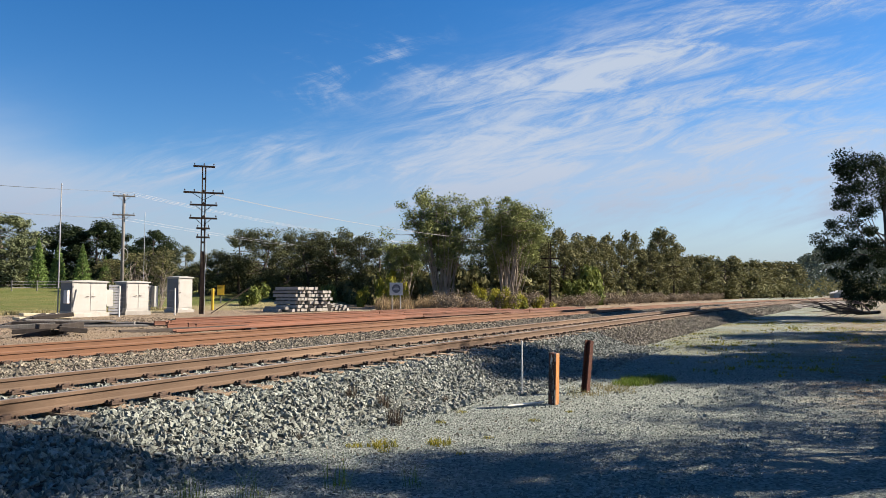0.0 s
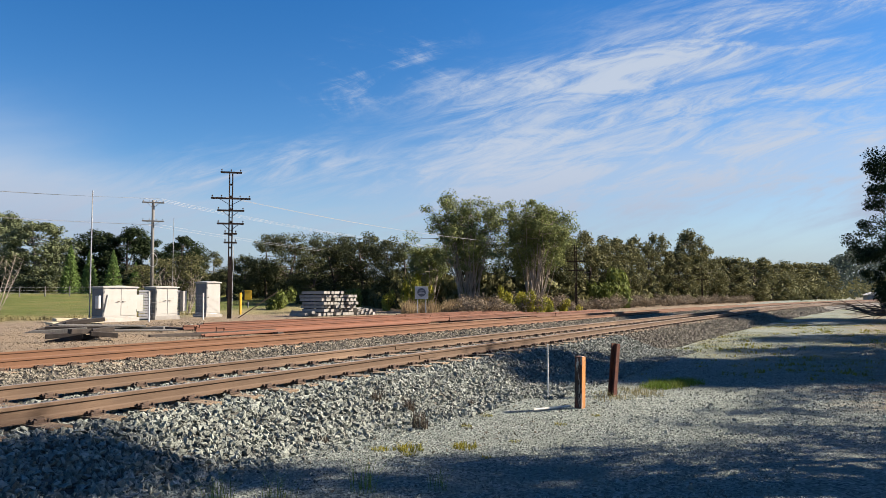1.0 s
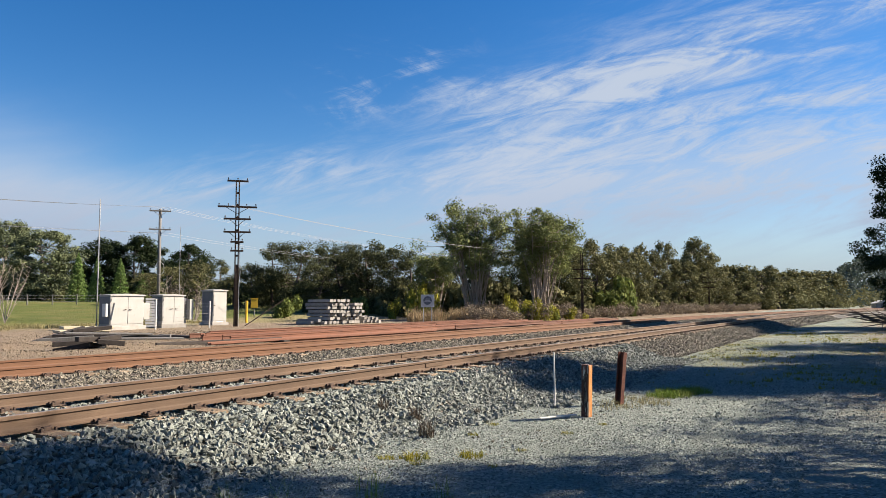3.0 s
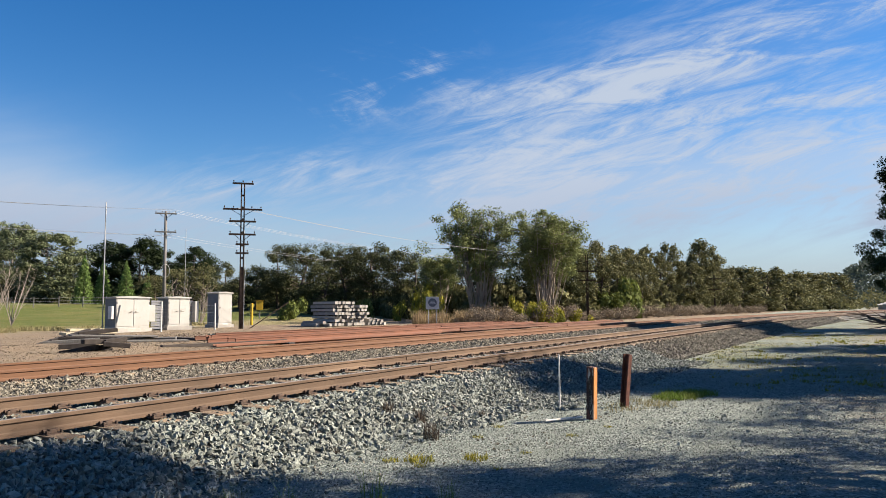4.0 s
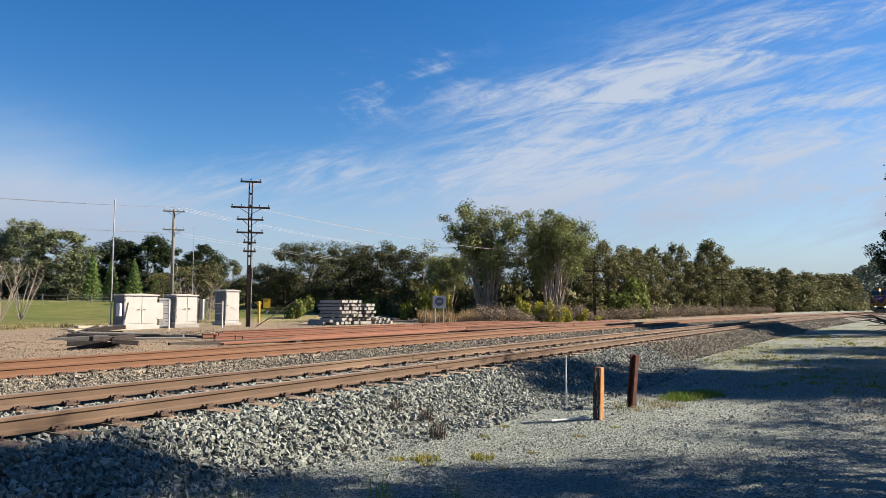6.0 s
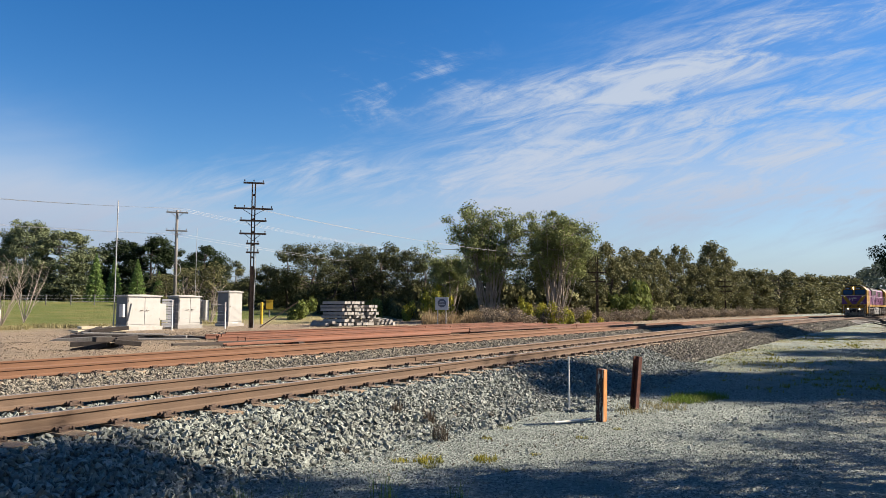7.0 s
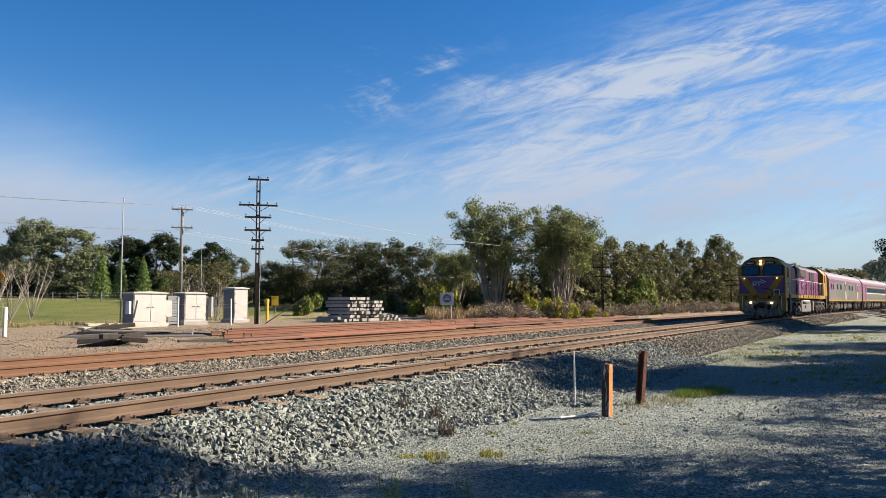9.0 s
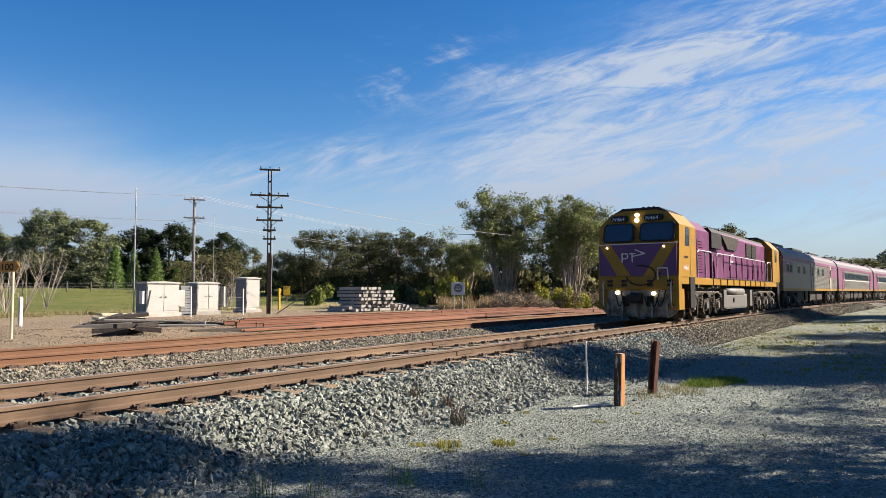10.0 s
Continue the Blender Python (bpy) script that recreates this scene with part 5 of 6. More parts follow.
build_pole("telegraph_pole", 117.0, 20.0, 6.0, 0.12, ((5.4, 1.9), (4.6, 1.9), (3.8, 1.9)), M_POLE_DARK, "distant telegraph pole before the trees", -80)


def wire(a, c, sag, r=0.009, label="thin overhead wire strung between poles"):
    a, c = Vector(a), Vector(c)
    pts = [a.lerp(c, u) - Vector((0, 0, 4 * sag * u * (1 - u))) for u in np.linspace(0, 1, 15)]
    ring = np.array([(0, 1, 0), (0, -0.5, 0.87), (0, -0.5, -0.87)]) * r
    way = (c - a).normalized()
    ring = np.array([(-way.y * q[1], way.x * q[1], q[2]) for q in ring])
    v = np.concatenate([ring + np.array(p) for p in pts])
    f = np.array([[3 * i + j, 3 * i + (j + 1) % 3, 3 * i + 3 + (j + 1) % 3, 3 * i + 3 + j] for i in range(len(pts) - 1) for j in range(3)])
    tagged(mesh_part("overhead_wire", raw_mesh("overhead_wire", v, f), M_WIRE), label, "wire", "overhead wires")


for s in (-0.7, 0.0, 0.7):
    dx, dy = s * math.cos(radians(-39)), s * math.sin(radians(-39))
    wire((41.0 + dx, 50.6 + dy, 9.9), (12.0 + dx, 66.0 + dy, 10.6), 0.5)
    wire((41.0 + dx, 50.6 + dy, 9.9), (98.0 + dx, 44.0 + dy, 8.2), 0.9)
for s in (-0.7, 0.7):
    dx, dy = s * math.cos(radians(-39)), s * math.sin(radians(-39))
    wire((41.0 + dx, 50.6 + dy, 7.7), (10.0 + dx, 60.0 + dy, 7.9), 0.3, 0.010, "pale service cable strung between poles")
    wire((41.0 + dx, 50.6 + dy, 7.7), (90.0 + dx, 48.0 + dy, 6.6), 0.6, 0.009, "pale service cable strung between poles")
for s in (-0.5, 0.5):
    wire((33.5 + s, 34.1, 7.9), (62.2 + s, 24.0, 6.2), 0.5, 0.010)


def build_sleeper_stack():
    rng = random.Random(12)
    b = B()
    prism(b, [(-0.13, 0), (0.13, 0), (0.115, 0.19), (-0.115, 0.19)], 0, 2.5, "y")
    me = bpy.data.meshes.new("concrete_sleeper")
    b.to_mesh(me)
    b.free()
    me.materials.append(M_CONCRETE)
    b = B()
    box(b, 0, 0.86, 0, 0.08, 0, 0.045)
    wood = bpy.data.meshes.new("spacer")
    b.to_mesh(wood)
    b.free()
    wood.materials.append(M_DARK_TIMBER)
    heap = pose(41.6, 32.6, 0, 0, 0, -13)
    for col in range(3):
        for row in range(7 - (1 if col == 2 else 0)):
            z = YARD + row * 0.247 + 0.05
            slip = rng.uniform(-0.42, 0.32) - (0.35 if row < 2 and col == 0 else 0)
            for k in range(3):
                ob = new("concrete_sleeper", me)
                ob.matrix_basis = heap @ pose(-1.45 + col * 1.02 + k * 0.30 + rng.uniform(-0.015, 0.015), -1.1 - col * 0.12 + slip * 0.7 + rng.uniform(-0.10, 0.10), z, 0, 0, rng.uniform(-2.5, 2.5))
                tagged(ob, "pale concrete railway sleeper in a stack", "sleeper", "stacked sleepers")
            for yy in (0.45, 1.9):
                ob = new("timber_spacer", wood)
                ob.matrix_basis = heap @ pose(-1.58 + col * 1.02, -1.1 + yy - col * 0.12, z - 0.055)
                tagged(ob, "dark timber spacer between stacked sleepers", "spacer", "timber spacers")
    for k in range(9):
        ob = new("concrete_sleeper", me)
        ob.matrix_basis = heap @ pose(1.75 + 0.26 * (k % 5) + 0.1 * (k // 5), -1.2 - 0.12 * k + 0.6 * (k // 5), YARD + 0.03 + 0.20 * (k // 5) + 0.05 * (k % 2), 5 * (k % 2), 0, -12 + 6 * (k % 5))
        ob.scale = (1, 0.45, 1)
        tagged(ob, "broken concrete sleeper lying beside the stack", "sleeper", "stacked sleepers")
    for k in range(3):
        ob = new("concrete_sleeper", me)
        ob.matrix_basis = heap @ pose(-2.0 - 0.36 * k, -1.5 + 0.25 * k, YARD + 0.03 + 0.16 * (k == 1), 0, 0, 6 - 9 * k)
        tagged(ob, "pale concrete railway sleeper lying beside the stack", "sleeper", "stacked sleepers")


build_sleeper_stack()


def build_rail_pile():
    rng = random.Random(8)
    b = B()
    prism(b, RAIL_PROFILE, 0, 13.0, "x")
    me = bpy.data.meshes.new("old_rail")
    b.to_mesh(me)
    b.free()
    me.materials.append(M_RAIL_RED)
    k = 0
    for y in np.arange(17.0, 23.6, 0.34):
        for seg in range(3 if y < 19 else 2):
            x = 15.4 + seg * 13.4 + rng.uniform(-0.6, 3.2) + (y - 17) * 0.80
            ob = new("old_rail", me)
            ob.matrix_basis = pose(x, y + rng.uniform(-0.08, 0.08), float(land(x, y)) + (0.13 if k % 3 == 1 else 0.03), 0 if k % 4 else 82, 0, rng.uniform(-1.5, 1.5))
            tagged(ob, "red-rusted spare rail lying in the pile beside the track", "rail", "spare rails")
            k += 1
    b = B()
    box(b, 0, 0.24, 0, 8.5, 0, 0.10, 0.01)
    for q, x in enumerate((18.5, 25.5, 32.5, 39.5)):
        ob = mesh_part("timber_bearer", bpy.data.meshes.new("timber_bearer") if q < 0 else bearer(b, q), M_DARK_TIMBER)
        ob.matrix_basis = pose(x, 16.6, float(land(x, 19)) - 0.04, 0, 0, -12)
        tagged(ob, "dark timber bearer beneath the spare rails", "timber", "timber bearers")


BEARER = []


def bearer(bm, q):
    if not BEARER:
        me = bpy.data.meshes.new("timber_bearer")
        bm.to_mesh(me)
        BEARER.append(me)
    return BEARER[0]


build_rail_pile()


def build_debris():
    rng = random.Random(21)

    def plank(x, y, z, l, w, h, tilt, turn, mat, label, name="timber_sleeper"):
        b = B()
        box(b, -l / 2, l / 2, -w / 2, w / 2, -h / 2, h / 2, 0.015)
        ob = part(name, b, mat)
        ob.matrix_basis = pose(x, y, float(land(x, y)) + z, 0, tilt, turn)
        tagged(ob, label, "timber", "scrap heap")

    dark = "dark old timber sleeper in the scrap heap"
    for k in range(4):
        plank(16.2 + 0.24 * k, 25.3 - 0.30 * k, 0.20 + 0.06 * k, 1.9 - 0.2 * k, 0.26, 0.15, -15 + 3 * k, -8 - 6 * k, M_DARK_TIMBER, dark)
    for k in range(5):
        plank(15.0 + 0.5 * k, 23.0 - 0.35 * k + 0.3 * (k % 2), 0.08 + 0.10 * (k % 2), 1.7, 0.25, 0.14, rng.uniform(-4, 4), -42 + rng.uniform(-14, 14), M_DARK_TIMBER if k % 2 else M_POLE_WOOD, dark if k % 2 else "grey weathered timber lying in the scrap heap")
    plank(15.8, 21.9, 0.26, 2.7, 0.55, 0.05, 2, -24, M_POLE_WOOD, "wide grey weathered board on the scrap heap", "board")
    plank(16.3, 20.7, 0.05, 2.4, 0.45, 0.06, 1, -30, M_POLE_WOOD, "wide grey weathered board on the scrap heap", "board")
    for k in range(6):
        plank(12.35 + 0.13 * k, 18.6 - 0.22 * k + 0.5 * (k % 2), 0.07 + 0.10 * (k % 3), 1.0 - 0.08 * k, 0.24, 0.13, rng.uniform(-10, 10), -60 + 25 * (k % 3), M_DARK_TIMBER, dark)
    plank(16.6, 17.4, 0.05, 4.6, 0.12, 0.10, 0, -8, M_DARK_TIMBER, "long dark timber lying beside the track")
    plank(18.9, 27.6, 0.42, 1.9, 0.7, 0.10, 1, -20, M_PALE, "pale cream board slab on the scrap heap", "board_slab")
    plank(18.5, 27.3, 0.31, 2.0, 0.7, 0.10, -1, -12, M_PALE, "pale cream board slab on the scrap heap", "board_slab")
    plank(18.6, 27.4, 0.12, 1.8, 0.7, 0.26, 0, -14, M_DARK_TIMBER, "dark timber pallet beneath the board slab", "pallet")
    for k in range(26):
        a, r = rng.uniform(0, 6.28), rng.uniform(0, 2.6)
        x, y = 22.6 + r * math.cos(a), 25.2 + r * math.sin(a)
        v, f = rock_shape(400 + k % 5)
        ob = mesh_part("rubble_stone", raw_mesh("rubble_stone", v, f), M_STONE_ONE)
        s = rng.uniform(0.10, 0.26)
        ob.matrix_basis = pose(x, y, float(land(x, y)) + 0.03, 0, 0, k * 40) @ Matrix.Scale(s, 4)
        tagged(ob, "grey rubble stone on the dirt", "stone", "rubble")


build_debris()


def build_signs():
    # small white sign at the far side of the tracks
    z = float(land(42.6, 25.5))
    t = thing("warning_sign", pose(42.6, 25.5, z, 0, 0, -58), "small white square sign with a dark round symbol", "sign")
    b = B()
    box(b, -0.45, 0.45, -0.012, 0.012, 1.15, 2.0, 0.01)
    plate = part("plate", b, M_WHITE, t)
    b = B()
    tube(b, (0, -0.014, 1.6), (0, -0.020, 1.6), 0.29, 0.29, 24)
    part("symbol", b, M_CABINET_GREY, plate, "dark round symbol")
    b = B()
    for q in range(3):
        box(b, -0.22 + 0.05 * q, 0.22 - 0.04 * q, -0.026, -0.021, 1.50 + q * 0.09, 1.54 + q * 0.09)
    part("bar", b, M_WHITE, plate)
    for x in (-0.28, 0.28):
        b = B()
        tube(b, (x, 0.03, -0.2), (x, 0.03, 1.9), 0.03, n=8)
        part("leg", b, M_WHIP, t)
    # speed board beside the second track
    t = thing("speed_sign", pose(9.80, 18.9, float(land(9.8, 18.9)) - 0.14, 0, 0, -64), "orange arrow-shaped speed board on a pale post", "sign")
    b = B()
    tube(b, (0, 0, -0.2), (0, 0, 2.0), 0.035, n=8)
    part("post", b, M_PALE, t)
    b = B()
    prism(b, [(-0.34, 1.82), (0.12, 1.82), (0.22, 1.95), (0.12, 2.08), (-0.34, 2.08)], -0.055, -0.037, "y")
    plate = part("plate", b, M_SIGN_ORANGE, t)
    words("100", 0.24, M_T_BLACK, plate, pose(-0.31, -0.058, 1.86, 90, 0, 0), "lettering")


def words(text, size, mat, parent, m, name, extrude=0.002):
    cu = bpy.data.curves.new(name, "FONT")
    cu.body, cu.size, cu.extrude, cu.offset = text, size, extrude, size * 0.012
    tmp = bpy.data.objects.new(name, cu)
    scene.collection.objects.link(tmp)
    me = bpy.data.meshes.new_from_object(tmp.evaluated_get(bpy.context.evaluated_depsgraph_get()))
    bpy.data.objects.remove(tmp)
    me.materials.clear()
    ob = mesh_part(name, me, mat, parent)
    ob.matrix_basis = m
    return ob


build_signs()


def build_paddock():
    for k, x in enumerate(np.arange(34, 66, 2.6)):
        y = 88.0 - (x - 34) * 0.28
        b = B()
        tube(b, (0, 0, -0.2), (0, 0, 1.25), 0.07, 0.06, 7)
        t = thing("fence_post", pose(float(x), float(y), float(land(x, y))), "grey timber paddock fence post", "fence post", "paddock fence")
        part("shaft", b, M_POLE_WOOD, t)
        b = B()
        for z in (0.4, 0.75, 1.1):
            tube(b, (0, 0.05, z), (2.6, 0.05 - 0.73, z), 0.012, n=4)
        part("strand", b, M_WIRE, t)
    # bare shrubs beside the track into the paddock
    rng = random.Random(3)
    for k, (x, y, h) in enumerate([(25.0, 49.0, 4.2), (27.0, 50.5, 4.0), (31.0, 55.0, 4.6), (23.0, 50.0, 4.2), (29.2, 57.0, 4.4), (37.6, 44.5, 3.2), (38.8, 43.8, 2.8)]):
        t = thing("bare_shrub", pose(x, y, float(land(x, y))), "bare grey leafless shrub beside the paddock", "shrub", "bare shrubs")
        for q in range(9):
            a = rng.uniform(0, 6.28)
            b = B()
            p = Vector((0, 0, 0))
            pts = [p]
            for s in range(4):
                p = p + Vector((math.cos(a) * h * 0.09 + rng.uniform(-0.1, 0.1), math.sin(a) * h * 0.09 + rng.uniform(-0.1, 0.1), h * 0.25 * rng.uniform(0.7, 1.2)))
                pts.append(p)
            limb(b, pts, [0.035, 0.028, 0.02, 0.012, 0.005], 5)
            for s in range(7):
                i = rng.randrange(1, 4)
                st = pts[i].lerp(pts[i + 1], rng.random())
                limb(b, [st, st + Vector((rng.uniform(-0.6, 0.6), rng.uniform(-0.6, 0.6), rng.uniform(0.2, 0.8)))], [0.012, 0.004], 4)
            part("stem", b, M_BARK, t)
    fringe = [blades(700 + k, 150, 0.8, 0.38, 0.022, 0.9) for k in range(3)]
    rng2 = np.random.default_rng(44)
    for k in range(34):
        x = rng2.uniform(16, 40)
        y = 41.5 + 0.12 * (x - 16) + rng2.uniform(-1.5, 2.5)
        tuft("straw_clump", float(x), float(y), fringe[k % 3], M_GRASS_DRY, "rough dry grass at the edge of the yard", "straw clumps", k * 47, float(rng2.uniform(0.6, 1.1)))
    # a pale farm shed far down the line
    t = thing("farm_shed", pose(240, -5.2, 0.0, 0, 0, 12), "small pale shed far off beside the line", "shed")
    b = B()
    box(b, -2.6, 2.6, -2, 2, -0.5, 1.6, 0.02)
    wall = part("wall", b, M_CABINET, t)
    b = B()
    prism(b, [(-2.4, 1.6), (2.4, 1.6), (0, 2.5)], -2.9, 2.9, "x")
    part("roof", b, M_WHITE, t, "white sheet roof")
    b = B()
    box(b, -2.63, -2.58, -0.8, 0.8, -0.5, 1.3, 0.01)
    part("door", b, M_CABINET_GREY, wall)
    # yellow meter box and a small tank stand in the clearing
    t = thing("meter_box", pose(52.0, 50.5, float(land(52, 50.5)), 0, 0, -44), "bright yellow box on a post in the clearing", "meter box")
    b = B()
    box(b, -0.32, 0.32, -0.15, 0.15, 0.75, 1.6, 0.02)
    part("body", b, M_YELLOW, t)
    b = B()
    box(b, -0.36, 0.36, -0.19, 0.19, 1.6, 1.66, 0.01)
    part("lid", b, M_YELLOW, t)
    b = B()
    tube(b, (0, 0, -0.1), (0, 0, 0.76), 0.06, n=8)
    part("post", b, M_POLE_WOOD, t)


build_paddock()

# ---------------------------------------------------------------- the train; each vehicle's origin is its front end on the rail, x runs back along it
HALF = 1.37


def face_y(u):
    """Across the front: 0 at the far edge, 1 at the near edge."""
    return HALF - u * 2 * HALF


def front_panel(outline, x0, x1):
    b = B()
    return prism(b, [(face_y(u), z) for u, z in outline], x0, x1, "x")


def rounded(u0, u1, z0, z1, c=0.03, cz=0.09):
    return [(u0 + c, z0), (u1 - c, z0), (u1, z0 + cz), (u1, z1 - cz), (u1 - c, z1), (u0 + c, z1), (u0, z1 - cz), (u0, z0 + cz)]


def bogie(parent, x, wheels=3, name="bogie", gap=1.75):
    span = gap * (wheels - 1) / 2
    b = B()
    for s in (-1, 1):
        prism(b, [(x - span - 0.65, 0.66), (x - span - 0.45, 0.52), (x + span + 0.45, 0.52), (x + span + 0.65, 0.66), (x + span + 0.5, 0.98), (x - span - 0.5, 0.98)], s * 1.10 - 0.06, s * 1.10 + 0.06, "y")
        for k in range(wheels):
            xx = x - span + gap * k
            box(b, xx - 0.22, xx + 0.22, s * 1.2 - 0.10, s * 1.2 + 0.10, 0.30, 0.72, 0.03)
            box(b, xx - 0.66, xx - 0.54, s * 1.06 - 0.1, s * 1.06 + 0.1, 0.12, 0.8, 0.02)
    frame_part = part(name, b, M_T_DARK, parent, "grimy dark bogie frame with springs")
    for k in range(wheels):
        b = B()
        xx = x - span + gap * k
        for s in (-1, 1):
            tube(b, (xx, s * 0.76, 0.5), (xx, s * 0.90, 0.5), 0.5, 0.5, 24)
            tube(b, (xx, s * 0.72, 0.5), (xx, s * 0.76, 0.5), 0.53, 0.53, 24)
        tube(b, (xx, -0.8, 0.5), (xx, 0.8, 0.5), 0.09, n=10)
        part("wheelset", b, M_T_GREY, frame_part, "steel wheelset with worn treads")
        for s in (-1, 1):
            b = B()
            tube(b, (xx, s * 1.26, 0.50), (xx, s * 1.38, 0.50), 0.15, 0.13, n=12)
            part("axlebox_cover", b, M_T_GREY, frame_part, "pale worn axlebox cover")
            for q in (-0.40, 0.40):
                b = B()
                for c in range(5):
                    tube(b, (xx + q, s * 1.2, 0.42 + c * 0.095), (xx + q, s * 1.2, 0.47 + c * 0.095), 0.105, n=9)
                part("spring", b, M_T_GRIME, frame_part, "rusty coil spring")
            b = B()
            bent_tube(b, [Vector(p) for p in ((xx - 0.55, s * 1.30, 1.02), (xx - 0.50, s * 1.33, 0.30), (xx - 0.30, s * 1.33, 0.20))], 0.022, 5)
            part("brake_pipe", b, M_T_GRIME, frame_part, "dusty brake pipe")
            b = B()
            bent_tube(b, [Vector(p) for p in ((xx + 0.15, s * 1.28, 0.98), (xx + 0.55, s * 1.34, 0.78), (xx + 0.62, s * 1.33, 0.25))], 0.020, 5)
            part("brake_pipe", b, M_T_GRIME, frame_part, "dusty brake pipe")
            b = B()
            tube(b, (xx + 0.25, s * 1.25, 0.86), (xx + 0.62, s * 1.25, 0.86), 0.10, n=10)
            part("brake_cylinder", b, M_T_DARK, frame_part)
    for s in (-1, 1):
        b = B()
        tube(b, (x - span - 0.3, s * 1.30, 0.985), (x + span + 0.3, s * 1.30, 0.985), 0.026, n=6)
        part("air_line", b, M_T_GRIME, frame_part, "dusty air line along the bogie")


M_T_PILOT = material("pilot_dusty_grey", (0.270, 0.250, 0.215), 0.75, second=(0.081, 0.072, 0.056), scale=4, third=(0.075, 0.062, 0.050), third_scale=2.0)
M_T_GRIME = material("running_gear_dust", (0.156, 0.129, 0.101), 0.7, second=(0.078, 0.066, 0.055), scale=8)


def build_loco():
    t = thing("diesel_locomotive", pose(200, 0, RAIL_TOP), "purple and yellow diesel locomotive with white handrails on the main line", "locomotive")
    L = 19.4
    b = B()
    box(b, 0.25, L - 0.25, -HALF + 0.02, HALF - 0.02, 1.25, 1.50, 0.02)
    part("sill", b, M_T_YELLOW, t, "yellow side sill")
    for x in np.arange(4.6, 16, 1.15):
        for s in (-1, 1):
            b = B()
            box(b, x, x + 0.05, s * HALF - 0.015, s * HALF + 0.015, 1.26, 1.49)
            part("sill_rib", b, M_T_YELLOW, t)
    sect = [(-HALF, 1.50), (HALF, 1.50), (HALF, 3.22), (0.98, 3.66), (0.55, 3.76), (-0.55, 3.76), (-0.98, 3.66), (-HALF, 3.22)]
    for end in (0, 1):
        b = B()
        prism(b, sect, 0.0, 2.15, "x")
        for v in b.verts:
            if v.co.x < 0.01:
                v.co.x += max(0.0, v.co.z - 2.64) * 0.30
        if end:
            bmesh.ops.transform(b, matrix=pose(L, 0, 0, 0, 0, 180), verts=b.verts[:])
        part("cab", b, M_T_YELLOW, t, "yellow driver's cab with sloped roof sides")
        b = B()
        prism(b, [(-0.97, 3.672), (0.97, 3.672), (0.62, 3.86), (-0.62, 3.86)], 0.42, 2.1, "x")
        if end:
            bmesh.ops.transform(b, matrix=pose(L, 0, 0, 0, 0, 180), verts=b.verts[:])
        part("cab_roof", b, M_T_BLACK, t, "black cab roof")
    # front face
    part("nose_panel", front_panel([(0.02, 1.54), (0.98, 1.54), (0.98, 2.60), (0.02, 2.60)], -0.03, 0.02), M_T_PURPLE, t, "deep purple nose panel")
    for o in ([(0.02, 2.60), (0.17, 2.60), (0.42, 1.54), (0.25, 1.54)], [(0.83, 2.60), (0.98, 2.60), (0.75, 1.54), (0.58, 1.54)]):
        part("chevron_stripe", front_panel(o, -0.042, -0.028), M_T_YELLOW, t, "yellow diagonal stripe")
    b = B()
    box(b, -0.05, -0.02, -HALF, HALF, 2.595, 2.625, 0.008)
    part("nose_trim", b, M_T_WHITE, t)
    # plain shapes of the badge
    for o in ([(0.31, 1.99), (0.326, 1.99), (0.326, 2.30), (0.31, 2.30)], [(0.326, 2.10), (0.375, 2.10), (0.395, 2.15), (0.395, 2.25), (0.375, 2.30), (0.326, 2.30), (0.326, 2.265), (0.37, 2.265), (0.379, 2.24), (0.379, 2.16), (0.37, 2.135), (0.326, 2.135)],
              [(0.437, 1.99), (0.453, 1.99), (0.453, 2.265), (0.437, 2.265)], [(0.405, 2.265), (0.485, 2.265), (0.485, 2.30), (0.405, 2.30)],
              [(0.48, 2.43), (0.605, 2.29), (0.605, 2.262), (0.58, 2.272), (0.48, 2.39)], [(0.605, 2.29), (0.605, 2.255), (0.46, 2.18), (0.46, 2.21), (0.575, 2.275)]):
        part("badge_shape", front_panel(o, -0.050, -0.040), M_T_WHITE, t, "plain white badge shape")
    slope = 0.30
    for u0, u1 in ((0.07, 0.46), (0.53, 0.96)):
        for grow, off, mat, name in ((0.0, -0.035, M_T_BLACK, "windscreen_frame"), (0.022, -0.048, M_T_GLASS, "windscreen")):
            b = front_panel(rounded(u0 + grow, u1 - grow, 2.68 + grow * 2, 3.32 - grow * 2), -0.02, 0.04)
            for v in b.verts:
                v.co.x += max(0.0, v.co.z - 2.64) * slope + off
            part(name, b, mat, t, "dark windscreen with reflected sky blue in its colour" if name == "windscreen" else "black rubber windscreen frame")
    for u0, u1 in ((0.15, 0.37), (0.57, 0.80)):
        b = front_panel(rounded(u0, u1, 3.38, 3.60, 0.02, 0.05), -0.02, 0.05)
        for v in b.verts:
            v.co.x += max(0.0, v.co.z - 2.64) * slope - 0.03
        board = part("number_board", b, M_T_BLACK, t, "black number board")
        wm = pose((3.42 - 2.64) * slope - 0.056, face_y(u0 + 0.018), 3.42, 90 - 16.7, 0, -90)
        words("N464", 0.19, M_T_WHITE, board, wm, "lettering")
    for z in (3.42, 3.60):
        b = B()
        x = (z - 2.64) * slope
        tube(b, (x - 0.06, face_y(0.475), z), (x + 0.03, face_y(0.475), z), 0.065, 0.075, 16)
        part("headlight", b, M_LAMP, t, "lit round headlight")
    for u, z, r in ((0.13, 2.49, 0.028), (0.835, 2.49, 0.028), (0.25, 0.98, 0.060), (0.70, 0.95, 0.060)):
        b = B()
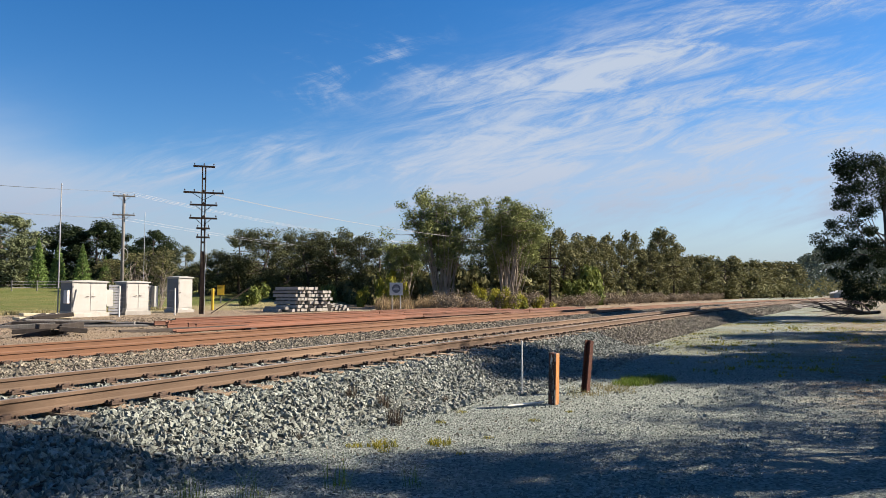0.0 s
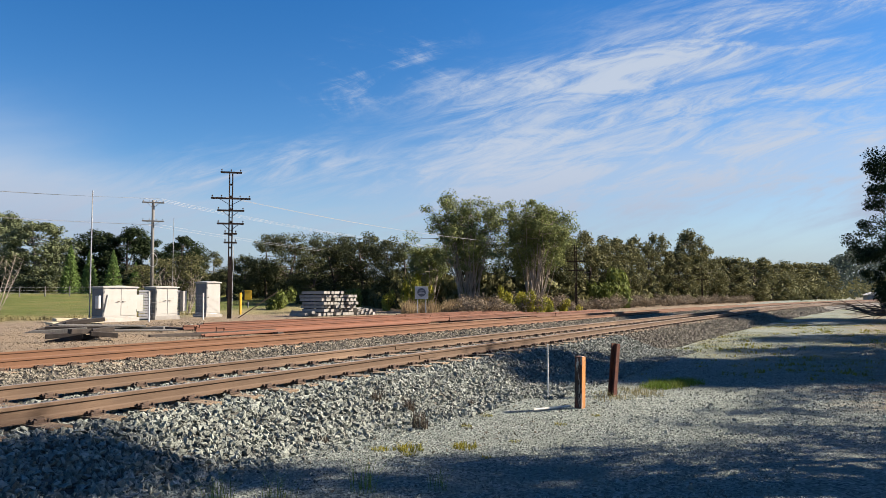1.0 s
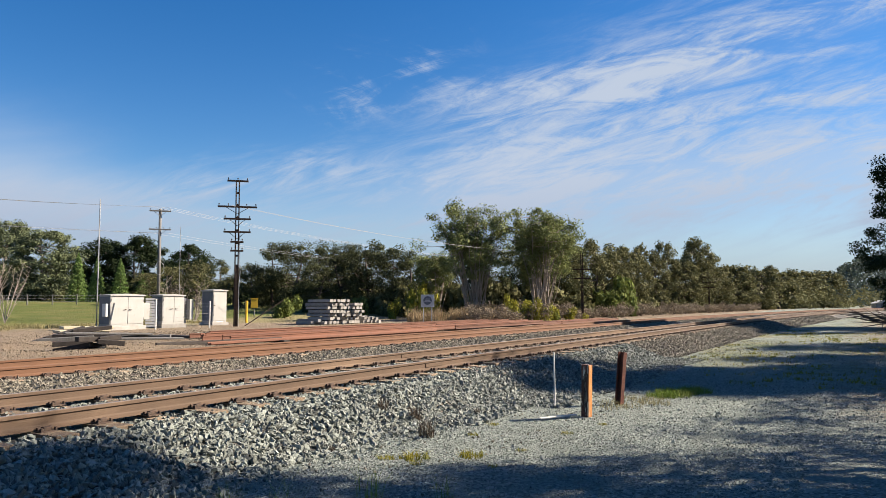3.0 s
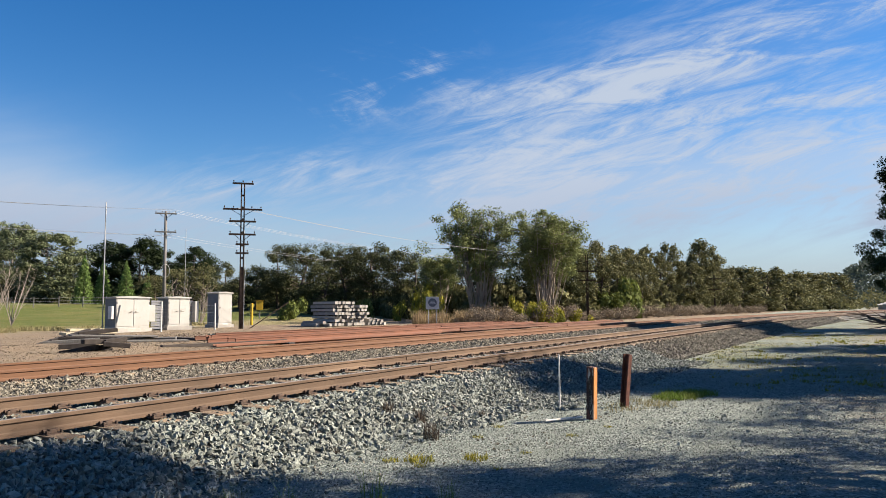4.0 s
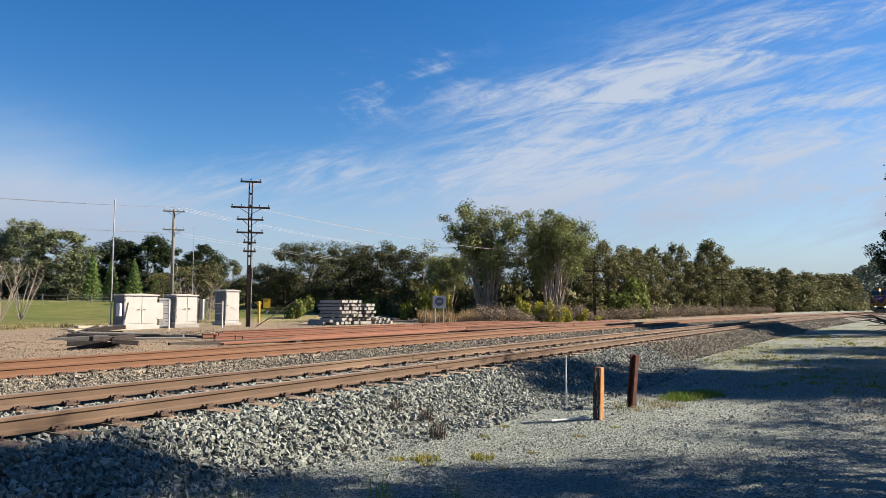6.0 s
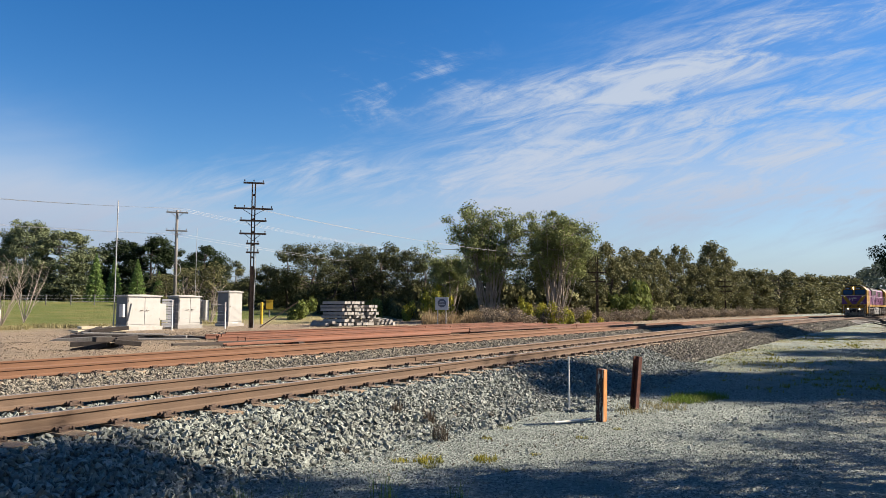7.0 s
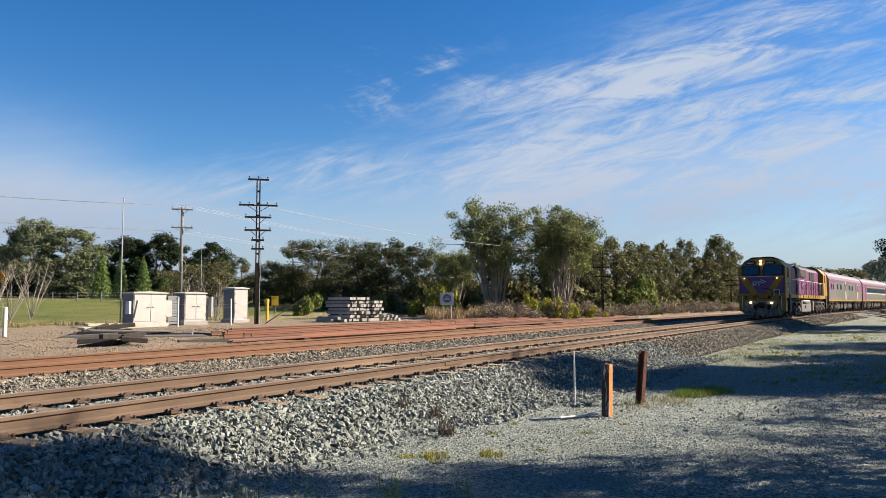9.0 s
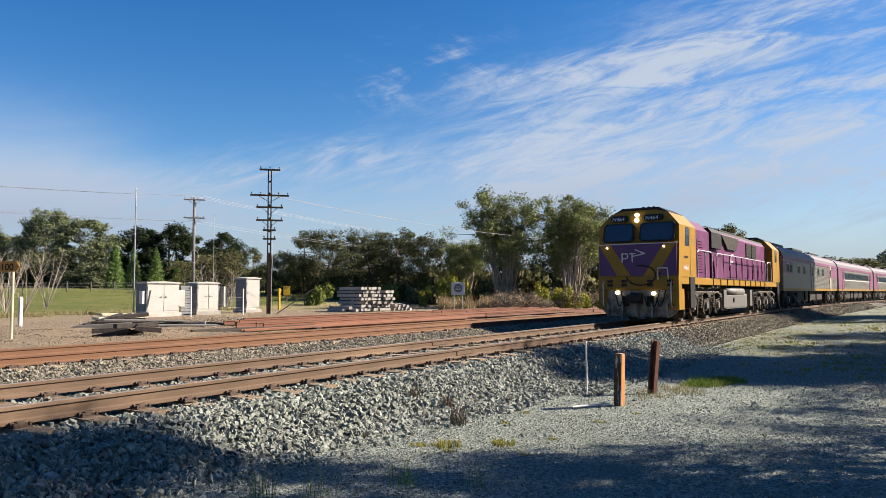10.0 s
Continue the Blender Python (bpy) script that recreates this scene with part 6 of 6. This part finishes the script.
        tube(b, (-0.10, face_y(u), z), (0.05, face_y(u), z), r, r, 14)
        part("marker_light", b, M_LAMP, t, "small lit marker light")
    # coupling end
    b = B()
    box(b, -0.02, 0.35, -HALF, HALF, 1.06, 1.52, 0.03)
    beam = part("headstock", b, M_T_YELLOW, t, "yellow headstock beam")
    # flat dark plates on the beam stand in for the shade in its recesses
    for u in (0.12, 0.30, 0.62, 0.86):
        b = B()
        box(b, -0.035, -0.015, face_y(u + 0.07), face_y(u), 1.18, 1.40, 0.01)
        part("recess_plate", b, M_T_DARK, beam, "dark plate painting the shade of a headstock recess")
    for z in (1.14, 1.30, 1.44):
        b = B()
        box(b, -0.045, -0.018, -HALF + 0.1, HALF - 0.1, z - 0.015, z + 0.015)
        part("ledge", b, M_T_YELLOW, beam)
    b = B()
    prism(b, [(-HALF + 0.05, 1.08), (HALF - 0.05, 1.08), (HALF - 0.05, 0.45), (HALF - 0.35, 0.18), (-HALF + 0.35, 0.18), (-HALF + 0.05, 0.45)], 0.05, 0.32, "x")
    part("pilot", b, M_T_PILOT, t, "dusty pale pilot plate above the rails")
    for u0, u1 in ((0.0, 0.12), (0.88, 1.0)):
        part("pilot_wing", front_panel([(u0, 0.42), (u1, 0.42), (u1, 1.10), (u0, 1.10)], -0.01, 0.6), M_T_YELLOW, t, "dirty yellow corner plate")
    for u, w in ((0.24, 0.10), (0.72, 0.12)):
        b = B()
        x = 0.16
        tube(b, (x - 0.10, face_y(u), 2.72), (x + 0.02, face_y(u + w), 3.12), 0.012, n=5)
        part("wiper", b, M_T_BLACK, t, "black windscreen wiper")
    b = B()
    box(b, -0.35, 0.2, -0.17, 0.17, 0.62, 0.98, 0.04)
    box(b, -0.45, -0.3, -0.24, 0.24, 0.70, 0.92, 0.04)
    part("coupler", b, M_T_BLACK, t, "black knuckle coupler")
    for y, sgn in ((0.75, 1), (0.55, 1), (-0.55, -1), (-0.75, -1), (-0.95, -1)):
        b = B()
        pts = [Vector((-0.04 - 0.10 * math.sin(q * math.pi), y - 0.30 * sgn * q, 1.06 - 0.22 * q - 0.42 * math.sin(q * math.pi))) for q in np.linspace(0, 1, 13)]
        bent_tube(b, pts, 0.024, 6)
        part("hose", b, M_T_BLACK, t, "black rubber air hose")
    b = B()
    pts = [Vector((-0.12, -0.15 - 0.5 * math.sin(q), 1.55 + 0.33 * math.cos(q))) for q in np.linspace(-0.3, 4.6, 14)]
    bent_tube(b, pts, 0.022, 6)
    part("cable", b, M_T_BLACK, t, "looped black jumper cable")
    b = B()
    bent_tube(b, [Vector(p) for p in ((-0.08, -0.72, 1.40), (-0.16, -0.72, 1.78), (-0.16, -1.05, 1.78), (-0.08, -1.05, 1.40))], 0.02, 6)
    part("handrail", b, M_T_WHITE, t, "white front handrail")
    for y in (-1.15, 1.15):
        b = B()
        bent_tube(b, [Vector(p) for p in ((-0.05, y, 0.50), (-0.14, y, 0.60), (-0.14, y, 1.25), (-0.05, y, 1.35))], 0.02, 6)
        part("handrail", b, M_T_WHITE, t, "white front handrail")
    for u in (0.06, 0.90):
        for k in range(3):
            b = B()
            box(b, -0.10, 0.10, face_y(u + 0.05), face_y(u - 0.03), 0.50 + k * 0.27, 0.535 + k * 0.27, 0.004)
            part("front_step", b, M_T_GRIME, t, "dusty front step")
    for y in (-0.42, 0.42):
        b = B()
        box(b, -0.06, 0.06, y - 0.10, y + 0.10, 0.52, 0.86, 0.02)
        part("hose_bracket", b, M_T_BLACK, t)
    for y in (-1.0, -0.5, 0.0, 0.5, 1.0):
        b = B()
        box(b, -0.14, 0.04, y - 0.03, y + 0.03, 0.16, 0.62, 0.01)
        part("pilot_rib", b, M_T_PILOT, t)
    # cab sides, front and rear
    for xo in (0.55, L - 1.75):
        for s in (-1, 1):
            b = B()
            prism(b, [(xo + 0.22, 2.55), (xo + 0.72, 2.55), (xo + 0.72, 3.18), (xo + 0.34, 3.18)], s * HALF - 0.012, s * HALF + 0.012, "y")
            part("side_window", b, M_T_GLASS, t, "dark cab side window")
            b = B()
            box(b, xo + 0.85, xo + 1.25, s * HALF - 0.008, s * HALF + 0.008, 1.55, 3.15, 0.004)
            part("cab_door", b, M_T_YELLOW, t)
            b = B()
            box(b, xo + 0.75, xo + 1.35, s * (HALF - 0.12) - 0.14, s * (HALF - 0.12) + 0.14, 0.45, 1.50, 0.01)
            part("step_well", b, M_T_BLACK, t, "black step well")
    b = B()
    for k in range(6):
        box(b, 0.62 + k * 0.09, 0.68 + k * 0.09, -HALF - 0.006, -HALF + 0.004, 2.12 + 0.01 * (k % 2), 2.20)
    part("small_lettering", b, M_T_BLACK, t)
    words("N464", 0.26, M_T_WHITE, t, pose(0.55, -HALF - 0.004, 1.72, 90, 0, 0), "lettering")
    # body between the cabs
    b = B()
    prism(b, [(-1.30, 1.50), (1.30, 1.50), (1.30, 3.20), (0.92, 3.58), (-0.92, 3.58), (-1.30, 3.20)], 2.15, 4.3, "x")
    block = part("front_hood", b, M_T_MAGENTA, t, "plum-purple equipment hood")
    for k in range(12):
        b = B()
        box(b, 2.5, 3.3, -1.325, -1.296, 1.70 + k * 0.10, 1.75 + k * 0.10, turn=None)
        part("louvre", b, M_T_MAGENTA, block)
    b = B()
    prism(b, [(-1.02, 1.50), (1.02, 1.50), (1.02, 3.30), (0.86, 3.52), (-0.86, 3.52), (-1.02, 3.30)], 4.3, L - 2.15, "x")
    hood = part("engine_hood", b, M_T_MAGENTA, t, "plum-purple engine hood set in behind the walkway")
    for k in range(9):
        b = B()
        box(b, 5.3 + 1.25 * k, 6.42 + 1.25 * k, -1.040, -1.016, 1.62, 2.35, 0.008)
        d = part("hood_door", b, M_T_MAGENTA, hood)
        b = B()
        box(b, 6.25 + 1.25 * k, 6.30 + 1.25 * k, -1.06, -1.036, 1.9, 2.05)
        part("latch", b, M_T_DARK, d)
    b = B()
    prism(b, [(-1.35, 2.66), (-1.0, 2.66), (-1.0, 3.42), (-1.22, 3.42), (-1.35, 3.25)], 4.5, 6.1, "x")
    part("air_intake", b, M_T_BLACK, t, "black air intake box")
    b = B()
    for q in range(8):
        a0, a1 = math.pi / 2 * q / 8, math.pi / 2 * (q + 1) / 8
        box(b, 5.0, 6.5, -1.02 - 0.32 * math.cos(a0), -1.0, 1.5 + 1.2 * math.sin(a0), 1.5 + 1.2 * math.sin(a1))
    part("blower_bulge", b, M_T_MAGENTA, t, "rounded plum blower housing")
    b = B()
    prism(b, [(7.2, 3.32), (10.4, 3.32), (9.9, 2.78), (8.2, 2.78)], -1.12, -1.0, "y")
    part("side_grille", b, M_T_DARK, t, "dark slanted side grille")
    for x0 in (12.3, 13.55):
        b = B()
        box(b, x0, x0 + 1.1, -1.06, -1.0, 2.60, 3.25, 0.01)
        g = part("radiator_grille", b, M_T_BLACK, t, "black radiator grille")
        for k in range(5):
            b = B()
            box(b, x0 + 0.04, x0 + 1.06, -1.075, -1.055, 2.66 + k * 0.12, 2.68 + k * 0.12)
            part("slat", b, M_T_DARK, g)
    for x0, x1, h in ((4.6, 5.6, 0.14), (6.5, 8.2, 0.10), (9.0, 11.8, 0.16), (12.4, 15.2, 0.10)):
        b = B()
        box(b, x0, x1, -0.62, 0.62, 3.50, 3.54 + h, 0.02)
        part("roof_housing", b, M_T_BLACK, t, "black exhaust and fan housing")
    for x0 in (3.0, 3.5, 4.0, 7.0, 7.6, 10.2, 13.0, 14.4, 16.2):
        b = B()
        tube(b, (x0, -0.50, 3.5), (x0, -0.50, 3.68), 0.10, 0.12, 10)
        part("roof_vent", b, M_T_DARK, t, "small dark roof vent")
    for x0 in (9.6, 11.2, 12.9, 14.5):
        b = B()
        tube(b, (x0, 0, 3.5), (x0, 0, 3.78), 0.48, 0.46, 20)
        part("roof_fan", b, M_T_BLACK, t, "round black roof fan cowl")
    for y in (-0.45, -0.28, -0.10):
        b = B()
        tube(b, (0.80, y, 3.84), (0.46, y, 3.83), 0.03, 0.065, 10)
        part("horn", b, M_T_BLACK, t, "black air horn trumpet")
    b = B()
    prism(b, [(-1.0, 3.28), (1.0, 3.28), (0.87, 3.535), (-0.87, 3.535)], 4.3, L - 2.15, "x")
    part("hood_roof", b, M_T_BLACK, t, "black hood roof")
    for o in ([(8.9, 2.15), (9.0, 2.15), (9.25, 2.62), (9.15, 2.62)], [(9.15, 2.56), (9.6, 2.56), (9.62, 2.62), (9.17, 2.62)], [(9.15, 2.25), (9.45, 2.25), (9.5, 2.34), (9.18, 2.34)]):
        b = B()
        prism(b, o, -1.052, -1.040, "y")
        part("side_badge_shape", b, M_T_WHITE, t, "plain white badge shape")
    # walkway handrails on both sides
    for s in (-1, 1):
        y = s * (HALF - 0.04)
        for x0, x1 in ((2.5, 4.6), (5.3, 15.4), (15.9, 17.0)):
            b = B()
            bent_tube(b, [Vector(p) for p in ((x0, y, 1.15), (x0, y, 2.38), (x0 + 0.12, y, 2.48), (x1 - 0.12, y, 2.48), (x1, y, 2.38), (x1, y, 1.15))], 0.018, 6)
            rail = part("handrail", b, M_T_WHITE, t, "white walkway handrail")
            for x in np.arange(x0 + 1.1, x1 - 0.3, 1.15):
                b = B()
                tube(b, (float(x), y, 1.45), (float(x), y, 2.48), 0.020, n=6)
                part("stanchion", b, M_T_DARK if x1 - x0 > 5 else M_T_WHITE, rail)
        b = B()
        box(b, 4.3, L - 2.15, s * 1.2 - 0.17, s * 1.2 + 0.17, 1.50, 1.525)
        part("walkway", b, M_T_DARK, t)
    # tanks and running gear
    b = B()
    box(b, 7.2, 11.4, -1.22, 1.22, 0.28, 0.92, 0.08)
    tank = part("fuel_tank", b, M_T_GREY, t, "dusty grey fuel tank")
    b = B()
    tube(b, (8.6, -1.26, 0.66), (8.6, -1.21, 0.66), 0.10, n=12)
    part("filler", b, M_T_BLACK, tank)
    for x0, x1 in ((7.3, 10.6),):
        b = B()
        tube(b, (x0, -1.12, 1.00), (x1, -1.12, 1.00), 0.17, 0.17, 14)
        part("air_tank", b, M_T_GREY, t, "grey cylindrical air tank", smooth=True)
    for x in (6.6, 11.75):
        b = B()
        box(b, x, x + 0.5, -1.28, -0.9, 0.35, 1.08, 0.03)
        part("battery_box", b, M_T_GREY, t, "grey equipment box")
    b = B()
    box(b, 0.4, L - 0.4, -0.9, 0.9, 0.85, 1.12)
    part("underframe", b, M_T_BLACK, t)
    bogie(t, 3.6, 3)
    bogie(t, L - 4.0, 3)
    return t


def coach(name, label, style):
    """A passenger coach 22.4 m long, with ribbed lower sides, doors near the ends and a rounded roof."""
    t = thing(name, pose(300, 0, RAIL_TOP), label, "coach", "coaches")
    L, h = 22.4, 1.40
    roof = [(h * math.cos(a) if abs(math.cos(a)) < 0.999 else math.copysign(h, math.cos(a)), 2.98 + 0.80 * math.sin(a)) for a in np.linspace(0, math.pi, 11)]
    b = B()
    prism(b, [(-h, 1.05), (h, 1.05), (h, 2.98), (-h, 2.98)], 0, L, "x")
    body = part("body", b, M_T_SILVER, t, "silver ribbed coach body")
    b = B()
    prism(b, roof, 0.0, L, "x")
    part("roof", b, M_T_ROOF, t, "dull plum-grey rounded roof", smooth=False)
    b = B()
    for s in (-1, 1):
        box(b, 0.05, L - 0.05, s * h - 0.012, s * h + 0.012, 1.06, 1.20)
    part("sill_stripe", b, M_T_YELLOW, t, "yellow stripe along the sill")
    for s in (-1, 1):
        for k in range(17 if style == 0 else 8):
            b = B()
            box(b, 0.1, L - 0.1, s * h - 0.022, s * h + 0.022, 1.25 + k * 0.09, 1.295 + k * 0.09)
            part("side_rib", b, M_T_SILVER, t)
    # plum band below the roof and at the ends
    for s in (-1, 1):
        b = B()
        box(b, 0.02, L - 0.02, s * h - 0.028, s * h + 0.028, 2.80, 2.99)
        part("cant_band", b, M_T_PLUM, t, "plum band below the roof")
        for x0, x1 in ((0.02, 1.9), (L - 1.9, L - 0.02)) if style else ((0.02, 3.0), (L - 5.0, L - 0.02)):
            b = B()
            box(b, x0, x1, s * h - 0.027, s * h + 0.027, 2.02 if style == 0 else 1.22, 2.74)
            part("end_panel", b, M_T_PLUM, t, "plum end panel")
        for x0 in ((1.95, L - 2.85) if style else (9.5, L - 4.2)):
            b = B()
            box(b, x0, x0 + 0.85, s * h - 0.034, s * h + 0.034, 1.15, 2.90, 0.01)
            d = part("door", b, M_T_PLUM if style else M_T_CREAM, t)
            b = B()
            box(b, x0 + 0.22, x0 + 0.63, s * h - 0.040, s * h + 0.040, 2.05, 2.65, 0.01)
            part("door_window", b, M_T_GLASS, d, "dark door window")
            b = B()
            for q in (-0.05, 0.90):
                box(b, x0 + q - 0.03, x0 + q + 0.03, s * h - 0.038, s * h + 0.038, 1.2, 2.85)
            part("door_edge", b, M_T_BLACK, d, "dark door edge")
        if style:
            b = B()
            box(b, 3.4, L - 3.4, s * h - 0.016, s * h + 0.016, 2.02, 2.62, 0.01)
            band = part("window_band", b, M_T_BLACK, t, "dark continuous window band")
            for x in np.arange(3.5, L - 4.6, 1.55):
                b = B()
                box(b, float(x), float(x) + 1.45, s * h - 0.022, s * h + 0.022, 2.07, 2.57, 0.02)
                part("window", b, M_T_GLASS, band, "dark coach window with reflected sky blue in its colour")
            b = B()
            box(b, 3.0, L - 3.0, s * h - 0.020, s * h + 0.020, 1.93, 2.01)
            part("white_stripe", b, M_T_WHITE, t, "white stripe below the windows")
        else:
            for x in (1.0, 2.0, 4.6, 6.6, 12.4, 14.4):
                b = B()
                box(b, x, x + 0.75, s * h - 0.032, s * h + 0.032, 2.12, 2.60, 0.02)
                part("window", b, M_T_GLASS, t, "dark coach window")
    for x0, x1 in ((1.0, 6.0), (9.0, 13.0), (16.0, 20.5)):
        b = B()
        box(b, x0, x1, -0.4, 0.4, 3.74, 3.90, 0.03)
        part("roof_unit", b, M_T_BLACK, t, "dark roof ventilation unit")
    for x0, x1 in ((5.9, 8.2), (8.7, 9.9), (10.6, 13.0), (13.5, 16.0)):
        b = B()
        box(b, x0, x1, -1.15, 1.15, 0.42, 1.06, 0.03)
        part("underfloor_box", b, M_T_DARK, t, "dark underfloor equipment box")
    b = B()
    box(b, -0.55, 0.1, -0.65, 0.65, 1.0, 3.1, 0.03)
    part("gangway", b, M_T_BLACK, t, "black gangway bellows")
    bogie(t, 3.1, 2, gap=2.4)
    bogie(t, L - 3.1, 2, gap=2.4)
    return t


LOCO = build_loco()
COACH_A = coach("passenger_coach", "silver and plum coach with ribbed sides and a yellow sill stripe", 0)
COACH_B = coach("passenger_coach", "silver coach with plum ends and a dark window band", 1)
COACH_C = copy_thing(COACH_B, pose(340, 0, RAIL_TOP))
COACH_D = copy_thing(COACH_B, pose(370, 0, RAIL_TOP))


def front_at(t):
    """Where along the line the front of the train is at t seconds."""
    left = 10.0 - t
    return 24.1 + 25.2 * left + 0.55 * left * left if left < 1 else 49.85 + 26.3 * (left - 1)


def on_line(x, length):
    """The pose of a vehicle whose front stands at x on the main line."""
    y0, y1 = TRACK_Y - float(bend(x)), TRACK_Y - float(bend(x + length))
    return pose(x, y0, RAIL_TOP, 0, 0, math.degrees(math.atan2(y1 - y0, length)))


def motions():
    times = [k * 0.25 for k in range(41)]
    behind = 0.0
    for vehicle, length in ((LOCO, 19.4), (COACH_A, 22.4), (COACH_B, 22.4), (COACH_C, 22.4), (COACH_D, 22.4)):
        walk(vehicle, [(t, on_line(front_at(t) + behind, length)) for t in times])
        behind += length + 0.75


motions()
